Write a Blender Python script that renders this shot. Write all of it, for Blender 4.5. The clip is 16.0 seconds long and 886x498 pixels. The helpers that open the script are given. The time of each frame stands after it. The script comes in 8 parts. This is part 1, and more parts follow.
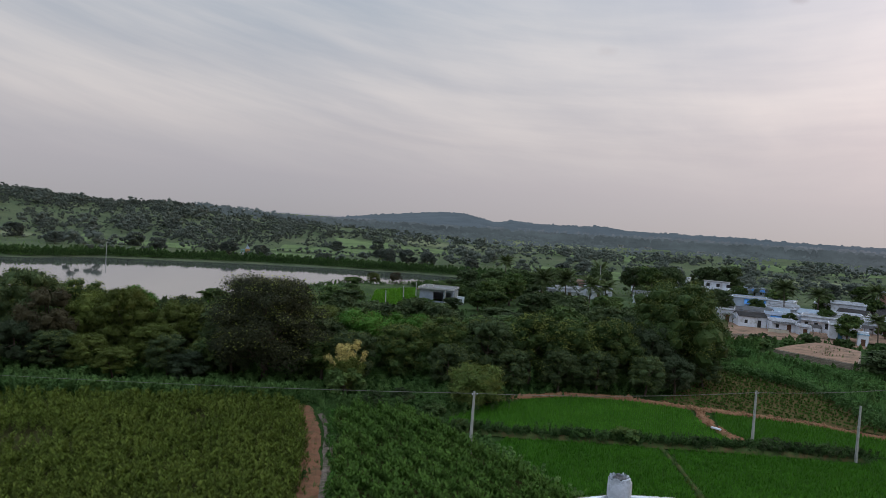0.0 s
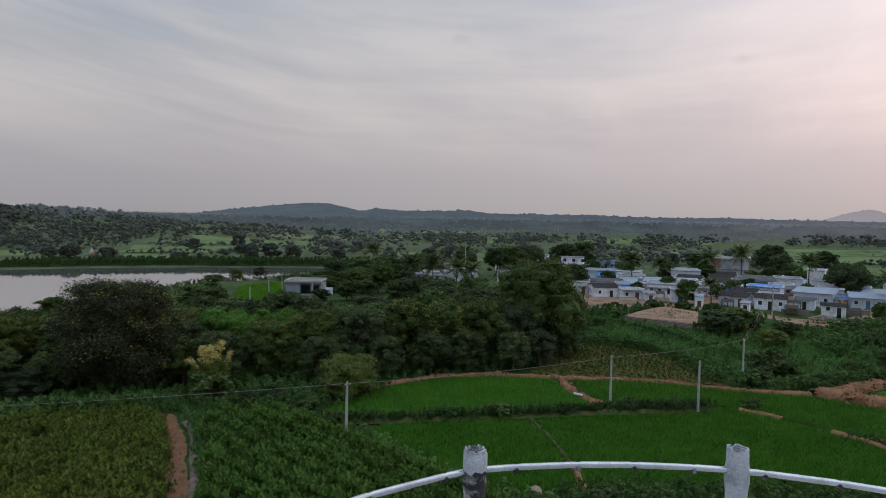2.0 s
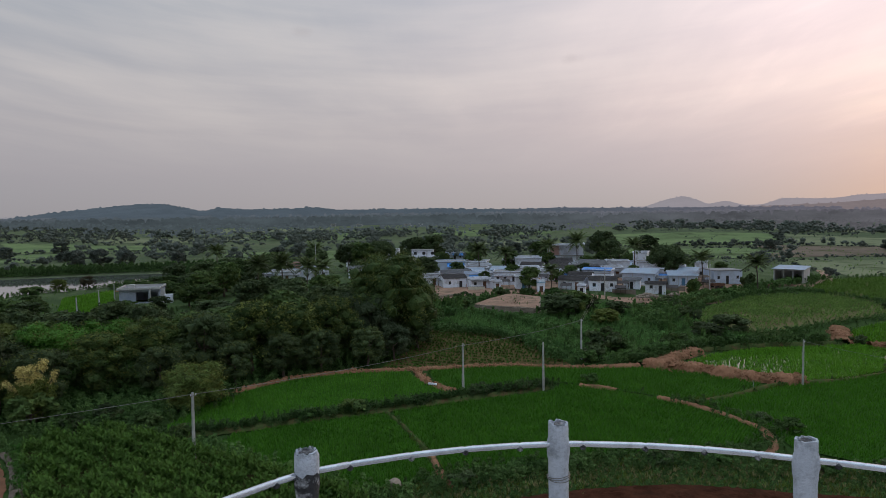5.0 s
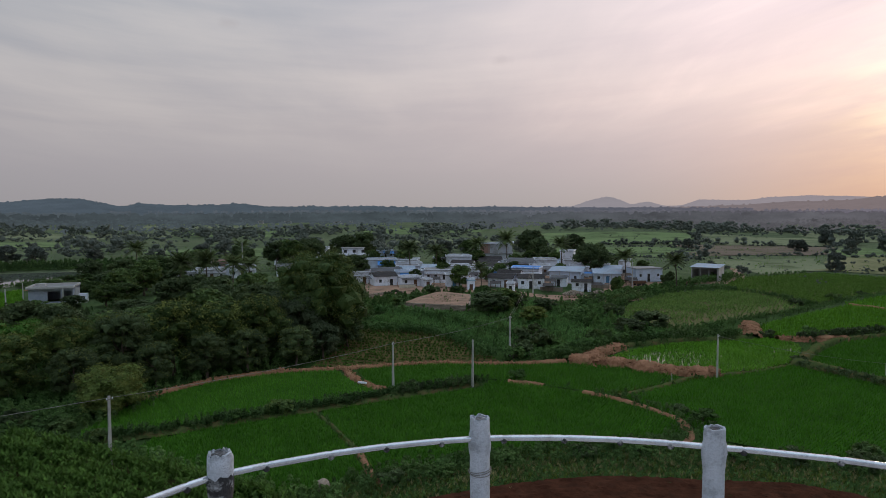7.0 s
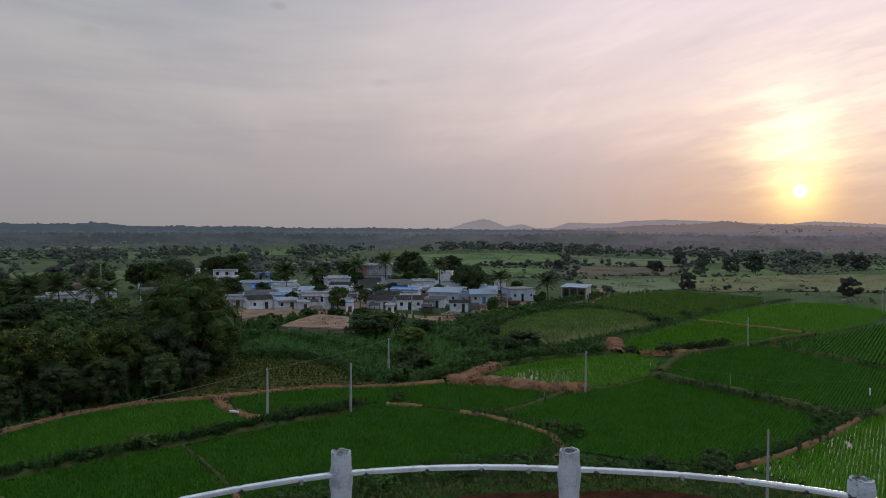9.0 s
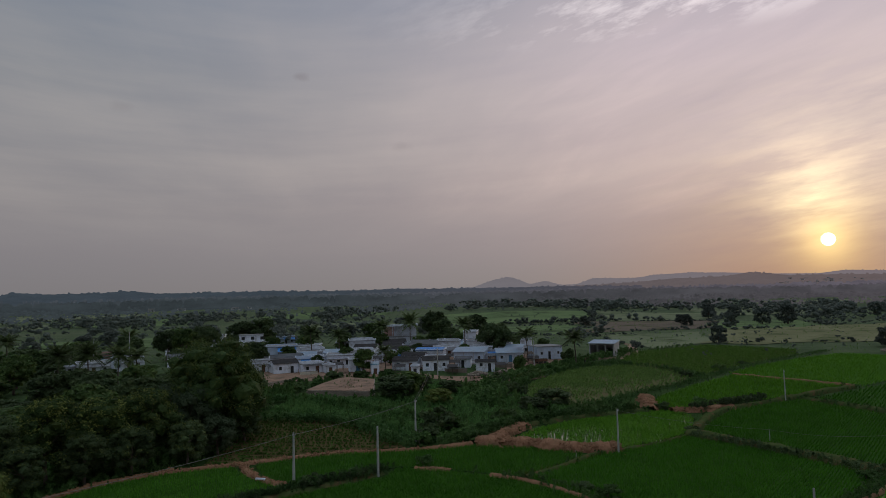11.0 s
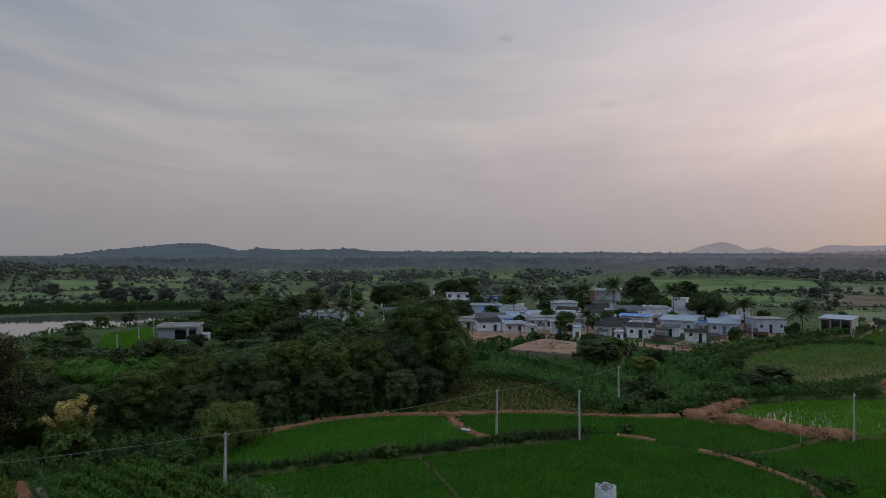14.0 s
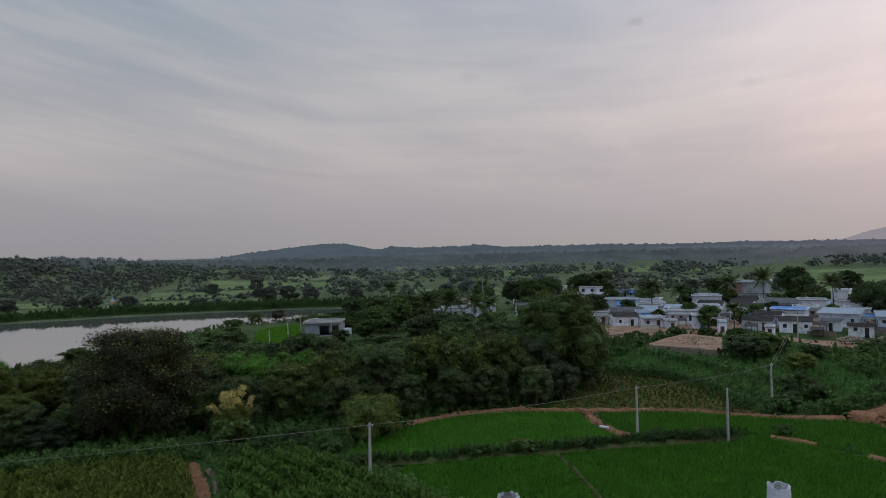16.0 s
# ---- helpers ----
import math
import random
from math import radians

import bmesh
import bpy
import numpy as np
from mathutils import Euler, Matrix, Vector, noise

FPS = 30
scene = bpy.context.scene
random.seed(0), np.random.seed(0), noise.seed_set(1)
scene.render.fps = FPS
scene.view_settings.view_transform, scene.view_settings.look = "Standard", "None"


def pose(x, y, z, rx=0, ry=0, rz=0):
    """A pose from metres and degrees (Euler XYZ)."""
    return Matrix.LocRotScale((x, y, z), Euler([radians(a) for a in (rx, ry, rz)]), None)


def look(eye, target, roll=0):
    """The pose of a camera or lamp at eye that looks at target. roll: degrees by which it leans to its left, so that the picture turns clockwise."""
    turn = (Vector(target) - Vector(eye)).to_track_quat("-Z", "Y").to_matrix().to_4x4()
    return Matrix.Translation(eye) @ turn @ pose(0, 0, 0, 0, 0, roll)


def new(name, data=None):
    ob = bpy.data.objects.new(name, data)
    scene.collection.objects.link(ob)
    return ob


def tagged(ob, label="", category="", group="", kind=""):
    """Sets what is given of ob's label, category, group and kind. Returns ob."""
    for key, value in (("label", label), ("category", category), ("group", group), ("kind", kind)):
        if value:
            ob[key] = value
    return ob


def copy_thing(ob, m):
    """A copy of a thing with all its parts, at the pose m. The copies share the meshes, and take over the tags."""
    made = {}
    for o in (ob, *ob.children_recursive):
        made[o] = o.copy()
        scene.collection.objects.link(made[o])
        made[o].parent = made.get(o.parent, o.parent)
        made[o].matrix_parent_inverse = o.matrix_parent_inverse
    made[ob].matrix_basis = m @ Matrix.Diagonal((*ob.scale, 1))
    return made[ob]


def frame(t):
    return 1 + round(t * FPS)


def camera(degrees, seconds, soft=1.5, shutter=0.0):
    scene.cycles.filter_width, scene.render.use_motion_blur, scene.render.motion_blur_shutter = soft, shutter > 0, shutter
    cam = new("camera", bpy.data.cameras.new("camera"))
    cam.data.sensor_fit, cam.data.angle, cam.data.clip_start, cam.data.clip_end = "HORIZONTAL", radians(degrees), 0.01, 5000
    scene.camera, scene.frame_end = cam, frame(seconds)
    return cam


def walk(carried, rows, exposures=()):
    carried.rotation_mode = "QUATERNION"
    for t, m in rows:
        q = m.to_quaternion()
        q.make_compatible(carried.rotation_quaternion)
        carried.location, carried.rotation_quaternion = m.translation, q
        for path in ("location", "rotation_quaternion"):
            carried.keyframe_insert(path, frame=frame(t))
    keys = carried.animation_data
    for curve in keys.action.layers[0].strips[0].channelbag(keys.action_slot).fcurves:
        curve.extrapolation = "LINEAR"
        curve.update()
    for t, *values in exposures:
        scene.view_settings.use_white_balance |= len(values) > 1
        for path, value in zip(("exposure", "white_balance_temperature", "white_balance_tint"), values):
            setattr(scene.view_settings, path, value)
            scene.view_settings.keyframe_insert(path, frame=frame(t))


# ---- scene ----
cam = camera(67.6, 16.0, soft=0.6)
PATH = [
    (0, (0.203, -0.468, 22.644), (0.223, 1.531, 22.561), 3.8),
    (0.5, (0.258, -0.381, 22.612), (0.349, 1.616, 22.533), 3.0),
    (1, (0.341, -0.254, 22.553), (0.561, 1.732, 22.473), 2.2),
    (1.5, (0.388, -0.22, 22.535), (0.756, 1.744, 22.451), 2.7),
    (2, (0.415, -0.219, 22.536), (0.833, 1.734, 22.434), 1.1),
    (2.5, (0.444, -0.211, 22.545), (0.934, 1.727, 22.482), 0.0),
    (3, (0.466, -0.224, 22.534), (1.04, 1.691, 22.462), -0.0),
    (3.5, (0.504, -0.232, 22.535), (1.159, 1.657, 22.463), -0.0),
    (4, (0.536, -0.257, 22.538), (1.258, 1.605, 22.439), -0.5),
    (6.5, (0.668, -0.233, 22.514), (1.652, 1.505, 22.405), -0.1),
    (7, (0.677, -0.237, 22.507), (1.702, 1.476, 22.386), -0.1),
    (7.5, (0.689, -0.249, 22.507), (1.763, 1.434, 22.392), 0.4),
    (8, (0.71, -0.246, 22.498), (1.833, 1.404, 22.368), 0.4),
    (8.5, (0.749, -0.272, 22.518), (1.985, 1.297, 22.414), -0.1),
    (9, (0.805, -0.276, 22.566), (2.125, 1.226, 22.51), 0.3),
    (11.5, (0.682, -0.355, 22.512), (1.8939, 1.2287, 22.6667), -1.27),
    (12, (0.674, -0.339, 22.537), (1.6971, 1.3756, 22.6539), -1.0),
    (12.5, (0.724, -0.293, 22.594), (1.6462, 1.4791, 22.6812), -2.15),
    (13, (0.765, -0.248, 22.621), (1.6101, 1.5634, 22.6888), -1.91),
    (13.5, (0.723, -0.196, 22.609), (1.5405, 1.6276, 22.6737), -1.14),
    (14, (0.597, -0.114, 22.584), (1.3438, 1.7411, 22.5992), 0.11),
    (14.5, (0.552, -0.126, 22.584), (1.228, 1.7564, 22.5979), -0.53),
    (15, (0.579, -0.192, 22.597), (1.1697, 1.7182, 22.6549), -0.74),
    (15.5, (0.457, -0.18, 22.581), (0.9555, 1.7567, 22.6017), 0.31),
    (16, (0.367, -0.219, 22.6), (0.7381, 1.7465, 22.6055), -1.36),
]
walk(cam, [(t, look(eye, target, roll)) for t, eye, target, roll in PATH], exposures=[(0.0, 0.55), (1.0, 0.46), (2.0, 0.39), (3.5, 0.31), (7.0, 0.22), (8.0, 0.12), (9.0, 0.0), (11.5, -0.58), (12.0, -0.33), (12.5, -0.19), (14.0, -0.01), (16.0, 0.19)])

# ==== world, sun ====
SUN_AZ, SUN_EL = 69.6, 3.15
WIND_AZ = 27.0
SUN_DIR = Vector((math.sin(radians(SUN_AZ)) * math.cos(radians(SUN_EL)), math.cos(radians(SUN_AZ)) * math.cos(radians(SUN_EL)), math.sin(radians(SUN_EL))))


class Nodes:
    """Short hand for building node trees."""

    def __init__(self, tree):
        self.tree = tree
        tree.nodes.clear()

    def add(self, kind, operation=""):
        n = self.tree.nodes.new(kind)
        if operation:
            n.operation = operation
        return n

    def link(self, a, b):
        self.tree.links.new(a, b)

    def put(self, node, slot, value):
        if isinstance(value, bpy.types.NodeSocket):
            self.link(value, node.inputs[slot])
        else:
            node.inputs[slot].default_value = value

    def math(self, op, a, b=0.0, clamp=False):
        n = self.add("ShaderNodeMath", op)
        n.use_clamp = clamp
        self.put(n, 0, a)
        self.put(n, 1, b)
        return n.outputs[0]

    def mix(self, fac, a, b, blend="MIX"):
        n = self.add("ShaderNodeMix")
        n.data_type, n.blend_type = "RGBA", blend
        self.put(n, 0, fac)
        self.put(n, 6, a if isinstance(a, bpy.types.NodeSocket) else (*a, 1))
        self.put(n, 7, b if isinstance(b, bpy.types.NodeSocket) else (*b, 1))
        return n.outputs[2]

    def ramp(self, fac, stops):
        n = self.add("ShaderNodeValToRGB")
        self.put(n, 0, fac)
        e = n.color_ramp.elements
        while len(e) < len(stops):
            e.new(0.5)
        for k, (p, c) in zip(e, stops):
            k.position = p
            k.color = (*c, 1) if len(c) == 3 else c
        return n.outputs[0]

    def noise(self, vec, scale, detail=4.0, rough=0.55):
        n = self.add("ShaderNodeTexNoise")
        if vec is not None:
            self.link(vec, n.inputs["Vector"])
        n.inputs["Scale"].default_value = scale
        n.inputs["Detail"].default_value = detail
        n.inputs["Roughness"].default_value = rough
        return n.outputs["Fac"]


def build_world():
    world = bpy.data.worlds.new("sky")
    scene.world = world
    world.use_nodes = True
    g = Nodes(world.node_tree)
    co = g.add("ShaderNodeTexCoord").outputs["Generated"]
    sep = g.add("ShaderNodeSeparateXYZ")
    g.link(co, sep.inputs[0])
    x, y, z = sep.outputs
    up = g.math("MAXIMUM", z, 0.0)
    # veil of thin high cloud over the whole sky
    veil = g.ramp(up, [(0.0, (0.325, 0.288, 0.300)), (0.06, (0.375, 0.325, 0.330)), (0.18, (0.460, 0.410, 0.397)), (0.29, (0.425, 0.407, 0.410)), (0.42, (0.355, 0.374, 0.426)), (0.65, (0.65, 0.67, 0.72)), (1.0, (1.55, 1.58, 1.62))])
    # nearness to the sun
    dot = g.add("ShaderNodeVectorMath", "DOT_PRODUCT")
    g.link(co, dot.inputs[0])
    dot.inputs[1].default_value = SUN_DIR
    d = g.math("MAXIMUM", dot.outputs["Value"], 0.0)
    wide = g.math("POWER", d, 7.0)
    mid = g.math("POWER", d, 60.0)
    close = g.math("POWER", d, 900.0)
    core = g.math("POWER", d, 3500.0)
    # streaks of cloud on a high flat layer, drawn out along one wind direction
    h = g.math("ADD", up, 0.09)
    px, py = g.math("DIVIDE", x, h), g.math("DIVIDE", y, h)
    comb = g.add("ShaderNodeCombineXYZ")
    g.link(px, comb.inputs[0])
    g.link(py, comb.inputs[1])
    sw, cw = math.sin(radians(WIND_AZ)), math.cos(radians(WIND_AZ))
    run = g.math("ADD", g.math("MULTIPLY", px, sw), g.math("MULTIPLY", py, cw))
    cross = g.math("SUBTRACT", g.math("MULTIPLY", px, cw), g.math("MULTIPLY", py, sw))
    drift = g.math("SUBTRACT", g.noise(comb.outputs[0], 0.42, 3.0, 0.5), 0.5)
    cross = g.math("ADD", cross, g.math("MULTIPLY", drift, 0.9))
    layer = g.add("ShaderNodeCombineXYZ")
    g.link(g.math("MULTIPLY", run, 0.20), layer.inputs[0])
    g.link(g.math("MULTIPLY", cross, 0.85), layer.inputs[1])
    n1 = g.noise(layer.outputs[0], 1.0, 4.0, 0.5)
    n2 = g.noise(layer.outputs[0], 3.6, 6.0, 0.62)
    cl = g.math("ADD", g.math("MULTIPLY", n1, 0.60), g.math("MULTIPLY", n2, 0.40))
    patch = g.noise(comb.outputs[0], 0.30, 3.0, 0.5)
    cl = g.math("ADD", cl, g.math("MULTIPLY", g.math("SUBTRACT", patch, 0.5), 0.45))
    cloud = g.ramp(cl, [(0.36, (0, 0, 0)), (0.52, (0.35, 0.35, 0.35)), (0.68, (1, 1, 1))])
    lift = g.ramp(up, [(0.03, (0, 0, 0)), (0.16, (1, 1, 1)), (0.55, (0.8, 0.8, 0.8))])
    cloud = g.math("MULTIPLY", cloud, lift)
    # clear blue between the streaks, deepest away from the sun
    cold = g.math("MULTIPLY", g.ramp(dot.outputs["Value"], [(0.12, (1, 1, 1)), (0.88, (0, 0, 0))]), g.ramp(up, [(0.0, (0.50, 0.50, 0.50)), (0.12, (0.42, 0.42, 0.42)), (0.40, (1, 1, 1))]))
    veil = g.mix(cold, veil, (0.56, 0.685, 0.785), "MULTIPLY")
    gaps = g.math("MULTIPLY", g.math("SUBTRACT", 1.0, cloud), lift)
    veil = g.mix(g.math("MULTIPLY", gaps, 0.40), veil, (0.90, 0.91, 0.945), "MULTIPLY")
    sky = g.mix(g.math("MULTIPLY", cloud, 0.16), veil, (0.59, 0.540, 0.495))
    # long level streaks of cirrus that sink away from the sun and climb above it
    az = g.math("ARCTAN2", x, y)
    bow = g.math("SUBTRACT", az, 0.42)
    course = g.math("SUBTRACT", z, g.math("MULTIPLY", g.math("MULTIPLY", bow, bow), 0.13))
    level = g.add("ShaderNodeCombineXYZ")
    g.link(g.math("MULTIPLY", az, 2.6), level.inputs[0])
    g.link(g.math("ADD", g.math("MULTIPLY", course, 15.0), g.math("MULTIPLY", drift, 0.5)), level.inputs[1])
    broad = g.noise(level.outputs[0], 0.8, 3.0, 0.5)
    thin = g.add("ShaderNodeCombineXYZ")
    g.link(g.math("MULTIPLY", az, 4.5), thin.inputs[0])
    g.link(g.math("ADD", g.math("MULTIPLY", course, 46.0), g.math("MULTIPLY", drift, 2.0)), thin.inputs[1])
    strands = g.noise(thin.outputs[0], 1.0, 6.0, 0.62)
    mass = g.ramp(g.math("ADD", g.math("MULTIPLY", broad, 0.74), g.math("MULTIPLY", strands, 0.26)), [(0.38, (0, 0, 0)), (0.50, (0.35, 0.35, 0.35)), (0.66, (1, 1, 1))])
    near_level = g.ramp(up, [(0.05, (0, 0, 0)), (0.14, (0.9, 0.9, 0.9)), (0.24, (1, 1, 1)), (0.42, (0.45, 0.45, 0.45))])
    sky = g.mix(g.math("MULTIPLY", g.math("MULTIPLY", mass, near_level), 0.44), sky, (0.625, 0.558, 0.512))
    shade = g.ramp(g.math("ADD", g.math("MULTIPLY", broad, 0.7), g.math("MULTIPLY", strands, 0.3)), [(0.36, (1, 1, 1)), (0.52, (0, 0, 0))])
    sky = g.mix(g.math("MULTIPLY", g.math("MULTIPLY", shade, near_level), 0.40), sky, (0.86, 0.88, 0.92), "MULTIPLY")

    def lit(base, amount, colour):
        tint = colour if isinstance(colour, bpy.types.NodeSocket) else g.mix(1.0, colour, colour)
        return g.mix(1.0, base, g.mix(amount, (0, 0, 0), tint), "ADD")

    def toward(az, el):
        n = g.add("ShaderNodeVectorMath", "DOT_PRODUCT")
        g.link(co, n.inputs[0])
        n.inputs[1].default_value = (math.sin(radians(az)) * math.cos(radians(el)), math.cos(radians(az)) * math.cos(radians(el)), math.sin(radians(el)))
        return g.math("MAXIMUM", n.outputs["Value"], 0.0)

    rise = g.ramp(up, [(0.0, (0.16, 0.16, 0.16)), (0.12, (0.78, 0.78, 0.78)), (0.30, (1, 1, 1)), (1.0, (0.5, 0.5, 0.5))])
    streaky = g.math("ADD", g.math("MULTIPLY", cloud, 0.50), 0.72)
    glow = g.math("MULTIPLY", g.math("MULTIPLY", wide, rise), streaky)
    sky = lit(sky, glow, g.ramp(up, [(0.03, (0.44, 0.240, 0.190)), (0.16, (0.60, 0.355, 0.290)), (0.34, (0.76, 0.51, 0.51))]))
    low = g.ramp(up, [(0.0, (1, 1, 1)), (0.13, (0, 0, 0))])
    sky = lit(sky, g.math("MULTIPLY", g.math("POWER", d, 26.0), low), (0.27, 0.10, 0.03))
    sky = g.mix(g.math("MULTIPLY", g.math("POWER", d, 34.0), g.ramp(up, [(0.02, (0.9, 0.9, 0.9)), (0.20, (0, 0, 0))])), sky, (1.0, 0.84, 0.64), "MULTIPLY")
    # bands of cloud lit from below, above the low sun
    band_at = g.add("ShaderNodeCombineXYZ")
    g.link(g.math("SUBTRACT", g.math("MULTIPLY", x, 5.0), g.math("MULTIPLY", y, 12.0)), band_at.inputs[0])
    g.link(g.math("ADD", g.math("MULTIPLY", z, 64.0), g.math("MULTIPLY", y, 9.0)), band_at.inputs[1])
    bands = g.ramp(g.noise(band_at.outputs[0], 0.62, 5.0, 0.6), [(0.36, (0.10, 0.10, 0.10)), (0.52, (0.6, 0.6, 0.6)), (0.64, (1, 1, 1))])
    sky = lit(sky, g.math("MULTIPLY", g.math("MULTIPLY", mid, g.math("ADD", g.math("MULTIPLY", bands, 1.0), 0.25)), rise), (0.17, 0.125, 0.015))
    fleece = g.math("ADD", g.math("MULTIPLY", bands, 0.75), 0.30)
    sky = lit(sky, g.math("MULTIPLY", g.math("POWER", toward(69.0, 6.2), 900.0), fleece), (0.80, 0.66, 0.34))
    sky = lit(sky, g.math("MULTIPLY", g.math("POWER", toward(67.2, 8.6), 420.0), fleece), (0.30, 0.23, 0.13))
    sky = lit(sky, g.math("MULTIPLY", g.math("POWER", toward(74.0, 9.5), 200.0), fleece), (0.30, 0.24, 0.16))
    sky = lit(sky, g.math("MULTIPLY", close, 0.75), (0.62, 0.40, 0.03))
    sky = lit(sky, core, (0.6, 0.45, 0.15))
    # white wisps high above the sun
    wisp_at = g.add("ShaderNodeCombineXYZ")
    g.link(g.math("SUBTRACT", g.math("MULTIPLY", x, 7.0), g.math("MULTIPLY", y, 9.0)), wisp_at.inputs[0])
    g.link(g.math("SUBTRACT", g.math("MULTIPLY", z, 34.0), g.math("MULTIPLY", x, 14.0)), wisp_at.inputs[1])
    wisps = g.ramp(g.noise(wisp_at.outputs[0], 0.55, 7.0, 0.66), [(0.49, (0, 0, 0)), (0.61, (1, 1, 1))])
    high = g.ramp(z, [(0.335, (0, 0, 0)), (0.362, (1, 1, 1)), (0.50, (0.5, 0.5, 0.5))])
    sky = lit(sky, g.math("MULTIPLY", g.math("MULTIPLY", wisps, high), g.math("POWER", toward(60, 25), 34.0)), (0.50, 0.46, 0.44))
    # three small drifting puffs of dark cloud
    for az, el, size, amount in ((27.3, 18.0, 0.9, 0.30), (13.2, 14.7, 1.0, 0.14), (35.9, 12.4, 1.1, 0.14)):
        away = g.add("ShaderNodeVectorMath", "DISTANCE")
        wob = g.add("ShaderNodeVectorMath", "MULTIPLY")
        sub = g.add("ShaderNodeVectorMath", "SUBTRACT")
        g.link(co, sub.inputs[0])
        sub.inputs[1].default_value = (math.sin(radians(az)) * math.cos(radians(el)), math.cos(radians(az)) * math.cos(radians(el)), math.sin(radians(el)))
        g.link(sub.outputs[0], wob.inputs[0])
        wob.inputs[1].default_value = (1.0, 1.0, 2.2)
        g.link(wob.outputs[0], away.inputs[0])
        ragged = g.math("ADD", away.outputs["Value"], g.math("MULTIPLY", g.math("SUBTRACT", g.noise(co, 60.0, 4.0), 0.5), 0.02))
        puff = g.ramp(g.math("DIVIDE", ragged, radians(size)), [(0.25, (1, 1, 1)), (1.0, (0, 0, 0))])
        sky = g.mix(g.math("MULTIPLY", puff, amount), sky, (0.26, 0.20, 0.19))
    disc = g.math("GREATER_THAN", d, math.cos(radians(0.50)))
    sky = lit(sky, disc, (3.0, 2.4, 1.3))
    back = g.add("ShaderNodeBackground")
    g.link(sky, back.inputs[0])
    back.inputs[1].default_value = 0.92
    nishita = g.add("ShaderNodeTexSky")
    nishita.sky_type, nishita.sun_disc, nishita.altitude, nishita.dust_density = "NISHITA", False, 300, 0.0
    nishita.air_density, nishita.ozone_density = 0.35, 0.0
    nishita.sun_elevation, nishita.sun_rotation = radians(SUN_EL), radians(SUN_AZ)
    back2 = g.add("ShaderNodeBackground")
    haze = g.ramp(up, [(0.0, (0.10, 0.10, 0.10)), (0.12, (0.25, 0.25, 0.25)), (0.40, (1, 1, 1))])
    g.link(g.mix(1.0, nishita.outputs[0], haze, "MULTIPLY"), back2.inputs[0])
    back2.inputs[1].default_value = 0.05
    both = g.add("ShaderNodeAddShader")
    g.link(back.outputs[0], both.inputs[0])
    g.link(back2.outputs[0], both.inputs[1])
    out = g.add("ShaderNodeOutputWorld")
    g.link(both.outputs[0], out.inputs[0])


build_world()
sun = new("sun", bpy.data.lights.new("sun", "SUN"))
sun.data.energy, sun.data.angle, sun.data.color = 0.55, radians(10), (1.0, 0.74, 0.50)
sun.matrix_world = look(SUN_DIR * 100, (0, 0, 0))

# ==== materials ====


def material(name, low, high, scale=1.0, rough=0.8, bump=0.0, fine=8.0, island=0.0, thing=0.0, metal=0.0, clear=0.0, stain=None, spec=0.3):
    """Two scales of noise between two colours, variation from piece to piece, optional translucency and stains."""
    m = bpy.data.materials.new(name)
    m.use_nodes = True
    g = Nodes(m.node_tree)
    geo = g.add("ShaderNodeNewGeometry")
    pos = geo.outputs["Position"]
    a = g.noise(pos, scale, 3.0)
    b = g.noise(pos, scale * fine, 4.0, 0.65)
    f = g.math("ADD", g.math("MULTIPLY", a, 0.6), g.math("MULTIPLY", b, 0.4))
    f = g.math("ADD", g.math("MULTIPLY", g.math("SUBTRACT", f, 0.5), 2.6), 0.5, True)
    colour = g.mix(f, low, high)
    if stain:
        s = g.ramp(g.noise(pos, stain[1], 5.0, 0.7), [(0.50, (0, 0, 0)), (0.66, (1, 1, 1))])
        colour = g.mix(g.math("MULTIPLY", s, stain[2]), colour, stain[0])
    for amount, value in ((island, geo.outputs["Random Per Island"]), (thing, g.add("ShaderNodeObjectInfo").outputs["Random"])):
        if amount:
            k = g.math("ADD", g.math("MULTIPLY", value, 2 * amount), 1 - amount)
            c = g.add("ShaderNodeCombineXYZ")
            for n in range(3):
                g.link(k, c.inputs[n])
            colour = g.mix(1.0, colour, c.outputs[0], "MULTIPLY")
    s = g.add("ShaderNodeBsdfPrincipled")
    g.link(colour, s.inputs["Base Color"])
    s.inputs["Roughness"].default_value = rough
    s.inputs["Metallic"].default_value = metal
    s.inputs["Specular IOR Level"].default_value = spec
    if bump:
        bn = g.add("ShaderNodeBump")
        bn.inputs["Strength"].default_value = 0.8
        bn.inputs["Distance"].default_value = bump
        g.link(b, bn.inputs["Height"])
        g.link(bn.outputs[0], s.inputs["Normal"])
    end = s.outputs[0]
    if clear:
        t = g.add("ShaderNodeBsdfTranslucent")
        g.link(colour, t.inputs[0])
        mx = g.add("ShaderNodeMixShader")
        mx.inputs[0].default_value = clear
        g.link(end, mx.inputs[1])
        g.link(t.outputs[0], mx.inputs[2])
        end = mx.outputs[0]
    g.link(end, g.add("ShaderNodeOutputMaterial").inputs[0])
    return m


def leafy(name, low, high, clear=0.22, flush=None, vary=0.42):
    if not name.startswith("paddy"):
        low, high = ((c[0] * 1.12, c[1] * 1.06, c[2] * 1.10) for c in (low, high))
    return material(name, low, high, 0.22, 0.62, 0.0, 6.0, island=vary, thing=0.30, clear=clear, spec=0.10, stain=flush)


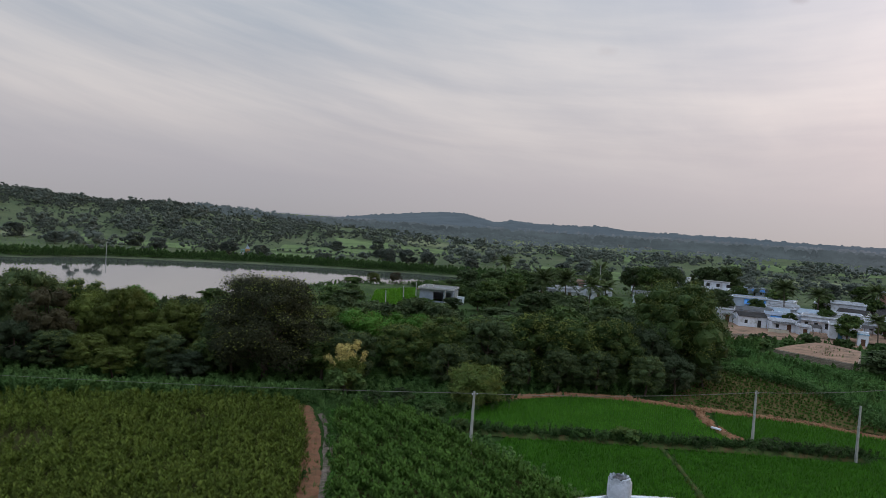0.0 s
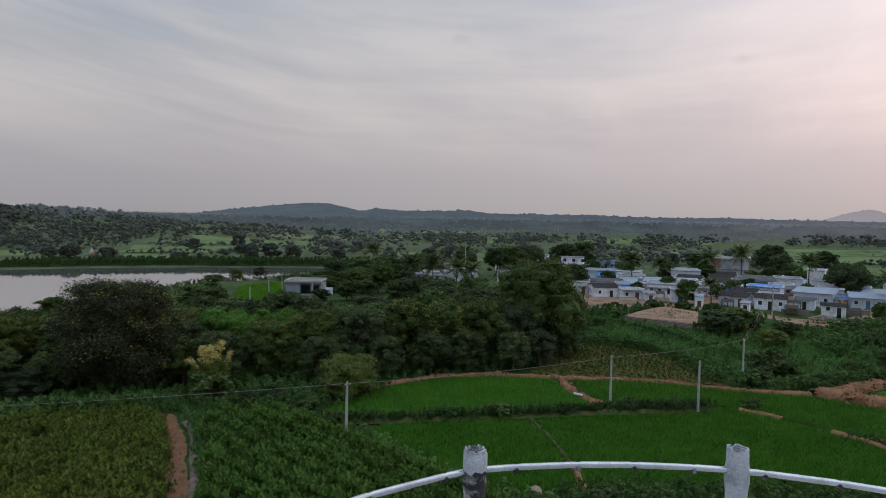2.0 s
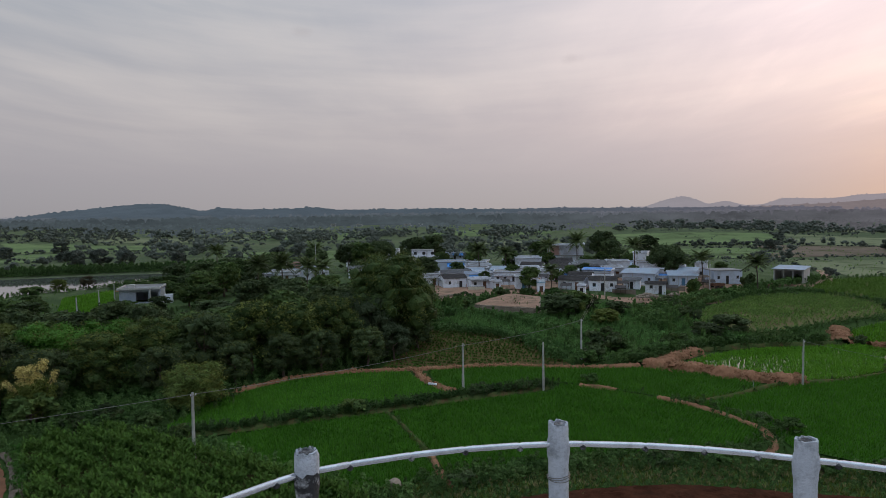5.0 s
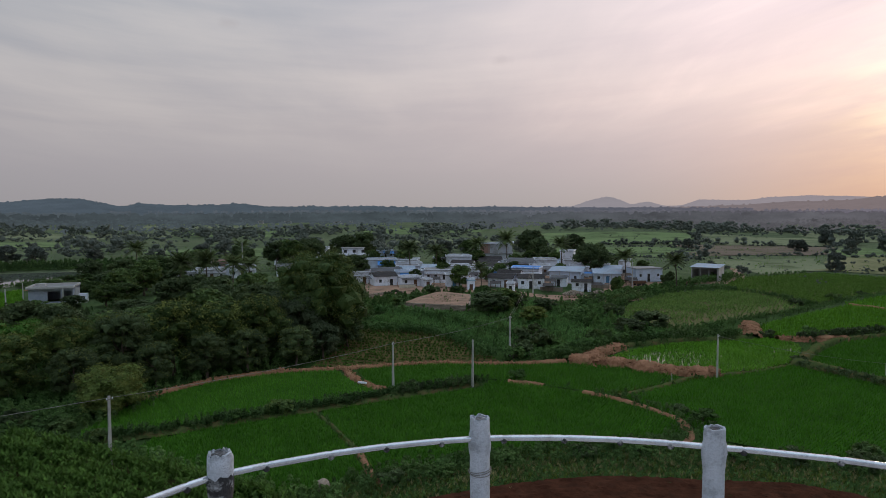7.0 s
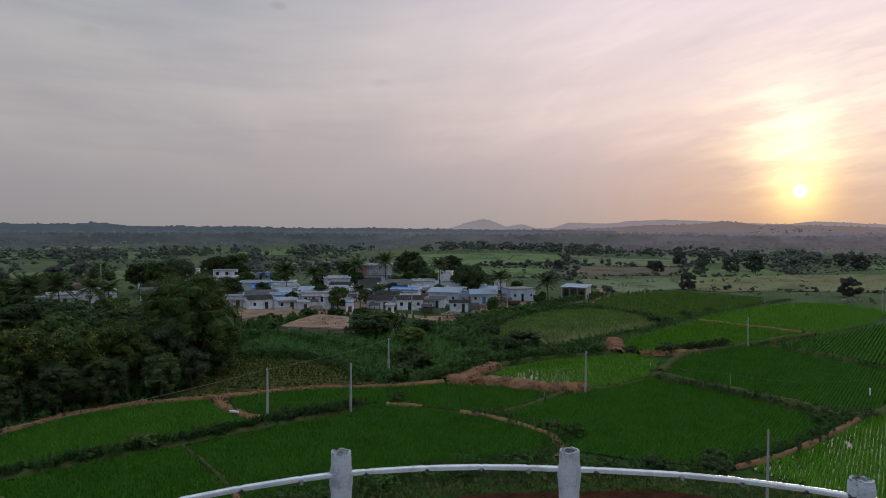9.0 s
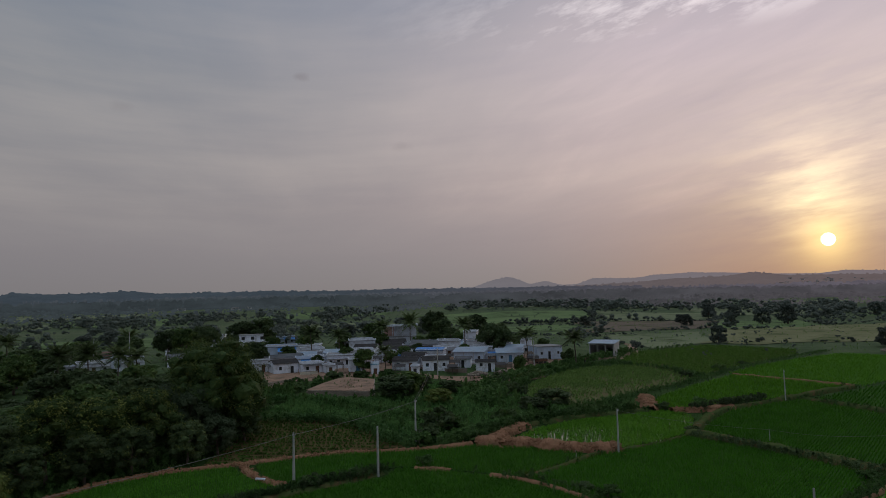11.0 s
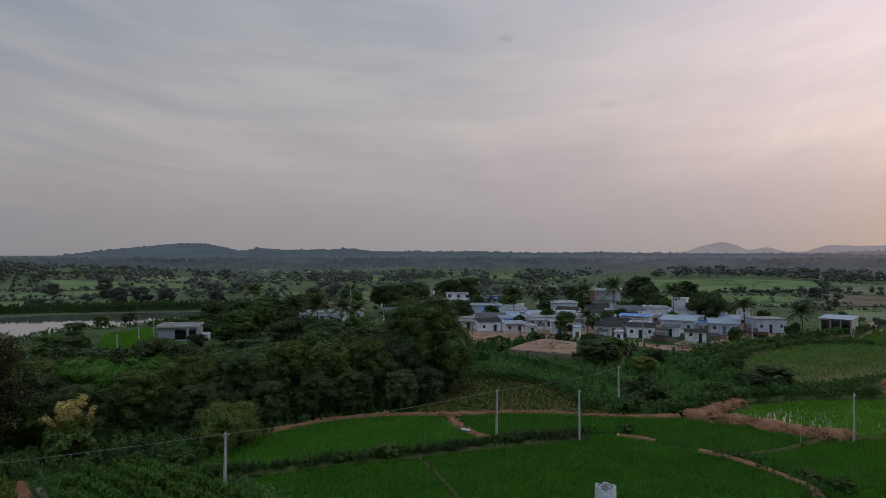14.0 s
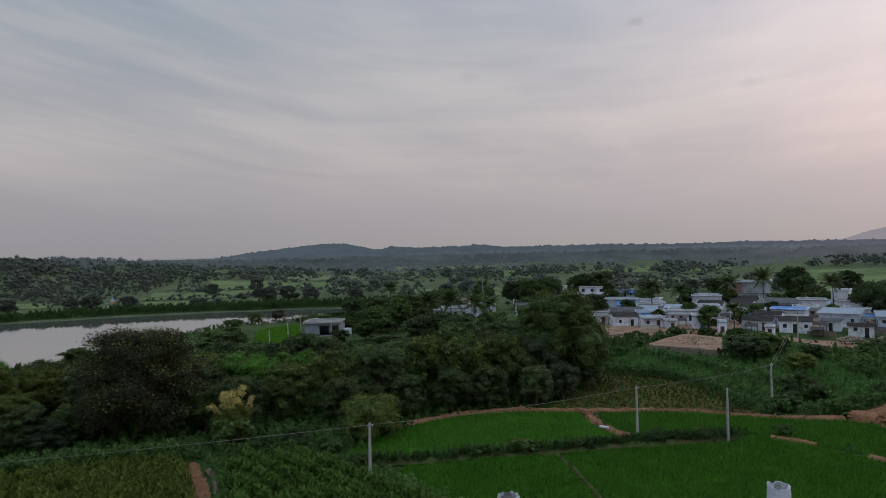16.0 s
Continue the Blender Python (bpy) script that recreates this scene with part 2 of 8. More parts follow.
LEAF_DARK = leafy("leaf_dark", (0.038, 0.062, 0.027), (0.074, 0.111, 0.044), flush=((0.100, 0.122, 0.040), 0.4, 0.5), vary=0.24)
LEAF_DUSK = leafy("leaf_brownish_dark", (0.032, 0.039, 0.022), (0.059, 0.067, 0.032), vary=0.26)
LEAF_MID = leafy("leaf_mid", (0.041, 0.076, 0.025), (0.078, 0.131, 0.037), flush=((0.130, 0.160, 0.038), 0.45, 0.7), vary=0.24)
LEAF_OLIVE = leafy("leaf_olive", (0.059, 0.083, 0.018), (0.112, 0.146, 0.034), vary=0.26)
LEAF_FRESH = leafy("leaf_fresh", (0.044, 0.128, 0.018), (0.088, 0.215, 0.034), vary=0.24)
LEAF_BROWN = leafy("leaf_brown", (0.050, 0.050, 0.028), (0.085, 0.075, 0.038), vary=0.3)
LEAF_GREY = leafy("leaf_grey_green", (0.036, 0.058, 0.030), (0.066, 0.094, 0.046), vary=0.24)
BUSH_LEAF = leafy("feathery_bush_leaf", (0.120, 0.195, 0.046), (0.205, 0.290, 0.078))
FLOWER = leafy("flower_yellow", (0.22, 0.21, 0.06), (0.46, 0.40, 0.15))
PALM_LEAF = leafy("palm_leaf", (0.043, 0.069, 0.024), (0.091, 0.125, 0.043))
# distance haze put into the leaf colour: paler and bluer than near trees
HAZED_LEAF = leafy("far_leaf", (0.081, 0.102, 0.089), (0.127, 0.154, 0.121), 0.40, vary=0.12)
BARK = material("bark", (0.06, 0.045, 0.035), (0.16, 0.125, 0.10), 1.5, 0.9, 0.02)
PADDY = leafy("paddy_leaf", (0.034, 0.110, 0.008), (0.060, 0.176, 0.014), 0.25, vary=0.22)
PADDY_HIGH = leafy("paddy_leaf_lighter", (0.046, 0.142, 0.012), (0.082, 0.222, 0.022), 0.25, vary=0.22)
PADDY_BRIGHT = leafy("paddy_leaf_bright", (0.080, 0.215, 0.012), (0.145, 0.330, 0.030), 0.25, vary=0.24)
CROP = leafy("crop_leaf", (0.060, 0.094, 0.014), (0.126, 0.170, 0.030), 0.25)
CREEPER = leafy("creeper_leaf", (0.063, 0.148, 0.043), (0.132, 0.255, 0.072), 0.25, vary=0.3)
CROP_PALE = leafy("crop_leaf_pale", (0.076, 0.163, 0.024), (0.137, 0.255, 0.046), 0.25, vary=0.3)
CROP_DARK = leafy("crop_leaf_dark", (0.038, 0.108, 0.018), (0.078, 0.185, 0.034), 0.2, vary=0.3)
ROW_LEAF = leafy("row_crop_leaf", (0.040, 0.093, 0.015), (0.083, 0.164, 0.029), 0.25, vary=0.34)
FIELD_LEAF = leafy("field_crop_leaf", (0.075, 0.147, 0.035), (0.160, 0.263, 0.062), 0.25, vary=0.26)
WEED = leafy("weed_leaf", (0.040, 0.092, 0.025), (0.094, 0.169, 0.046), 0.2, vary=0.32)
HEDGE_LEAF = leafy("hedge_leaf", (0.026, 0.058, 0.018), (0.060, 0.112, 0.032), 0.2, vary=0.30)
YOUNG_LEAF = leafy("young_leaf_tips", (0.085, 0.115, 0.022), (0.165, 0.190, 0.045), vary=0.26)
DRY = leafy("dry_grass", (0.13, 0.125, 0.055), (0.22, 0.20, 0.09), 0.2)
PATH_EARTH = material("damp_red_earth", (0.120, 0.054, 0.028), (0.245, 0.112, 0.060), 0.8, 0.95, 0.05, 7.0, stain=((0.07, 0.06, 0.025), 0.5, 0.6))
EARTH = material("red_earth", (0.165, 0.076, 0.040), (0.315, 0.158, 0.088), 0.8, 0.95, 0.05, 7.0, stain=((0.10, 0.09, 0.035), 0.5, 0.5))
PLOUGHED = material("ploughed_earth", (0.034, 0.014, 0.009), (0.092, 0.038, 0.023), 0.6, 0.95, 0.10, 6.0, stain=((0.035, 0.020, 0.014), 0.9, 0.6), spec=0.0)
VILLAGE_EARTH = material("village_earth", (0.180, 0.108, 0.072), (0.36, 0.225, 0.155), 0.30, 0.95, 0.06, 5.0, stain=((0.085, 0.070, 0.045), 0.35, 0.75))
MUD = material("paddy_mud", (0.020, 0.066, 0.006), (0.036, 0.104, 0.010), 0.3, 0.9, 0.03, spec=0.1)
WET = material("flooded_paddy_mud", (0.015, 0.060, 0.010), (0.030, 0.090, 0.015), 0.3, 0.10, 0.0, spec=0.5)
CONCRETE = material("pole_concrete", (0.32, 0.32, 0.31), (0.46, 0.46, 0.44), 2.0, 0.85, 0.01, 8.0, stain=((0.25, 0.24, 0.22), 1.5, 0.5))
WHITEWASH = material("whitewash", (0.66, 0.70, 0.80), (0.84, 0.87, 0.94), 0.5, 0.85, 0.01, 6.0, thing=0.14, stain=((0.30, 0.28, 0.26), 0.55, 0.62))
BLUEWASH = material("blue_tinted_whitewash", (0.46, 0.54, 0.68), (0.62, 0.70, 0.82), 0.35, 0.85, 0.01, 6.0, stain=((0.36, 0.36, 0.38), 0.45, 0.45))
CREAM = material("cream_limewash", (0.50, 0.46, 0.36), (0.66, 0.61, 0.50), 0.35, 0.88, 0.01, 6.0, stain=((0.28, 0.24, 0.18), 0.45, 0.5))
GREY_WALL = material("bare_cement", (0.38, 0.37, 0.36), (0.54, 0.53, 0.52), 0.35, 0.9, 0.01, 6.0, stain=((0.24, 0.22, 0.21), 0.4, 0.5))
PINK = material("pink_limewash", (0.45, 0.26, 0.22), (0.58, 0.36, 0.31), 0.35, 0.9, 0.01)
ROOF_GREY = material("weathered_roof_slab", (0.16, 0.16, 0.165), (0.30, 0.30, 0.31), 0.4, 0.9, 0.01, 6.0, stain=((0.12, 0.115, 0.11), 0.4, 0.6))
ROOF_DARK = material("dark_clay_tile", (0.026, 0.025, 0.027), (0.056, 0.050, 0.050), 0.8, 0.85, 0.02, 6.0, island=0.25)
SHEET = material("fibre_cement_sheet", (0.09, 0.095, 0.105), (0.17, 0.175, 0.19), 0.5, 0.85, 0.01, 6.0, island=0.1, stain=((0.14, 0.14, 0.14), 0.5, 0.5))
METAL_SHEET = material("pale_blue_metal_sheet", (0.20, 0.27, 0.36), (0.32, 0.40, 0.50), 0.5, 0.6, 0.0, 6.0, island=0.08, stain=((0.16, 0.14, 0.13), 0.5, 0.5))
TARP = material("blue_tarpaulin", (0.03, 0.16, 0.48), (0.06, 0.26, 0.62), 0.8, 0.5, 0.01)
WOOD = material("door_wood", (0.10, 0.05, 0.03), (0.18, 0.09, 0.055), 1.0, 0.7, 0.005)
BLUE_PAINT = material("blue_door_paint", (0.06, 0.17, 0.30), (0.10, 0.24, 0.38), 1.0, 0.6)
DARK = material("dark_shutter", (0.02, 0.02, 0.022), (0.04, 0.04, 0.04), 1.0, 0.5)
STONE = material("rubble_stone", (0.16, 0.13, 0.10), (0.32, 0.26, 0.21), 0.7, 0.92, 0.03, 5.0, island=0.3)
WIRE = material("wire", (0.16, 0.15, 0.14), (0.26, 0.25, 0.23), 1.0, 0.5, metal=0.5)
PIPE = material("white_rail_paint", (0.44, 0.46, 0.51), (0.66, 0.69, 0.74), 3.0, 0.20, 0.003, 9.0, metal=0.8, stain=((0.34, 0.34, 0.35), 5.0, 0.6), spec=0.5)
POST_WHITE = material("flaking_post_paint", (0.38, 0.41, 0.47), (0.56, 0.59, 0.66), 6.0, 0.8, 0.02, 8.0, stain=((0.20, 0.21, 0.23), 9.0, 0.6))
POST_BLACK = material("blackened_post_paint", (0.02, 0.02, 0.022), (0.06, 0.06, 0.065), 5.0, 0.7, 0.02, 8.0, stain=((0.62, 0.63, 0.66), 7.0, 0.8))
ORANGE_PAINT = material("orange_temple_paint", (0.60, 0.30, 0.10), (0.72, 0.40, 0.16), 0.6, 0.8)
BLUE_TEMPLE = material("blue_temple_paint", (0.10, 0.30, 0.48), (0.18, 0.42, 0.60), 0.6, 0.8)


def ground_material():
    m = bpy.data.materials.new("rough_grassland")
    m.use_nodes = True
    g = Nodes(m.node_tree)
    pos = g.add("ShaderNodeNewGeometry").outputs["Position"]
    big = g.noise(pos, 0.012, 5.0, 0.6)
    mid = g.noise(pos, 0.09, 5.0, 0.65)
    fine = g.noise(pos, 1.4, 4.0, 0.7)
    green = g.ramp(mid, [(0.30, (0.088, 0.112, 0.074)), (0.48, (0.126, 0.154, 0.092)), (0.62, (0.166, 0.190, 0.110)), (0.76, (0.212, 0.206, 0.132))])
    fields = g.ramp(big, [(0.35, (0.084, 0.106, 0.066)), (0.50, (0.120, 0.150, 0.080)), (0.66, (0.168, 0.174, 0.106))])
    colour = g.mix(0.45, green, fields)
    # lush grass round the paddies; far pasture paler, distance haze put into its colour
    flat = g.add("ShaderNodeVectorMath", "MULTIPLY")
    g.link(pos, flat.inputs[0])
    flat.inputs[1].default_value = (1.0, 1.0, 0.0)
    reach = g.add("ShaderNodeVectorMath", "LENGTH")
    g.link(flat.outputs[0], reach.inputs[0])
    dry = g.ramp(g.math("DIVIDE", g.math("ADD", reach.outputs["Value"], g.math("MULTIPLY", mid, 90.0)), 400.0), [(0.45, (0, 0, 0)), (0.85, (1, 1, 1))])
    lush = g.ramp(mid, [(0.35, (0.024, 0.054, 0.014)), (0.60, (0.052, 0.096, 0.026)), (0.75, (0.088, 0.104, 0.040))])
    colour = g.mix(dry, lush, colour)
    colour = g.mix(g.ramp(fine, [(0.35, (0.0, 0.0, 0.0)), (0.7, (0.55, 0.55, 0.55))]), colour, (0.034, 0.048, 0.024))
    s = g.add("ShaderNodeBsdfPrincipled")
    g.link(colour, s.inputs["Base Color"])
    s.inputs["Roughness"].default_value = 0.95
    s.inputs["Specular IOR Level"].default_value = 0.0
    b = g.add("ShaderNodeBump")
    b.inputs["Distance"].default_value = 0.25
    g.link(fine, b.inputs["Height"])
    g.link(b.outputs[0], s.inputs["Normal"])
    g.link(s.outputs[0], g.add("ShaderNodeOutputMaterial").inputs[0])
    return m


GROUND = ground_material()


def water_material():
    m = bpy.data.materials.new("still_lake_water")
    m.use_nodes = True
    g = Nodes(m.node_tree)
    pos = g.add("ShaderNodeNewGeometry").outputs["Position"]
    s = g.add("ShaderNodeBsdfPrincipled")
    s.inputs["Base Color"].default_value = (0.10, 0.105, 0.10, 1)
    s.inputs["Roughness"].default_value = 0.03
    s.inputs["IOR"].default_value = 1.8
    s.inputs["Specular IOR Level"].default_value = 1.0
    b = g.add("ShaderNodeBump")
    b.inputs["Strength"].default_value = 0.2
    b.inputs["Distance"].default_value = 0.025
    g.link(g.noise(pos, 0.8, 3.0), b.inputs["Height"])
    g.link(b.outputs[0], s.inputs["Normal"])
    g.link(s.outputs[0], g.add("ShaderNodeOutputMaterial").inputs[0])
    return m


WATER = water_material()


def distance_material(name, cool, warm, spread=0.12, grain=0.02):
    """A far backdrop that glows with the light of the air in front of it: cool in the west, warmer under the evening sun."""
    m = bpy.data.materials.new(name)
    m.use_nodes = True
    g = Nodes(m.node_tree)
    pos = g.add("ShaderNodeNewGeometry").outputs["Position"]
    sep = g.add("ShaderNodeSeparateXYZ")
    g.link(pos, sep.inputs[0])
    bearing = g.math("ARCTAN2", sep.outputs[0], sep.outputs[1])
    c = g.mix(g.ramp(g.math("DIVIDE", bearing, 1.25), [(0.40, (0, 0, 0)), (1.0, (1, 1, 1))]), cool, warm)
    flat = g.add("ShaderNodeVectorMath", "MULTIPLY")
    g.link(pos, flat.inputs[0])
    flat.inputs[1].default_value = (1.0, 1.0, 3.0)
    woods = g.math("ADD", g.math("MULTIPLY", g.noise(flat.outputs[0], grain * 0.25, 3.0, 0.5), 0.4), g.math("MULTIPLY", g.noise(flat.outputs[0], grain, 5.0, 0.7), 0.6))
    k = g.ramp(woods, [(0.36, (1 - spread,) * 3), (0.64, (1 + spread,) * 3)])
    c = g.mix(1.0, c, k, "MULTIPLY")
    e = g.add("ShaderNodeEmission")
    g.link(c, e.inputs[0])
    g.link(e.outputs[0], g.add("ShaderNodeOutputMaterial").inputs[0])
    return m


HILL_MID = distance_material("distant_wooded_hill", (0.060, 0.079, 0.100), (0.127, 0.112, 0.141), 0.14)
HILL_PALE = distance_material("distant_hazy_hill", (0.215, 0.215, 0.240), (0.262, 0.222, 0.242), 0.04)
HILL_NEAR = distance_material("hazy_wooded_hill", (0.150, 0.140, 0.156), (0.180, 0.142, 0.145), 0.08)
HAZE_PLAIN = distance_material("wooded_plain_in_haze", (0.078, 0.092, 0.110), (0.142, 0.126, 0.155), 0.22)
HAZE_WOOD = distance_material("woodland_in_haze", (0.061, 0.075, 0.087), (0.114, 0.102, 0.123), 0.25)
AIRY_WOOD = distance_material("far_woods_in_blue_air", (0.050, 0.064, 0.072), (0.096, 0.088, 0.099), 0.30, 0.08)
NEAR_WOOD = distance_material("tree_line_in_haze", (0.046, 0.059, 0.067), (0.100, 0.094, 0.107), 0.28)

# ==== mesh helpers ====
RNG = np.random.default_rng(7)


def mesh_np(name, verts, faces, mats, mat_index=None, smooth=False):
    """A mesh from numpy arrays: verts (n, 3), faces (m, k)."""
    verts, faces = np.asarray(verts, np.float32), np.asarray(faces, np.int32)
    me = bpy.data.meshes.new(name)
    k = faces.shape[1]
    me.vertices.add(len(verts))
    me.vertices.foreach_set("co", verts.ravel())
    me.loops.add(faces.size)
    me.loops.foreach_set("vertex_index", faces.ravel())
    me.polygons.add(len(faces))
    me.polygons.foreach_set("loop_start", np.arange(0, faces.size, k, dtype=np.int32))
    if mat_index is not None:
        me.polygons.foreach_set("material_index", np.asarray(mat_index, np.int32))
    me.polygons.foreach_set("use_smooth", np.full(len(faces), smooth))
    for m in mats if isinstance(mats, (list, tuple)) else [mats]:
        me.materials.append(m)
    me.update(calc_edges=True)
    me.validate()
    return me


def bm_mesh(name, bm, mat):
    me = bpy.data.meshes.new(name)
    bm.to_mesh(me)
    bm.free()
    me.materials.append(mat)
    return me


def part(name, bm, mat, parent=None, label=""):
    """Links a bmesh, or a ready mesh, as one object under a thing or a part."""
    me = bm if isinstance(bm, bpy.types.Mesh) else bm_mesh(name, bm, mat)
    ob = new(name, me)
    ob.parent = parent
    return tagged(ob, label)


def empty(name, m, label, category, group=""):
    ob = new(name)
    ob.empty_display_size = 0.2
    ob.matrix_basis = m
    return tagged(ob, label, category, group)


def box(bm, x0, x1, y0, y1, z0, z1, bevel=0.0):
    v = [bm.verts.new(p) for p in ((x0, y0, z0), (x1, y0, z0), (x1, y1, z0), (x0, y1, z0), (x0, y0, z1), (x1, y0, z1), (x1, y1, z1), (x0, y1, z1))]
    for f in ((0, 3, 2, 1), (4, 5, 6, 7), (0, 1, 5, 4), (1, 2, 6, 5), (2, 3, 7, 6), (3, 0, 4, 7)):
        bm.faces.new([v[i] for i in f])
    return bm


def boxes(*some):
    bm = bmesh.new()
    for b in some:
        box(bm, *b)
    if len(some) > 1:
        bmesh.ops.remove_doubles(bm, verts=bm.verts, dist=0.0005)
    return bm


def tube_np(points, radii, sides=7, closed=False):
    """A tapered tube along points: verts and quads."""
    pts, radii = np.asarray(points, float), np.asarray(radii, float)
    n = len(pts)
    tang = np.gradient(pts, axis=0)
    if closed:
        tang = np.roll(pts, -1, 0) - np.roll(pts, 1, 0)
    tang /= np.linalg.norm(tang, axis=1)[:, None] + 1e-9
    ref = np.where(np.abs(tang[:, 2:3]) > 0.9, [[1.0, 0, 0]], [[0, 0, 1.0]])
    a = np.cross(tang, ref)
    a /= np.linalg.norm(a, axis=1)[:, None] + 1e-9
    b = np.cross(a, tang)
    ang = np.arange(sides) / sides * 2 * np.pi
    v = pts[:, None] + radii[:, None, None] * (np.cos(ang)[None, :, None] * a[:, None] + np.sin(ang)[None, :, None] * b[:, None])
    faces = []
    for i in range(n if closed else n - 1):
        j = (i + 1) % n
        for k in range(sides):
            l = (k + 1) % sides
            faces.append((i * sides + k, i * sides + l, j * sides + l, j * sides + k))
    return v.reshape(-1, 3), np.array(faces)


def join_np(pieces):
    verts, faces, n = [], [], 0
    for v, f in pieces:
        verts.append(v)
        faces.append(np.asarray(f) + n)
        n += len(v)
    return np.concatenate(verts), np.concatenate(faces)


def leaves_np(rng, centres, outward, size, long=1.7, up=0.25):
    """Rhombic leaves at centres, facing roughly outward."""
    n = len(centres)
    nrm = outward + rng.normal(0, 0.55, (n, 3)) + [0, 0, up]
    nrm /= np.linalg.norm(nrm, axis=1)[:, None]
    t = rng.normal(0, 1, (n, 3))
    t -= (t * nrm).sum(1)[:, None] * nrm
    t /= np.linalg.norm(t, axis=1)[:, None]
    b = np.cross(nrm, t)
    s = (size * rng.uniform(0.6, 1.35, n))[:, None]
    droop = nrm * s * 0.18
    v = np.stack([centres - t * s * long / 2 - droop, centres + b * s / 2, centres + t * s * long / 2 - droop, centres - b * s / 2], 1)
    return v.reshape(-1, 3), np.arange(4 * n).reshape(n, 4)


def lobes_np(rng, lobes, count, size, shell=0.45, long=1.7, up=0.25):
    """Leaves over ellipsoid lobes (x, y, z, rx, rz)."""
    lobes = np.asarray(lobes, float)
    w = lobes[:, 3] ** 1.7
    pick = rng.choice(len(lobes), count, p=w / w.sum())
    d = rng.normal(0, 1, (count, 3))
    d /= np.linalg.norm(d, axis=1)[:, None]
    d[:, 2] = np.where((d[:, 2] < -0.35) & (rng.random(count) < 0.7), -d[:, 2], d[:, 2])
    r = (1 - shell * rng.random(count) ** 1.6) * (1 + 0.16 * rng.normal(0, 1, count))
    rad = lobes[pick][:, [3, 3, 4]]
    c = lobes[pick][:, :3] + d * rad * r[:, None]
    return leaves_np(rng, c, d, size, long, up)


def tris(quads):
    return np.concatenate([quads[:, [0, 1, 2]], quads[:, [0, 2, 3]]])


ICO = []


def ico_template():
    if not ICO:
        bm = bmesh.new()
        bmesh.ops.create_icosphere(bm, subdivisions=1, radius=1.0)
        ICO.append((np.array([v.co[:] for v in bm.verts]), np.array([[v.index for v in f.verts] for f in bm.faces])))
        bm.free()
    return ICO[0]


def cores_np(rng, lobes, shrink=0.8, rough=0.22):
    """Uneven solid masses of foliage inside the lobes (x, y, z, rx, rz), as triangles."""
    tv, tf = ico_template()
    lobes = np.asarray(lobes, float)
    n, k = len(lobes), len(tv)
    bumpy = 1 + rough * rng.normal(0, 1, (n, k, 1))
    v = lobes[:, None, :3] + tv[None] * bumpy * lobes[:, None, [3, 3, 4]] * shrink
    f = tf[None] + (np.arange(n) * k)[:, None, None]
    return v.reshape(-1, 3), f.reshape(-1, 3)


# ==== terrain ====
LAKE = np.array([(-420, 120), (-300, 190), (-190, 232), (-150, 243), (-136, 262), (-101, 274), (-74, 281), (-44, 285), (-25, 284), (-8, 284), (14, 280), (36, 276), (40, 266), (12, 254), (-1, 246), (-8, 234), (-19, 226), (-29, 226), (-38, 206), (-48, 178), (-76, 138), (-150, 112), (-300, 60)], float)


def inside(poly, x, y):
    x, y = np.asarray(x, float), np.asarray(y, float)
    hit = np.zeros(x.shape, bool)
    for (ax, ay), (bx, by) in zip(poly, np.roll(poly, -1, 0)):
        cross = (ay > y) != (by > y)
        hit ^= cross & (x < (bx - ax) * (y - ay) / (by - ay + 1e-12) + ax)
    return hit


def edge_gap(poly, x, y, closed=True):
    """Distance to the outline."""
    x, y = np.asarray(x, float), np.asarray(y, float)
    best = np.full(x.shape, 1e9)
    ends = np.roll(poly, -1, 0)
    for (ax, ay), (bx, by) in list(zip(poly, ends))[: len(poly) if closed else len(poly) - 1]:
        dx, dy = bx - ax, by - ay
        t = np.clip(((x - ax) * dx + (y - ay) * dy) / (dx * dx + dy * dy + 1e-9), 0, 1)
        best = np.minimum(best, np.hypot(x - ax - t * dx, y - ay - t * dy))
    return best


def step(a, b, v):
    t = np.clip((v - a) / (b - a), 0, 1)
    return t * t * (3 - 2 * t)


def waves(x, y, size, seed):
    """Smooth cheap noise of about -1 to 1."""
    out = 0.0
    for k in range(4):
        a = seed * 1.7 + k * 2.4
        out = out + np.sin((x * math.cos(a) + y * math.sin(a)) * 6.28 / (size * (1 + 0.37 * k)) + seed * 3.1 + k * 1.9)
    return out / 2.6


RIDGE_AZ = [-180, -70, -33.4, -30, -26, -23, -20, -17.8, -13, -8.5, -3, 2]
RIDGE_Z = [20, 40, 27, 22, 18, 20, 18, 15, 12, 9, 4, 0]


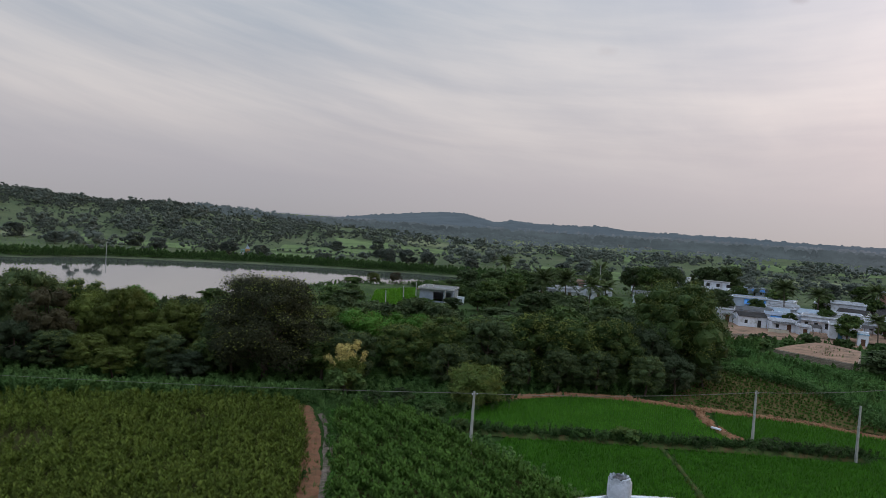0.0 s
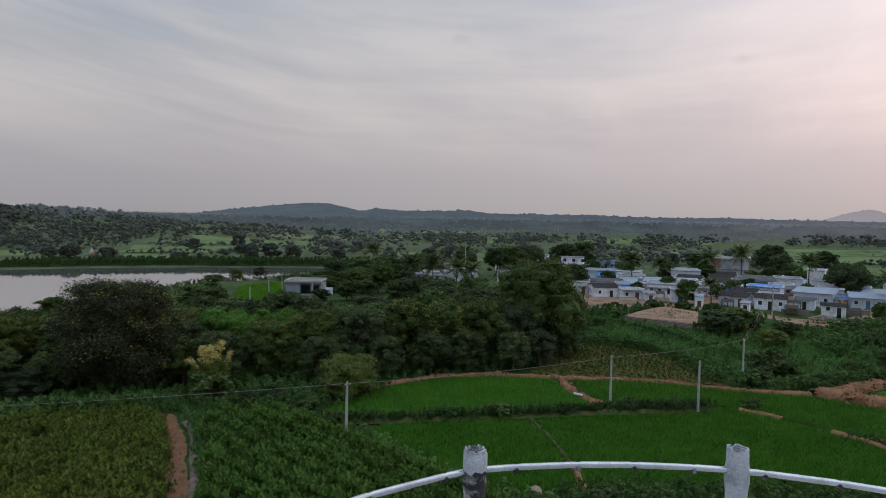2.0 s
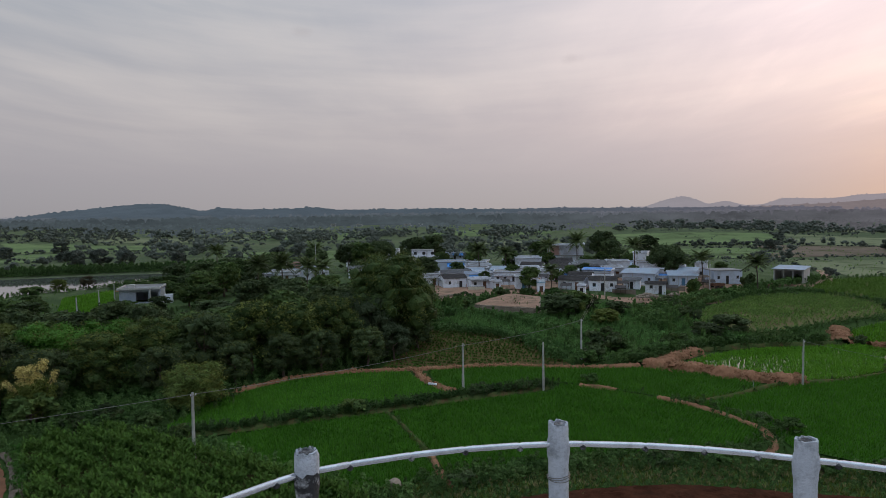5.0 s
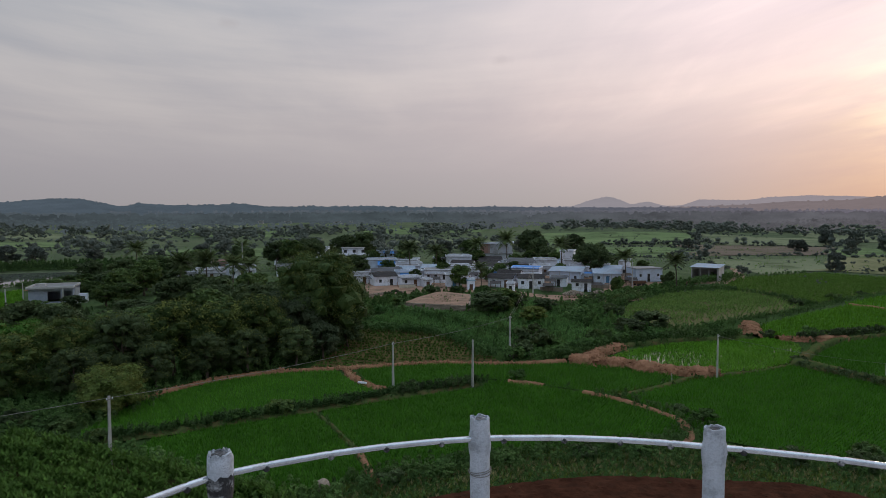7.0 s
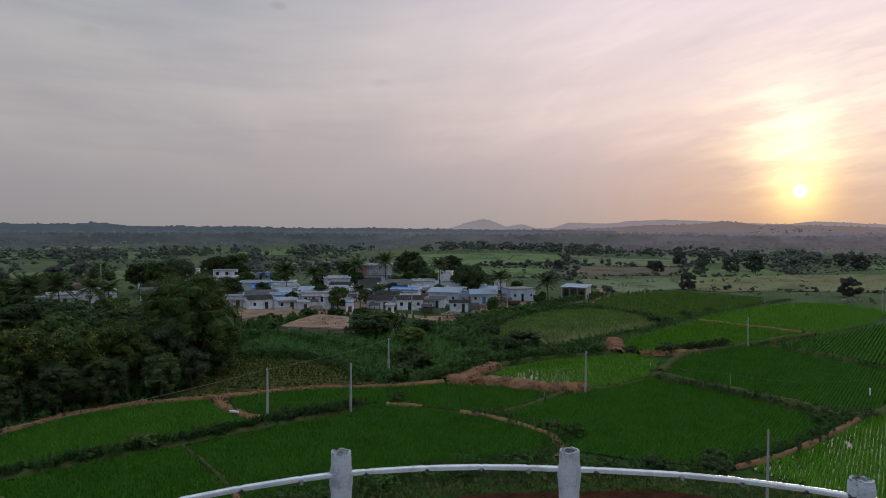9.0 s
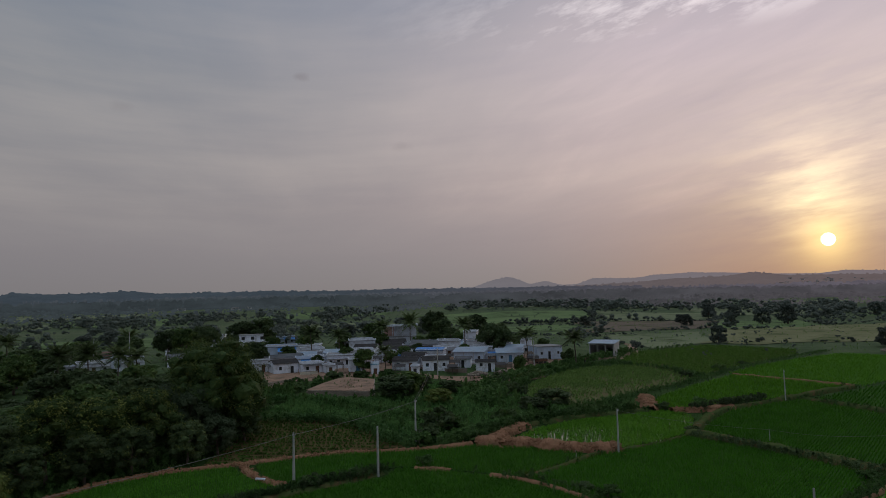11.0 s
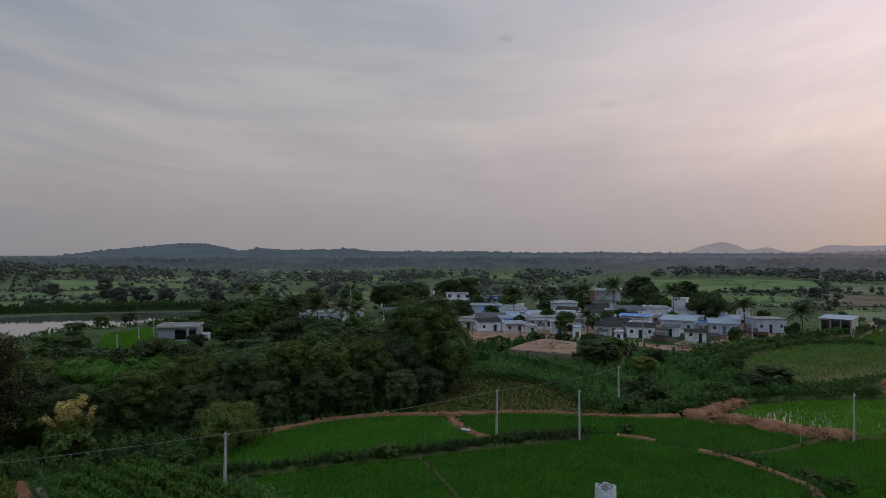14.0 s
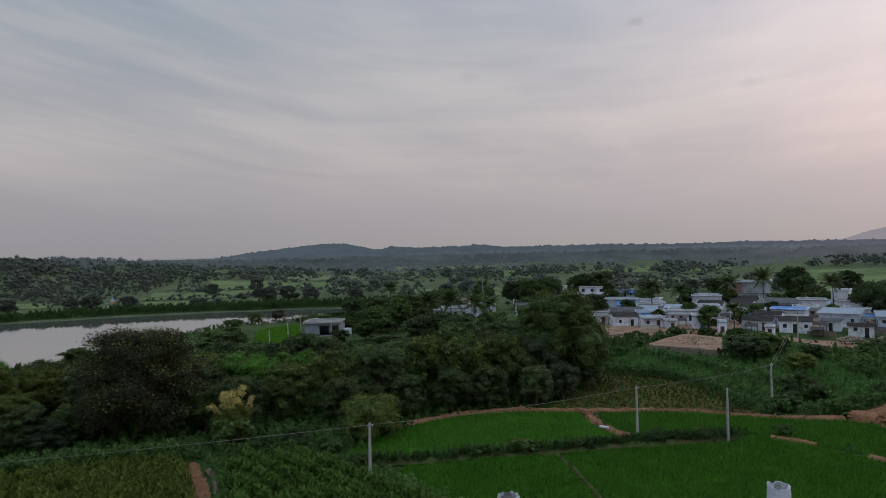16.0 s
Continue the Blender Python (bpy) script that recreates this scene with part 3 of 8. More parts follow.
def height(x, y):
    x, y = np.asarray(x, float), np.asarray(y, float)
    r = np.hypot(x, y)
    az = np.degrees(np.arctan2(x, y))
    z = -0.12 + 0.05 * waves(x, y, 9, 1) * step(20, 60, r)
    z = z + step(240, 420, r) * (0.5 + 0.7 * waves(x, y, 130, 2))
    ridge = np.interp(az, RIDGE_AZ, RIDGE_Z)
    z = z + ridge * step(360, 720, r) * (1 - 0.6 * step(800, 1300, r)) * (1 + 0.06 * waves(x, y, 150, 5))
    # village rise
    e = np.hypot((x - 128) / 82, (y - 196) / 66)
    z = z + 1.25 * (1 - step(0.82, 1.06, e))
    # broad rise of open fields behind the village
    e2 = np.hypot((x - 420) / 190, (y - 430) / 150)
    z = z + 5.0 * (1 - step(0.2, 1.0, e2))
    z = z + step(900, 2600, r) * 6.0 * step(5, 30, az)
    near = r < 420
    if near.any():
        gap = np.where(near, edge_gap(LAKE, x, y), 50)
        wet = inside(LAKE, x, y) & near
        z = np.where(near & wet, -0.35 - 0.9 * step(0, 6, gap), z)
        z = np.where(near & ~wet, z + 0.55 * (1 - step(1, 9, gap)) * step(2, 4, gap) - 0.2 * (1 - step(0, 2.5, gap)), z)
    return z


def build_ground():
    az = np.radians(np.concatenate([np.arange(-180, -40, 5.0), np.arange(-40, 84, 0.4), np.arange(84, 180, 5.0)]))
    r = np.concatenate([[6.0, 16.0], 26 * 1.0245 ** np.arange(0, 217)])
    x, y = r[:, None] * np.sin(az)[None], r[:, None] * np.cos(az)[None]
    z = height(x, y)
    n, m = len(r), len(az)
    v = np.concatenate([np.stack([x, y, z], -1).reshape(-1, 3), [[0, 0, -0.12]]])
    i, j = np.meshgrid(np.arange(n - 1), np.arange(m), indexing="ij")
    k = (j + 1) % m
    f = np.stack([i * m + j, i * m + k, (i + 1) * m + k, (i + 1) * m + j], -1).reshape(-1, 4)
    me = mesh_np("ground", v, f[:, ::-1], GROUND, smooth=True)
    ob = new("ground", me)
    tagged(ob, "rough green grassland rising to low hills", "ground", kind="structure")
    core = [(0, 0, -0.12)] + [(6 * math.sin(a), 6 * math.cos(a), -0.12) for a in az[::3]]
    bm = bmesh.new()
    ring = [bm.verts.new(p) for p in core[1:]]
    bm.faces.new(ring[::-1])
    yard = part("yard", bm, GROUND)
    tagged(yard, "bare grass under the water tank", "ground", kind="structure")


build_ground()
bm = bmesh.new()
bm.faces.new([bm.verts.new((a, b, -0.5)) for a, b in ((-460, 40), (60, 150), (60, 300), (-460, 300))])
lake = part("water", bm, WATER)
tagged(lake, "still grey lake that mirrors the evening sky", "lake", kind="structure")


def ridge_backdrop(label, profile, reach, mat, depth, seed, rough, crowns=2.0, tree=6.0):
    """A far range of hills: a slope that climbs to a crest given as bearing and elevation in degrees."""
    rng = np.random.default_rng(seed)
    pa, pe = zip(*profile)
    az = np.arange(pa[0], pa[-1] + 0.01, 0.05)
    el = np.interp(az, pa, pe)
    el = np.convolve(np.pad(el, 6, mode="edge"), np.ones(13) / 13, "valid")
    top = 22.5 + reach * np.tan(np.radians(el))
    for wl, amp in ((0.5, 0.5), (0.21, 0.4), (0.11, 0.3)):
        top = top + rough * amp * np.interp(az, np.arange(pa[0] - 1, pa[-1] + 1, wl), rng.uniform(0, 1, len(np.arange(pa[0] - 1, pa[-1] + 1, wl))))
    # crowns of trees along the crest
    crest = np.zeros(len(az))
    for c in rng.uniform(pa[0], pa[-1], int((pa[-1] - pa[0]) * crowns)):
        w = math.degrees(rng.uniform(2.0, 5.5) / reach)
        k0, k1 = np.searchsorted(az, (c - w, c + w))
        crest[k0:k1] = np.maximum(crest[k0:k1], rng.uniform(0.35, 1.0) * tree * np.sqrt(np.clip(1 - ((az[k0:k1] - c) / w) ** 2, 0, 1)))
    top = top + crest
    rows = []
    for k in range(7):
        t = k / 6
        rr = reach - depth * (1 - t)
        z = (top + 4) * t ** 1.2 - 4 + (rough * rng.normal(0, 0.4, len(az)) if 0 < k < 6 else 0)
        rows.append(np.stack([rr * np.sin(np.radians(az)), rr * np.cos(np.radians(az)), z], -1))
    n = len(az)
    v = np.concatenate(rows)
    i, j = np.meshgrid(np.arange(6), np.arange(n - 1), indexing="ij")
    f = np.stack([i * n + j, i * n + j + 1, (i + 1) * n + j + 1, (i + 1) * n + j], -1).reshape(-1, 4)
    ob = new("backdrop", mesh_np("backdrop", v, f, mat, smooth=True))
    tagged(ob, label, "hills", kind="structure")


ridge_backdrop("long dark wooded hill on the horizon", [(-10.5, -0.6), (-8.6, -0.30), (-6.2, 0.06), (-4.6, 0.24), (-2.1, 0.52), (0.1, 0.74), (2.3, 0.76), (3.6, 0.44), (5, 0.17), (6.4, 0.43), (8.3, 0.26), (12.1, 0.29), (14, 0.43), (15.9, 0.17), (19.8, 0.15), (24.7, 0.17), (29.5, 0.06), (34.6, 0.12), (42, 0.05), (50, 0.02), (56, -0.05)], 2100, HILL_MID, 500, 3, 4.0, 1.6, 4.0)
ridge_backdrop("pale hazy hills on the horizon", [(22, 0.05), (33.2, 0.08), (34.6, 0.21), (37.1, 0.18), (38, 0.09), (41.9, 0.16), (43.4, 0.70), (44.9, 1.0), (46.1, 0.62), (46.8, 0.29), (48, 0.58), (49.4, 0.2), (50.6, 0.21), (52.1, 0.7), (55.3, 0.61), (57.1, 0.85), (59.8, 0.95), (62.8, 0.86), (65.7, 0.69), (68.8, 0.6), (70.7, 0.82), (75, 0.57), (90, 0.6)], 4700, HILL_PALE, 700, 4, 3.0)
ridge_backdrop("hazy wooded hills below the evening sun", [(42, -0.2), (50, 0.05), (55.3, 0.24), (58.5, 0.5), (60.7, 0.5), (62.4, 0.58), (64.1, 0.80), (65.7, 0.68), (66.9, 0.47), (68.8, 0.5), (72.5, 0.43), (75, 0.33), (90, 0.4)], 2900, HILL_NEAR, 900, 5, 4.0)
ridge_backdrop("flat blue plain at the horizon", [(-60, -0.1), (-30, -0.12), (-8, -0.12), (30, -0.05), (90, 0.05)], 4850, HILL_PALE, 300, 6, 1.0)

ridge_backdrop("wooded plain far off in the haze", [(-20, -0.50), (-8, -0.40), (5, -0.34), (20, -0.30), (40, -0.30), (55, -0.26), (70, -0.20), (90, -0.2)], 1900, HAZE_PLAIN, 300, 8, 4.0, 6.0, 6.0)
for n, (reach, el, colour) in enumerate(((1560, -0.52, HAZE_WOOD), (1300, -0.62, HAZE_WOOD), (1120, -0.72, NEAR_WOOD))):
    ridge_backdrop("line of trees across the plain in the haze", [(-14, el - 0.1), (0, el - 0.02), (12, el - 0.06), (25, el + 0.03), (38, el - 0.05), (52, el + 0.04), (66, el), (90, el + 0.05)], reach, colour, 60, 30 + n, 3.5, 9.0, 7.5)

# ==== water tank under the camera ====
HUB = (1.85, 0.15)


def on_ring(az, r):
    return HUB[0] + r * math.sin(radians(az)), HUB[1] + r * math.cos(radians(az))


def build_tank():
    tank = empty("water_tank", pose(HUB[0], HUB[1], 0), "grey concrete overhead water tank with a domed roof", "water tank")
    sides = 48
    prof = [(0.0, 21.0), (1.0, 20.94), (2.0, 20.75), (3.0, 20.42), (3.8, 20.06), (4.35, 19.82), (4.35, 19.66), (4.15, 19.6), (4.15, 16.2), (3.2, 15.4), (0.0, 15.4)]
    ang = np.arange(sides) / sides * 2 * np.pi
    v = np.concatenate([np.stack([r * np.cos(ang), r * np.sin(ang), np.full(sides, z)], -1) for r, z in prof])
    i, j = np.meshgrid(np.arange(len(prof) - 1), np.arange(sides), indexing="ij")
    k = (j + 1) % sides
    f = np.stack([i * sides + j, (i + 1) * sides + j, (i + 1) * sides + k, i * sides + k], -1).reshape(-1, 4)
    part("tank_shell", mesh_np("tank_shell", v, f, GREY_WALL, smooth=False), None, tank)
    for n in range(6):
        a = n / 6 * 2 * math.pi
        tv, tf = tube_np([(3.0 * math.cos(a), 3.0 * math.sin(a), z) for z in (-0.3, 5, 10, 15.5)], [0.22] * 4, 10)
        part("column", mesh_np("column", tv, tf, GREY_WALL, smooth=True), None, tank)


build_tank()


def rail_post(az, r, mat, tilt, height_m, seed, label):
    """A rough round concrete rail post with a mortar collar where the rail goes through."""
    rng = np.random.default_rng(seed)
    x, y = on_ring(az, r)
    post = empty("rail_post", pose(x, y, 19.86, tilt, 0, -az), label, "rail post", "posts of the tank railing")
    sides, zs = 20, [0.0, 0.3, 0.55, 0.78, 0.86, 0.90, 0.95, 1.0, height_m - 0.03, height_m]
    rad = np.array([0.074, 0.074, 0.074, 0.074, 0.074, 0.074, 0.074, 0.074, 0.074, 0.070])
    ang = np.arange(sides) / sides * 2 * np.pi
    rows = []
    for k, (z, q) in enumerate(zip(zs, rad)):
        rr = q * (1 + rng.normal(0, 0.010, sides))
        zz = z + (rng.normal(0, 0.0035, sides) if k >= len(zs) - 1 else 0)
        rows.append(np.stack([rr * np.cos(ang), rr * np.sin(ang), np.broadcast_to(zz, sides)], -1))
    v = np.concatenate(rows + [[[0, 0, height_m - 0.035]]])
    i, j = np.meshgrid(np.arange(len(zs) - 1), np.arange(sides), indexing="ij")
    k = (j + 1) % sides
    f = np.stack([i * sides + j, i * sides + k, (i + 1) * sides + k, (i + 1) * sides + j], -1).reshape(-1, 4)
    base = (len(zs) - 1) * sides
    cap = np.stack([base + np.arange(0, sides, 2), base + (np.arange(0, sides, 2) + 1) % sides, base + (np.arange(0, sides, 2) + 2) % sides, np.full(sides // 2, len(v) - 1)], -1)
    part("shaft", mesh_np("shaft", v, np.concatenate([f, cap]), mat, smooth=False), None, post)
    # mortar collar, lumpy, thicker where the rail goes in
    zs2 = [0.80, 0.83, 0.87, 0.91, 0.95, 0.985, 1.01]
    swell2 = [0.0, 0.001, 0.003, 0.004, 0.003, 0.002, 0.0]
    rows = []
    for z, q in zip(zs2, swell2):
        rr = 0.0745 + q * (1 + rng.normal(0, 0.45, sides)) + 2.0 * q * np.abs(np.cos(ang)) ** 8
        rows.append(np.stack([rr * np.cos(ang), rr * np.sin(ang), z + rng.normal(0, 0.008, sides)], -1))
    i, j = np.meshgrid(np.arange(len(zs2) - 1), np.arange(sides), indexing="ij")
    k = (j + 1) % sides
    cf = np.stack([i * sides + j, i * sides + k, (i + 1) * sides + k, (i + 1) * sides + j], -1).reshape(-1, 4)
    part("mortar_collar", mesh_np("mortar_collar", np.concatenate(rows), cf, mat, smooth=True), None, post)
    if mat is POST_BLACK:
        zs3 = [0.965, 1.0, height_m - 0.02, height_m + 0.006]
        rows = [np.stack([q * (1 + rng.normal(0, 0.02, sides)) * np.cos(ang), q * (1 + rng.normal(0, 0.02, sides)) * np.sin(ang), z + rng.normal(0, 0.010, sides)], -1) for z, q in zip(zs3, (0.081, 0.083, 0.081, 0.066))]
        i, j = np.meshgrid(np.arange(3), np.arange(sides), indexing="ij")
        k = (j + 1) % sides
        cf = np.stack([i * sides + j, i * sides + k, (i + 1) * sides + k, (i + 1) * sides + j], -1).reshape(-1, 4)
        part("white_cap", mesh_np("white_cap", np.concatenate(rows), cf, POST_WHITE, smooth=True), None, post, "flaking white top of the post")
    # chipped rim round a black disc that paints debris and shade in the hollow
    ups = height_m + np.where(rng.random(sides) < 0.7, rng.uniform(0.005, 0.018, sides), -0.012)
    bm = bmesh.new()
    loops = [[bm.verts.new((q * math.cos(t), q * math.sin(t), height_m - 0.03 if low else u)) for t, u in zip(ang, ups)] for q, low in ((0.072, True), (0.073, False), (0.057, False), (0.056, True))]
    for lower, upper in zip(loops[:-1], loops[1:]):
        for k in range(sides):
            l = (k + 1) % sides
            bm.faces.new([lower[k], lower[l], upper[l], upper[k]])
    part("chipped_rim", bm, POST_WHITE, post, "chipped white mortar rim")
    bm = bmesh.new()
    bm.faces.new([bm.verts.new((q * math.cos(t), q * math.sin(t), height_m + 0.002)) for t, q in zip(ang[::2], rng.uniform(0.030, 0.054, sides // 2))])
    part("hollow", bm, POST_BLACK, post, "flat black disc painted as the dark hollow top")
    if seed % 2 == 0:
        loops = []
        for dz in (0.0, 0.012, 0.02):
            a = np.arange(24) / 24 * 2 * np.pi
            loops.append(tube_np(np.stack([0.083 * np.cos(a), 0.083 * np.sin(a), 0.70 + dz + 0.012 * np.sin(a + dz * 90)], -1), [0.003] * 24, 5, True))
        wv, wf = join_np(loops)
        part("binding_wire", mesh_np("binding_wire", wv, wf, WIRE), None, post, "thin rusty binding wire")
    return post


POSTS = [(-4.1, 3.90, POST_BLACK), (23.0, 3.90, POST_WHITE), (47.8, 3.84, POST_WHITE), (75.7, 4.02, POST_BLACK)]
for n, (a, r, m) in enumerate(POSTS):
    rail_post(a, r, m, (1.0, -0.8, 0.6, 0.0)[n], (1.10, 1.10, 1.09, 1.07)[n], n + 3, ("black and white flaking concrete rail post", "white-painted concrete rail post with binding wire", "white-painted concrete rail post with rounded top", "blackened white concrete rail post")[n])
for n in range(9):
    rail_post(102 + n * 28.2, 4.0 - 0.06 * n, POST_WHITE, 0, 1.09, 20 + 2 * n, "white-painted concrete rail post")


def build_rail():
    """A bent pipe rail, flattened where it was hammered round."""
    rail = empty("railing", pose(HUB[0], HUB[1], 20.812), "white-painted bent pipe rail joining the posts", "railing")
    stops = [p[0] for p in POSTS] + [102 + n * 28.2 for n in range(9)]
    rng = np.random.default_rng(5)
    for n, a0 in enumerate(stops):
        a1 = stops[(n + 1) % len(stops)] + (360 if n == len(stops) - 1 else 0)
        r0 = POSTS[n][1] if n < 4 else 4.0 - 0.06 * (n - 4)
        r1 = POSTS[(n + 1) % 13][1] if (n + 1) % 13 < 4 else 4.0 - 0.06 * (n - 3)
        pts, rad = [], []
        kinks = sorted(rng.uniform(-0.04, 0.04, 4) + np.array([0.14, 0.38, 0.62, 0.86]))
        marks = [0.0] + list(kinks) + [1.0]
        for u, w in zip(marks[:-1], marks[1:]):
            for s, q in ((0.0, 0.8), (0.06, 1.0), (0.5, 1.0), (0.94, 1.0)):
                pts.append(u + (w - u) * s)
                rad.append(q)
        pts.append(1.0)
        rad.append(0.8)
        place = []
        for t in pts:
            k = max(i for i in range(len(marks)) if marks[i] <= t + 1e-6)
            k = min(k, len(marks) - 2)
            w = (t - marks[k]) / (marks[k + 1] - marks[k])
            ends = []
            for q in (marks[k], marks[k + 1]):
                az, rr = radians(a0 + (a1 - a0) * q), r0 + (r1 - r0) * q
                ends.append(np.array((rr * math.sin(az), rr * math.cos(az), 0.0)))
            place.append(ends[0] * (1 - w) + ends[1] * w)
        v, f = tube_np(place, 0.0225 * np.array(rad), 14)
        part("rail", mesh_np("rail", v, f, PIPE, smooth=True), None, rail)
        for q in kinks:
            az, rr = radians(a0 + (a1 - a0) * q), r0 + (r1 - r0) * q
            # raised black cone puts the shade of each pinch into colour
            bm = bmesh.new()
            bmesh.ops.create_cone(bm, segments=8, radius1=0.026, radius2=0.004, depth=0.030, cap_ends=True)
            bmesh.ops.rotate(bm, verts=bm.verts, matrix=Matrix.Rotation(radians(62), 3, "X"))
            bmesh.ops.rotate(bm, verts=bm.verts, matrix=Matrix.Rotation(-az, 3, "Z"))
            bmesh.ops.translate(bm, verts=bm.verts, vec=((rr - 0.017) * math.sin(az), (rr - 0.017) * math.cos(az), -0.012))
            part("dent", bm, POST_BLACK, rail, "black cone painted as a shaded pinch in the pipe")


build_rail()

# ==== fields ====
YOUNG_SOIL = material("weedy_brown_soil", (0.071, 0.061, 0.025), (0.123, 0.090, 0.041), 0.5, 0.95, 0.04, 6.0, stain=((0.055, 0.070, 0.026), 0.5, 0.5), spec=0.0)
OLIVE_SOIL = material("weedy_olive_soil", (0.090, 0.098, 0.042), (0.145, 0.132, 0.064), 0.25, 0.95, 0.04, 6.0, stain=((0.150, 0.105, 0.062), 0.12, 0.6), spec=0.0)
# shade between the crop plants put into this dark soil colour
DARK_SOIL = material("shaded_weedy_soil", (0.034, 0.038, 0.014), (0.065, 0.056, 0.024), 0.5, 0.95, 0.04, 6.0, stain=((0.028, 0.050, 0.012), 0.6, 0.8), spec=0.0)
RUT = material("stony_rut", (0.10, 0.075, 0.06), (0.24, 0.19, 0.16), 2.2, 0.95, 0.06, 5.0, stain=((0.04, 0.06, 0.02), 1.2, 0.8), spec=0.0)
GRASSY = material("grassy_bank_earth", (0.040, 0.065, 0.020), (0.085, 0.105, 0.038), 0.9, 0.95, 0.05, 6.0, stain=((0.16, 0.09, 0.05), 0.7, 0.7), spec=0.0)


def spread(poly, gap, rng, jitter=0.5, angle=0.0):
    """Points on a jittered grid inside a polygon."""
    poly = np.asarray(poly, float)
    c = poly.mean(0)
    reach = np.abs(poly - c).max() * 1.5
    g = np.arange(-reach, reach, gap)
    u, w = np.meshgrid(g, g)
    u, w = u.ravel() + rng.uniform(-jitter, jitter, u.size) * gap, w.ravel() + rng.uniform(-jitter, jitter, w.size) * gap
    ca, sa = math.cos(angle), math.sin(angle)
    x, y = c[0] + u * ca - w * sa, c[1] + u * sa + w * ca
    ok = inside(poly, x, y)
    return np.stack([x[ok], y[ok]], -1)


def plants_np(rng, spots, z, tv, tf, scale, lean=0.0):
    """One small template set out at many spots."""
    n, k = len(spots), len(tv)
    a = rng.uniform(0, 2 * np.pi, n)
    s = scale * rng.uniform(0.7, 1.3, n)
    ca, sa = np.cos(a)[:, None], np.sin(a)[:, None]
    x = (tv[None, :, 0] * ca - tv[None, :, 1] * sa) * s[:, None]
    y = (tv[None, :, 0] * sa + tv[None, :, 1] * ca) * s[:, None]
    zz = tv[None, :, 2] * s[:, None]
    if lean:
        x = x + zz * rng.normal(0, lean, n)[:, None]
        y = y + zz * rng.normal(0, lean, n)[:, None]
    v = np.stack([x + spots[:, :1], y + spots[:, 1:2], zz + np.broadcast_to(z, n)[:, None]], -1).reshape(-1, 3)
    f = (tf[None] + (np.arange(n) * k)[:, None, None]).reshape(-1, tf.shape[1])
    return v, f


def blades_template(rng, count, tall, wide, reach):
    """A tuft of narrow blades, each a quad that tapers."""
    v, f = [], []
    for k in range(count):
        a = rng.uniform(0, 2 * np.pi)
        d = np.array((math.cos(a), math.sin(a), 0))
        s = np.array((-d[1], d[0], 0)) * wide / 2
        h = tall * rng.uniform(0.7, 1.1)
        tip = d * reach * rng.uniform(0.4, 1.2) + (0, 0, h)
        foot = d * 0.03
        v += [foot - s, foot + s, tip + s * 0.3, tip - s * 0.3]
        f.append(range(4 * k, 4 * k + 4))
    return np.array(v), np.array([list(q) for q in f])


def leafy_template(rng, count, tall, wide, leaf):
    """An upright leafy shoot or bushy crop plant."""
    z = tall * (0.15 + 0.85 * rng.random(count) ** 0.8)
    a = rng.uniform(0, 2 * np.pi, count)
    r = wide / 2 * (0.35 + 0.65 * rng.random(count)) * (1.1 - 0.75 * (z / tall))
    c = np.stack([r * np.cos(a), r * np.sin(a), z], -1)
    out = np.stack([np.cos(a), np.sin(a), np.full(count, 0.4)], -1)
    return leaves_np(rng, c, out, leaf, 2.2, 0.5)


def plate(poly, z):
    bm = bmesh.new()
    bm.faces.new([bm.verts.new((px, py, z)) for px, py in poly])
    bmesh.ops.recalc_face_normals(bm, faces=bm.faces)
    if bm.faces[:][0].normal.z < 0:
        bmesh.ops.reverse_faces(bm, faces=bm.faces)
    return bm


def field(poly, leaf, base, label, gap, template, scale=1.0, rows=None, thin=None, z=0.0, lean=0.05, seed=1):
    """A planted field: a sheet of earth and a crop standing on it."""
    rng = np.random.default_rng(seed)
    soil = part("field", plate(poly, z), base)
    tagged(soil, label, "field", kind="structure")
    spots = spread(poly, gap, rng, 0.45 if rows is None else 0.14, rows or rng.uniform(0, 3))
    if thin is not None:
        spots = spots[rng.random(len(spots)) < thin(spots[:, 0], spots[:, 1])]
    v, f = plants_np(rng, spots, z, *template, scale, lean)
    ob = new("crop", mesh_np("crop", v, f, leaf))
    tagged(ob, label, "crop", kind="stuff")


T_RNG = np.random.default_rng(11)
RICE = blades_template(T_RNG, 8, 0.38, 0.058, 0.24)
RICE_MID = blades_template(T_RNG, 6, 0.36, 0.075, 0.26)
RICE_FAR = blades_template(T_RNG, 4, 0.55, 0.16, 0.35)


def shoot_template(rng, stems, each, tall, wide, leaf):
    """A clump of upright shoots with narrow rising leaves."""
    v, f = [], []
    for k in range(stems):
        a = rng.uniform(0, 2 * np.pi)
        foot = np.array((math.cos(a), math.sin(a), 0)) * wide / 2 * rng.random()
        h = tall * rng.uniform(0.65, 1.1)
        for q in range(each):
            z = h * (0.35 + 0.65 * (q + rng.random()) / each)
            b = rng.uniform(0, 2 * np.pi)
            d = np.array((math.cos(b), math.sin(b), 0))
            s = np.array((-d[1], d[0], 0)) * leaf * 0.19
            root = foot + (0, 0, z - leaf * 0.3)
            tip = root + d * leaf * 0.62 + (0, 0, leaf * rng.uniform(0.25, 0.85))
            mid = (root + tip) / 2 + (0, 0, leaf * 0.08)
            v += [root, mid + s, tip, mid - s]
            f.append((len(v) - 4, len(v) - 3, len(v) - 2, len(v) - 1))
    return np.array(v), np.array(f)


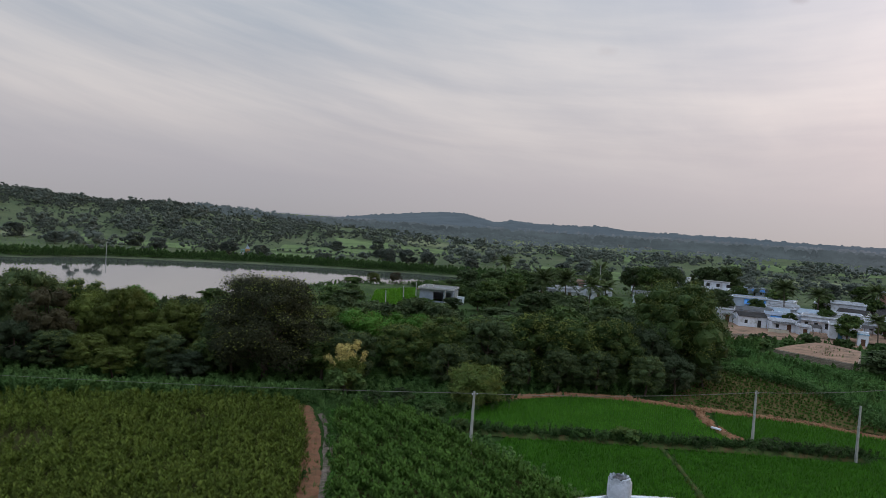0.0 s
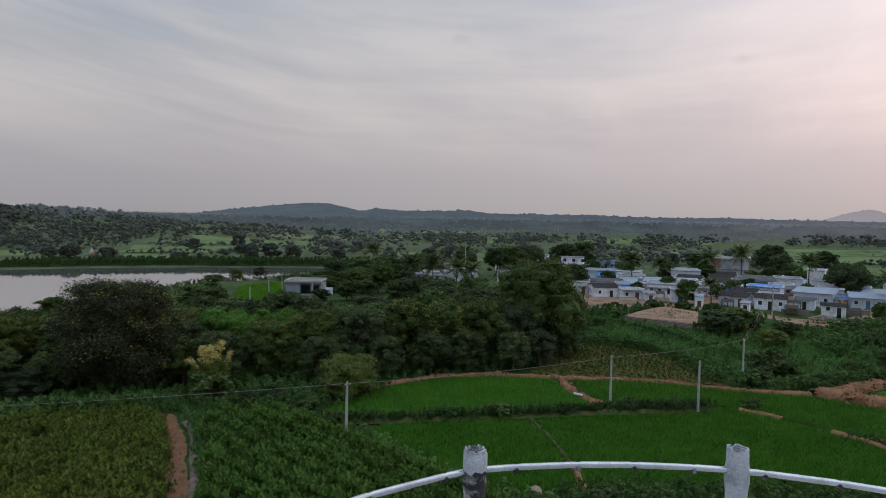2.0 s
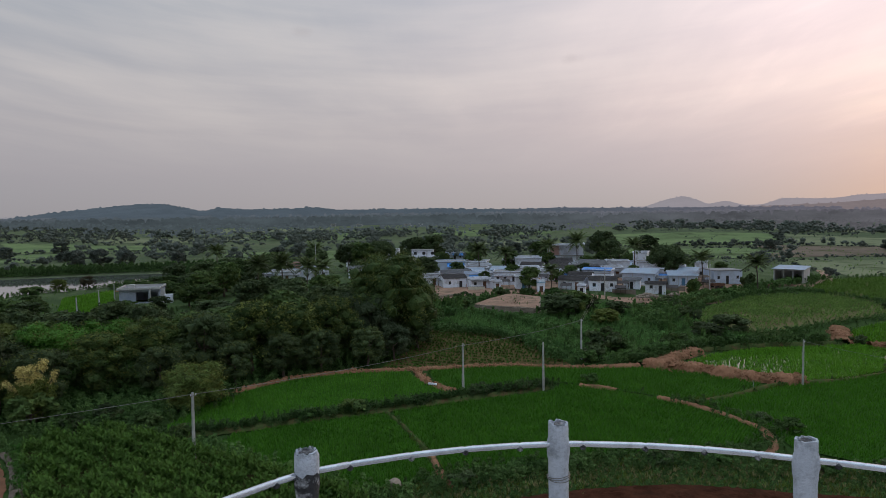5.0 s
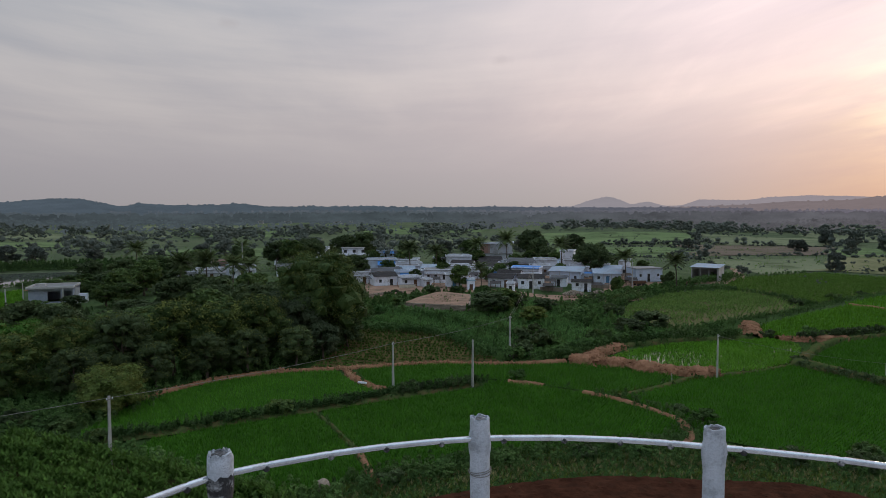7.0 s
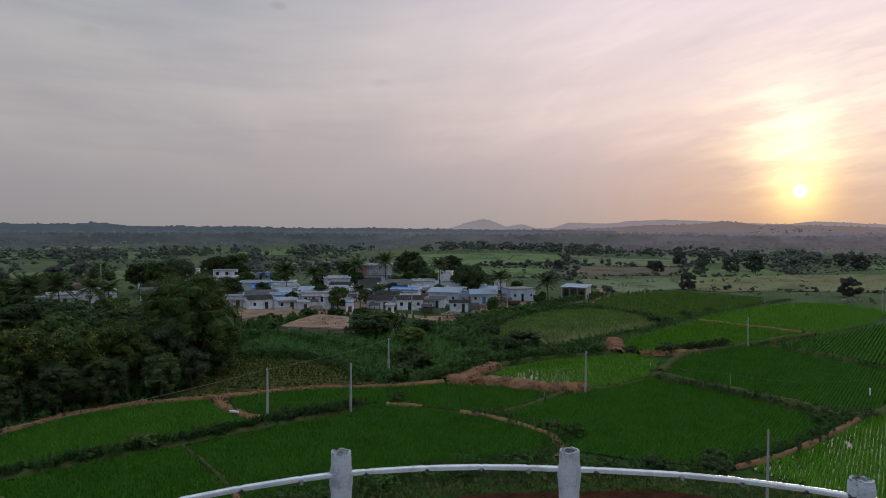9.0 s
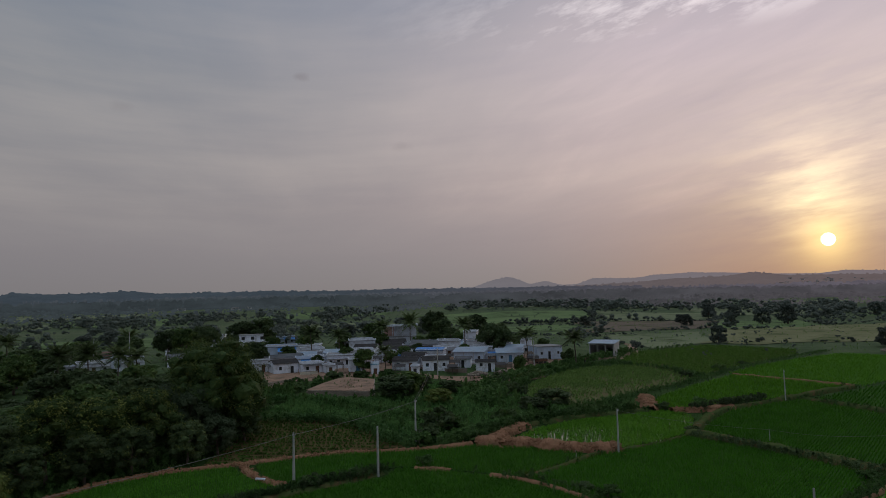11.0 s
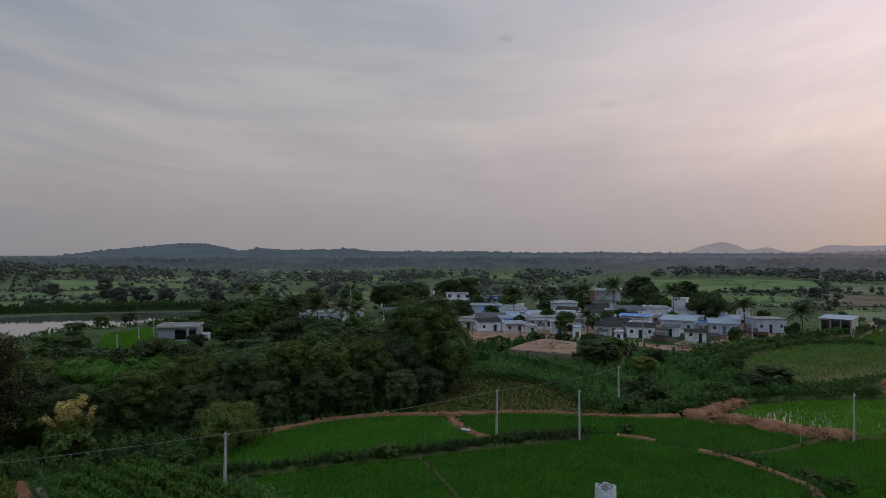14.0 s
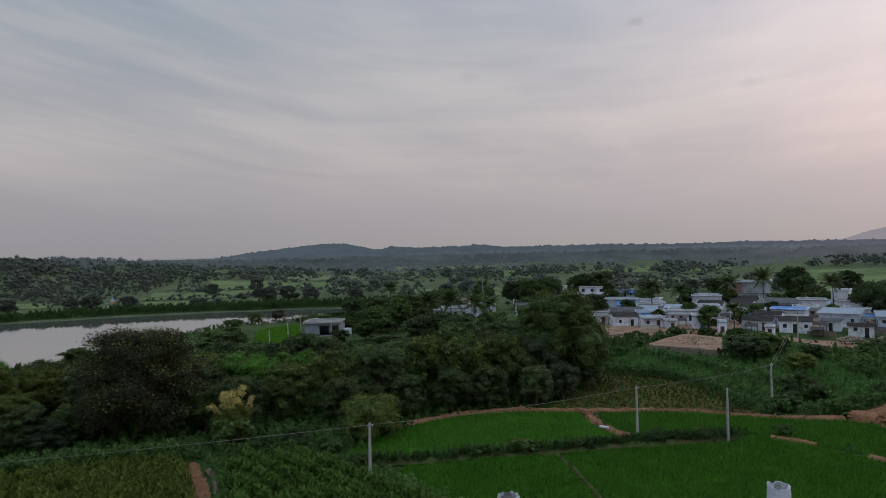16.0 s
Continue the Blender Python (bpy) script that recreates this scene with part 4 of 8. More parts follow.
PEA = shoot_template(T_RNG, 6, 9, 1.35, 0.75, 0.36)
ROW_PLANT = shoot_template(T_RNG, 9, 9, 1.05, 1.15, 0.27)
BUSHY = leafy_template(T_RNG, 36, 0.95, 0.95, 0.145)
BUSHY_FAR = leafy_template(T_RNG, 18, 0.95, 0.95, 0.23)
BUSHY_FINE = leafy_template(T_RNG, 70, 0.95, 1.0, 0.13)
BUSHY_LOW = leafy_template(T_RNG, 14, 0.85, 1.1, 0.24)
YOUNG = leafy_template(T_RNG, 9, 0.42, 0.5, 0.20)
TUFT = blades_template(T_RNG, 7, 0.5, 0.05, 0.3)

P_LOW_WEST = [(9.0, 69.0), (17, 69.3), (25.2, 68.6), (25.0, 63), (24.4, 57), (23.2, 50.0), (14, 50), (11.5, 55.5), (8.0, 61), (6.8, 66)]
P_LOW_EAST = [(26.0, 68.6), (34, 68.8), (41, 68.2), (47, 67.6), (50, 70), (54.5, 63), (57.0, 56.3), (57.6, 50), (57.4, 46.5), (54.5, 43.4), (47, 45.5), (36, 48.2), (24.2, 50.2), (25.3, 57)]
P_HIGH_WEST = [(2.0, 73.0), (6, 80), (10.8, 84.6), (19.7, 88.4), (26.8, 88.3), (34.6, 85.4), (34.2, 78), (35.2, 72.8), (26, 72.0), (16.6, 72.0), (8.7, 72.4)]
P_HIGH_EAST = [(37.4, 84.6), (44, 83.2), (50, 81.0), (55.5, 76.8), (60, 74.5), (66, 72.0), (71, 64.5), (72.6, 58.2), (66.5, 56.9), (58.6, 56.9), (55.8, 62.5), (51, 70.5), (47.5, 71.6), (41, 71.2), (37.2, 73.0), (35.7, 78)]
P_MID = [(73.6, 72.0), (80, 73.8), (89, 73.8), (107.5, 68.0), (107.0, 63.6), (104.5, 60.6), (97.5, 57.0), (95.6, 55.6), (88, 55.2), (80, 55.8), (76, 58.0), (72.8, 65)]
P_DARK = [(59, 55.7), (66, 55.7), (73, 56.5), (80, 55.0), (92.6, 54.2), (90.6, 40), (88.2, 27.4), (74.5, 27.2), (62.4, 29.2), (58, 36), (55.8, 41.2), (58.4, 46)]
P_EAST = [(95.6, 54), (104, 56.4), (112.8, 58.3), (125.6, 56.3), (131.5, 54.4), (127.5, 43.2), (122.3, 30.4), (107.9, 27), (96.0, 25.4), (91.8, 28), (93.0, 41), (94.2, 52.6)]
P_BRIGHT = [(118, 76.4), (138, 80), (160, 82.2), (159.5, 70), (157.5, 56), (140, 58.4), (123, 60.6), (113.5, 62.0), (108.5, 68.2), (111, 73)]
P_BRIGHT_FAR = [(162, 84.5), (182, 86.5), (204, 86), (228, 82.5), (229, 70), (222, 57), (190, 52), (160.5, 53.6), (161.5, 70)]
P_FLOODED = [(64.2, 27.2), (74.5, 25.6), (91.6, 25.4), (110, 22), (118, 8), (92, 2), (60, 9)]
P_FAR_EAST = [(136, 54.5), (158, 52), (190, 50), (200, 38), (150, 24), (127, 30)]


def patchy(level, size, seed):
    return lambda x, y: np.clip(level + 0.35 * waves(x, y, size, seed), 0.30, 1)


field(P_LOW_WEST, PADDY, MUD, "dense green rice paddy in rows", 0.30, RICE, 0.92, rows=0.5, seed=1)
field(P_LOW_EAST, PADDY, MUD, "dense green rice paddy in rows", 0.31, RICE, 0.92, rows=0.55, seed=2)
field(P_HIGH_WEST, PADDY_HIGH, MUD, "green rice paddy with pale heads", 0.34, RICE_MID, 0.95, rows=0.45, seed=3)
field(P_HIGH_EAST, PADDY_HIGH, MUD, "green rice paddy beside the earth bank", 0.35, RICE_MID, 0.95, rows=0.5, seed=4)
field(P_MID, PADDY_BRIGHT, WET, "bright rice paddy with standing water showing through", 0.36, RICE_MID, 1.0, rows=0.3, thin=patchy(0.9, 17, 3), seed=5)
field(P_DARK, PADDY, MUD, "broad dark green rice paddy", 0.36, RICE_MID, 0.95, rows=0.2, seed=6)
field(P_EAST, PADDY, MUD, "dark green rice paddy behind a bund", 0.42, RICE_MID, 1.05, rows=0.2, z=0.5, seed=7)
field(P_BRIGHT, PADDY_BRIGHT, MUD, "bright young rice paddy", 0.5, RICE_FAR, 0.9, rows=0.2, seed=8)
field(P_BRIGHT_FAR, PADDY_BRIGHT, MUD, "bright young rice paddy beyond the bund", 0.62, RICE_FAR, 0.9, rows=0.2, seed=9)
field(P_FLOODED, PADDY_BRIGHT, WET, "thinly planted flooded rice paddy", 0.36, RICE_MID, 1.25, rows=0.25, thin=patchy(0.95, 9, 6), seed=10)
field(P_FAR_EAST, PADDY, MUD, "green rice paddy", 0.65, RICE_FAR, 0.9, rows=0.2, seed=12)

C_WEST = [(-72, 40), (-8.6, 40), (-9.6, 51), (-10.6, 58.5), (-11.6, 64.5), (-13.8, 72), (-15.0, 76), (-20, 77), (-30, 75.2), (-46, 72), (-72, 66)]
C_ROWS = [(-5.6, 40), (-6.4, 51), (-7.8, 61.6), (-9.4, 70), (-9.8, 75), (-2.0, 74.6), (3, 69), (6.6, 61.5), (10.4, 55.4), (15, 48), (17, 40)]
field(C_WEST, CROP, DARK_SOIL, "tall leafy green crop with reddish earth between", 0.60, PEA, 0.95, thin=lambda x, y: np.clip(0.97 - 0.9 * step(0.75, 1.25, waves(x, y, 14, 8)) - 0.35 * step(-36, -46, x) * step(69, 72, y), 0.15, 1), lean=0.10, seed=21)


def row_crop(poly, leaf, base, label, across, along, template, angle, scale, seed, wobble=0.12, thin=None):
    """A crop in clear rows."""
    rng = np.random.default_rng(seed)
    soil = part("field", plate(poly, 0.0), base)
    tagged(soil, label, "field", kind="structure")
    p = np.asarray(poly, float)
    c = p.mean(0)
    reach = np.abs(p - c).max() * 1.5
    u, w = np.meshgrid(np.arange(-reach, reach, along), np.arange(-reach, reach, across))
    u, w = u.ravel() + rng.uniform(-0.5, 0.5, u.size) * along, w.ravel() + rng.normal(0, wobble, w.size)
    x = c[0] + u * math.cos(angle) - w * math.sin(angle)
    y = c[1] + u * math.sin(angle) + w * math.cos(angle)
    ok = inside(p, x, y) & (rng.random(len(x)) < (0.93 if thin is None else thin(x, y)))
    v, f = plants_np(rng, np.stack([x[ok], y[ok]], -1), 0.0, *template, scale, 0.06)
    ob = new("crop", mesh_np("crop", v, f, leaf))
    tagged(ob, label, "crop", kind="stuff")


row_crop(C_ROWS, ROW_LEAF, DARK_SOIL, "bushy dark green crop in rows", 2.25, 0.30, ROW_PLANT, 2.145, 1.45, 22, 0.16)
C_YOUNG = [(31.5, 88.6), (40, 99), (53.5, 117.5), (57, 110), (62.5, 100), (61, 88), (57.5, 79.0), (51, 82.6), (44, 85.0), (37, 86.8)]
row_crop(C_YOUNG, ROW_LEAF, YOUNG_SOIL, "young green crop in straight rows on weedy red earth", 1.75, 0.28, YOUNG, 2.28, 0.80, 23, 0.06)
C_FRONT = [(92, 90), (98, 86.5), (106, 81), (116, 84.5), (129, 84), (148, 84.5), (156, 96), (160, 114), (141, 119), (119, 110), (99, 99)]
row_crop(C_FRONT, FIELD_LEAF, OLIVE_SOIL, "low green crop with olive-brown bare patches below the village", 0.85, 0.42, BUSHY_LOW, 0.5, 0.62, 24, 0.2, thin=lambda x, y: np.clip(1.0 - 0.75 * (1 - step(86, 97, y)) - 0.5 * step(0.3, 1.2, waves(x, y, 16, 4)), 0.12, 1))
C_BACK = [(162, 118), (158, 97), (151, 86), (163, 88), (191, 90.5), (213, 89.5), (231, 97), (229, 128), (190, 132)]
row_crop(C_BACK, CROP_PALE, OLIVE_SOIL, "green crop in rows beside the village", 1.0, 0.5, BUSHY_LOW, 0.3, 0.70, 25, 0.2, thin=lambda x, y: np.clip(0.95 - 0.4 * step(0.4, 1.2, waves(x, y, 22, 7)), 0.2, 1))


def far_field(a, b, c, d, mat, label):
    """A far field laid over the rolling ground."""
    n = 14
    s, t = np.meshgrid(np.linspace(0, 1, n), np.linspace(0, 1, n), indexing="ij")
    a, b, c, d = (np.array(q, float) for q in (a, b, c, d))
    p = (1 - s)[..., None] * ((1 - t)[..., None] * a + t[..., None] * d) + s[..., None] * ((1 - t)[..., None] * b + t[..., None] * c)
    ragged = 0.06 * np.linalg.norm(a - c)
    p = p + ragged * np.stack([waves(p[..., 0], p[..., 1], 34, 5), waves(p[..., 0], p[..., 1], 31, 9)], -1) * 0.6
    z = height(p[..., 0], p[..., 1]) + 0.25
    v = np.concatenate([p, z[..., None]], -1).reshape(-1, 3)
    i, j = np.meshgrid(np.arange(n - 1), np.arange(n - 1), indexing="ij")
    f = np.stack([i * n + j, (i + 1) * n + j, (i + 1) * n + j + 1, i * n + j + 1], -1).reshape(-1, 4)
    tagged(new("field", mesh_np("field", v, f, mat, smooth=True)), label, "field", kind="structure")


# distance haze put into the first three field colours: paler and greyer
FAR_GREEN = material("far_green_field", (0.116, 0.163, 0.075), (0.177, 0.230, 0.107), 0.035, 0.9, 0.0, 18.0, stain=((0.072, 0.088, 0.050), 0.045, 0.95), spec=0.0)
FAR_PALE = material("far_pale_field", (0.147, 0.168, 0.100), (0.207, 0.224, 0.135), 0.02, 0.9, 0.0, 30.0, stain=((0.075, 0.095, 0.048), 0.06, 0.95), spec=0.0)
FAR_BROWN = material("far_fallow_field", (0.142, 0.115, 0.091), (0.194, 0.154, 0.120), 0.02, 0.95, 0.0, 30.0, stain=((0.055, 0.070, 0.026), 0.05, 0.7), spec=0.0)
DRY_FIELD = material("dry_pasture", (0.160, 0.160, 0.084), (0.23, 0.220, 0.125), 0.05, 0.95, 0.0, 20.0, stain=((0.085, 0.100, 0.048), 0.06, 0.9), spec=0.0)
far_field((-84, 322), (-50, 322), (-52, 352), (-92, 352), FAR_GREEN, "bright green field beyond the lake")
far_field((-92, 372), (-38, 362), (-30, 420), (-95, 425), FAR_GREEN, "bright green field among trees")
far_field((-70, 440), (10, 430), (14, 500), (-78, 520), FAR_GREEN, "bright green field among trees")
far_field((40, 330), (95, 318), (110, 370), (48, 390), FAR_GREEN, "green field among trees")
far_field((-40, 560), (80, 540), (95, 640), (-45, 680), FAR_PALE, "pale green field among trees")
far_field((95, 560), (180, 530), (230, 660), (110, 720), FAR_GREEN, "green field among trees")
far_field((-190, 340), (-120, 330), (-128, 362), (-205, 372), FAR_GREEN, "green field at the foot of the hill")
far_field((-280, 300), (-205, 330), (-215, 352), (-300, 330), FAR_PALE, "pale field at the foot of the hill")
far_field((196, 248), (250, 205), (300, 250), (240, 300), FAR_GREEN, "green field behind the village")
far_field((258, 318), (335, 262), (420, 330), (320, 420), FAR_GREEN, "broad green field rising behind the village")
far_field((345, 260), (400, 215), (480, 270), (430, 330), FAR_PALE, "pale green field")
far_field((255, 205), (325, 172), (392, 215), (330, 262), FAR_BROWN, "brown fallow field")
far_field((300, 165), (372, 138), (420, 180), (385, 212), FAR_GREEN, "green strip of field")
far_field((235, 132), (300, 62), (420, 100), (330, 170), DRY_FIELD, "dry olive pasture")
far_field((205, 138), (240, 130), (290, 165), (250, 195), FAR_PALE, "pale grassy plot beside the village")
far_field((430, 240), (520, 180), (640, 240), (560, 330), FAR_PALE, "pale green field")
far_field((420, 90), (520, 60), (600, 120), (480, 160), FAR_GREEN, "green field")
far_field((430, 420), (540, 330), (640, 420), (520, 520), FAR_PALE, "pale green field")
far_field((180, 330), (230, 305), (270, 380), (210, 420), FAR_PALE, "pale green field behind the village")
far_field((240, 520), (330, 470), (400, 600), (300, 680), FAR_GREEN, "green field among trees")
far_field((60, 800), (200, 760), (240, 900), (70, 960), FAR_PALE, "pale green field among trees")
far_field((700, 300), (860, 200), (950, 280), (800, 420), FAR_PALE, "pale green field")

# ploughed ground round the tank, in furrows
v, f = [], []
az = np.radians(np.arange(-8, 100, 0.35))
rr = np.arange(13.5, 49.0, 0.16)
PLOUGH_AZ, PLOUGH_R = [-8, 20, 28, 36, 45, 54, 60, 66, 100], [38, 43, 49.6, 53.0, 56.6, 58.6, 61, 61, 60]
limit = np.interp(np.degrees(az), PLOUGH_AZ, PLOUGH_R)
furrow = 0.05 * np.sin(rr * 2 * np.pi / 0.82)
n, m = len(rr), len(az)
scale = (limit - 13.5) / (49.0 - 13.5)
q = 13.5 + (rr[:, None] - 13.5) * scale[None]
v = np.stack([q * np.sin(az)[None], q * np.cos(az)[None], 0.02 + furrow[:, None] + RNG.normal(0, 0.05, (n, m))], -1).reshape(-1, 3)
i, j = np.meshgrid(np.arange(n - 1), np.arange(m - 1), indexing="ij")
f = np.stack([i * m + j, i * m + j + 1, (i + 1) * m + j + 1, (i + 1) * m + j], -1).reshape(-1, 4)
tagged(new("field", mesh_np("field", v, f[:, ::-1], PLOUGHED)), "dark red ploughed earth in curved furrows", "field", kind="structure")

# ==== banks, paths and field edges ====


def along(points, gap):
    """Even steps along a line, with their headings."""
    p = np.asarray(points, float)
    seg = np.linalg.norm(np.diff(p, axis=0), axis=1)
    s = np.concatenate([[0], np.cumsum(seg)])
    t = np.arange(0, s[-1] + gap * 0.5, gap).clip(0, s[-1])
    out = np.stack([np.interp(t, s, p[:, 0]), np.interp(t, s, p[:, 1])], -1)
    k = max(1, int(1.5 / gap))
    if len(out) > 4 * k:
        pad = np.concatenate([np.repeat(out[:1], k, 0), out, np.repeat(out[-1:], k, 0)])
        out = np.stack([np.convolve(pad[:, a], np.ones(2 * k + 1) / (2 * k + 1), "valid") for a in (0, 1)], -1)
    d = np.gradient(out, axis=0)
    d /= np.linalg.norm(d, axis=1)[:, None] + 1e-9
    return out, d


def bank(name, points, wide, high, mat, label, seed=0, base=0.0, wander=0.12, category="field bank", follow=False):
    """A low earth bank with an uneven top and sides."""
    rng = np.random.default_rng(seed)
    rugged = category == "earth heap"
    p, d = along(points, 0.22 if rugged else 0.45)
    side = np.stack([d[:, 1], -d[:, 0]], -1)
    offs = np.array([-0.62, -0.54, -0.46, -0.37, -0.28, -0.14, 0.0, 0.14, 0.28, 0.37, 0.46, 0.54, 0.62]) * wide
    lift = np.array([-0.08, 0.18, 0.45, 0.70, 0.92, 0.97, 1.0, 0.97, 0.92, 0.70, 0.45, 0.18, -0.08]) * high
    if not rugged:
        offs, lift = offs[::2], lift[::2]
    rows = []
    swell = np.interp(np.arange(len(p)), np.arange(0, len(p) + 6, 6), rng.uniform(0.7, 1.25, len(np.arange(0, len(p) + 6, 6))))
    for o, l in zip(offs, lift):
        w = o * swell + rng.normal(0, wander * wide * 0.35, len(p))
        z = base + l * swell + rng.normal(0, (0.12 if rugged else 0.05) * high + 0.01, len(p)) * (l > 0)
        if follow:
            q = p + side * w[:, None]
            z = z + np.maximum(height(q[:, 0], q[:, 1]), -0.1)
        rows.append(np.concatenate([p + side * w[:, None], z[:, None]], -1))
    n = len(p)
    v = np.concatenate(rows)
    i, j = np.meshgrid(np.arange(len(offs) - 1), np.arange(n - 1), indexing="ij")
    f = np.stack([i * n + j, i * n + j + 1, (i + 1) * n + j + 1, (i + 1) * n + j], -1).reshape(-1, 4)
    ob = new(name, mesh_np(name, v, f[:, ::-1], mat, smooth=True))
    return tagged(ob, label, category, kind="structure")


def verge(points, wide, density, template, leaf, scale, label, seed, z=0.1):
    """Weeds along a line."""
    rng = np.random.default_rng(seed)
    p, d = along(points, 1 / density)
    side = np.stack([d[:, 1], -d[:, 0]], -1)
    p = p + side * rng.normal(0, wide / 2, len(p))[:, None] + rng.normal(0, 0.2, (len(p), 2))
    thick = np.interp(np.arange(len(p)), np.arange(0, len(p) + 20, 20), rng.uniform(0.55, 1.25, len(np.arange(0, len(p) + 20, 20))))
    keep = rng.random(len(p)) < thick
    p = p[keep]
    v, f = plants_np(rng, p, z, *template, scale, 0.12)
    ob = new("weeds", mesh_np("weeds", v, f, leaf))
    tagged(ob, label, "weeds", kind="stuff")


ORANGE_PATH = [(6, 82.5), (10.8, 85.6), (15, 87.6), (19.7, 89.2), (26.8, 89.2), (33, 87.2), (36.5, 85.9), (43.9, 84.1), (50, 81.8), (54, 78.6), (58, 75.8), (66, 73.2)]
SPUR = [(36.2, 86), (35.2, 82), (34.9, 77), (36.2, 72.8)]
HEDGE = [(-1.5, 76), (0.7, 71.5), (8.7, 70.6), (16.6, 70.4), (26.0, 70.2), (34.3, 70.2), (41, 69.8), (48.0, 69.7)]
bank("field_bank", ORANGE_PATH, 1.0, 0.30, EARTH, "bare red earth field bank", 1)
bank("field_bank", SPUR, 1.0, 0.28, EARTH, "bare red earth field bank", 2)
bank("field_bank", HEDGE, 1.7, 0.35, GRASSY, "overgrown bank between rice paddies", 3)
bank("field_bank", [(25.6, 69.5), (25.5, 63), (24.8, 55)], 0.35, 0.14, GRASSY, "narrow muddy bund between paddies", 4)
bank("field_bank", [(24.8, 55), (23.6, 50), (23.4, 46)], 0.5, 0.2, EARTH, "narrow red earth bund between paddies", 4)
bank("field_bank", [(56.5, 60), (58.1, 55), (58.4, 50), (57.9, 46), (54.8, 42.2), (52, 41)], 0.9, 0.22, EARTH, "bare footpath on a field bank", 5)
bank("field_bank", [(58.6, 56.2), (66, 56.2), (73, 57.2), (77, 56.2), (86, 54.5), (93.5, 54.6), (96, 55)], 0.7, 0.30, GRASSY, "grassy bund between paddies", 6)
bank("field_bank", [(92.8, 55), (92.0, 41), (90.0, 27.5), (95, 24.8), (110, 24.6), (128, 29)], 2.0, 0.85, GRASSY, "steep grassy bund between paddies", 7)
bank("field_bank", [(96, 55.4), (106, 59), (115, 60.6), (128, 58.6), (140, 57.2), (158, 54.6)], 1.4, 0.75, GRASSY, "grassy bund between paddies", 8)
bank("field_bank", [(134.5, 56), (131, 44), (126, 30.5), (118, 18)], 1.4, 0.75, GRASSY, "grassy bund between paddies", 9)
bank("field_bank", [(160.6, 83), (160.4, 70), (158.8, 55)], 0.8, 0.40, EARTH, "earth bund between paddies", 10)
bank("field_bank", [(62.6, 28.4), (68, 27.2), (74.5, 26.4), (84, 26.0), (91.2, 26.2)], 0.7, 0.35, EARTH, "pale earth bund between paddies", 11)
bank("field_bank", [(66, 73.6), (72, 77), (77, 77.6), (82, 76.6), (90, 75.4), (97, 73.4), (105, 69.8), (112, 75), (117.5, 78.5)], 1.4, 0.55, GRASSY, "overgrown field bank", 12)
# heap of dug red earth beside the middle paddy
bank("earth_heap", [(66.5, 73.4), (70.5, 68.5), (72.6, 63.0), (75, 58.8), (78.5, 56.6)], 3.0, 0.85, EARTH, "long heap of dug red earth", 13, wander=0.16, category="earth heap")
bank("earth_heap", [(67.5, 71), (73, 74.5), (80.5, 76.6)], 2.4, 0.7, EARTH, "heap of dug red earth", 14, wander=0.16, category="earth heap")
bank("earth_heap", [(104.6, 69.6), (109.5, 72.2), (116, 78)], 2.6, 0.9, EARTH, "heap of dug red earth", 15, wander=0.16, category="earth heap")
bank("earth_heap", [(107, 66.8), (113, 62.4), (118, 60.6)], 2.2, 0.7, EARTH, "heap of dug red earth", 16, wander=0.16, category="earth heap")
bank("earth_heap", [(51.3, 68.6), (53.3, 66.6), (54.6, 64.2)], 1.3, 0.25, EARTH, "small bare earth patch", 17, wander=0.16, category="earth heap")


def clods(points, wide, count, lift, seed):
    """Loose lumps of dug earth along a line."""
    rng = np.random.default_rng(seed)
    p, d = along(points, 0.3)
    side = np.stack([d[:, 1], -d[:, 0]], -1)
    tv = np.array([(1, 0, 0), (-1, 0, 0), (0, 1, 0), (0, -1, 0), (0, 0, 0.8), (0, 0, -0.6)], float)
    tf = np.array([(0, 2, 4), (2, 1, 4), (1, 3, 4), (3, 0, 4), (2, 0, 5), (1, 2, 5), (3, 1, 5), (0, 3, 5)])
    k = rng.integers(0, len(p), count)
    off = rng.normal(0, 0.30, count)
    c = np.concatenate([p[k] + side[k] * (off * wide)[:, None] + rng.normal(0, 0.15, (count, 2)), (lift * np.clip(1 - (np.abs(off) / 0.7) ** 2, 0, 1) + 0.05)[:, None]], -1)
    size = rng.uniform(0.06, 0.24, count) * (1 + (rng.random(count) < 0.08))
    v = (tv[None] * rng.uniform(0.6, 1.3, (count, 6, 3)) * size[:, None, None] + c[:, None]).reshape(-1, 3)
    f = (tf[None] + (np.arange(count) * 6)[:, None, None]).reshape(-1, 3)
    tagged(new("clods", mesh_np("clods", v, f, EARTH)), "loose lumps of dug red earth", "earth", kind="stuff")


clods([(66.5, 73.4), (70.5, 68.5), (72.6, 63.0), (75, 58.8), (78.5, 56.6)], 3.6, 900, 0.75, 201)
clods([(67.5, 71), (73, 74.5), (80.5, 76.6)], 3.0, 500, 0.6, 202)
clods([(104.6, 69.6), (109.5, 72.2), (116, 78)], 3.0, 400, 0.8, 203)
clods([(107, 66.8), (113, 62.4), (118, 60.6)], 2.6, 300, 0.6, 204)
clods(ORANGE_PATH, 1.0, 700, 0.24, 205)
clods(SPUR, 1.1, 200, 0.22, 206)
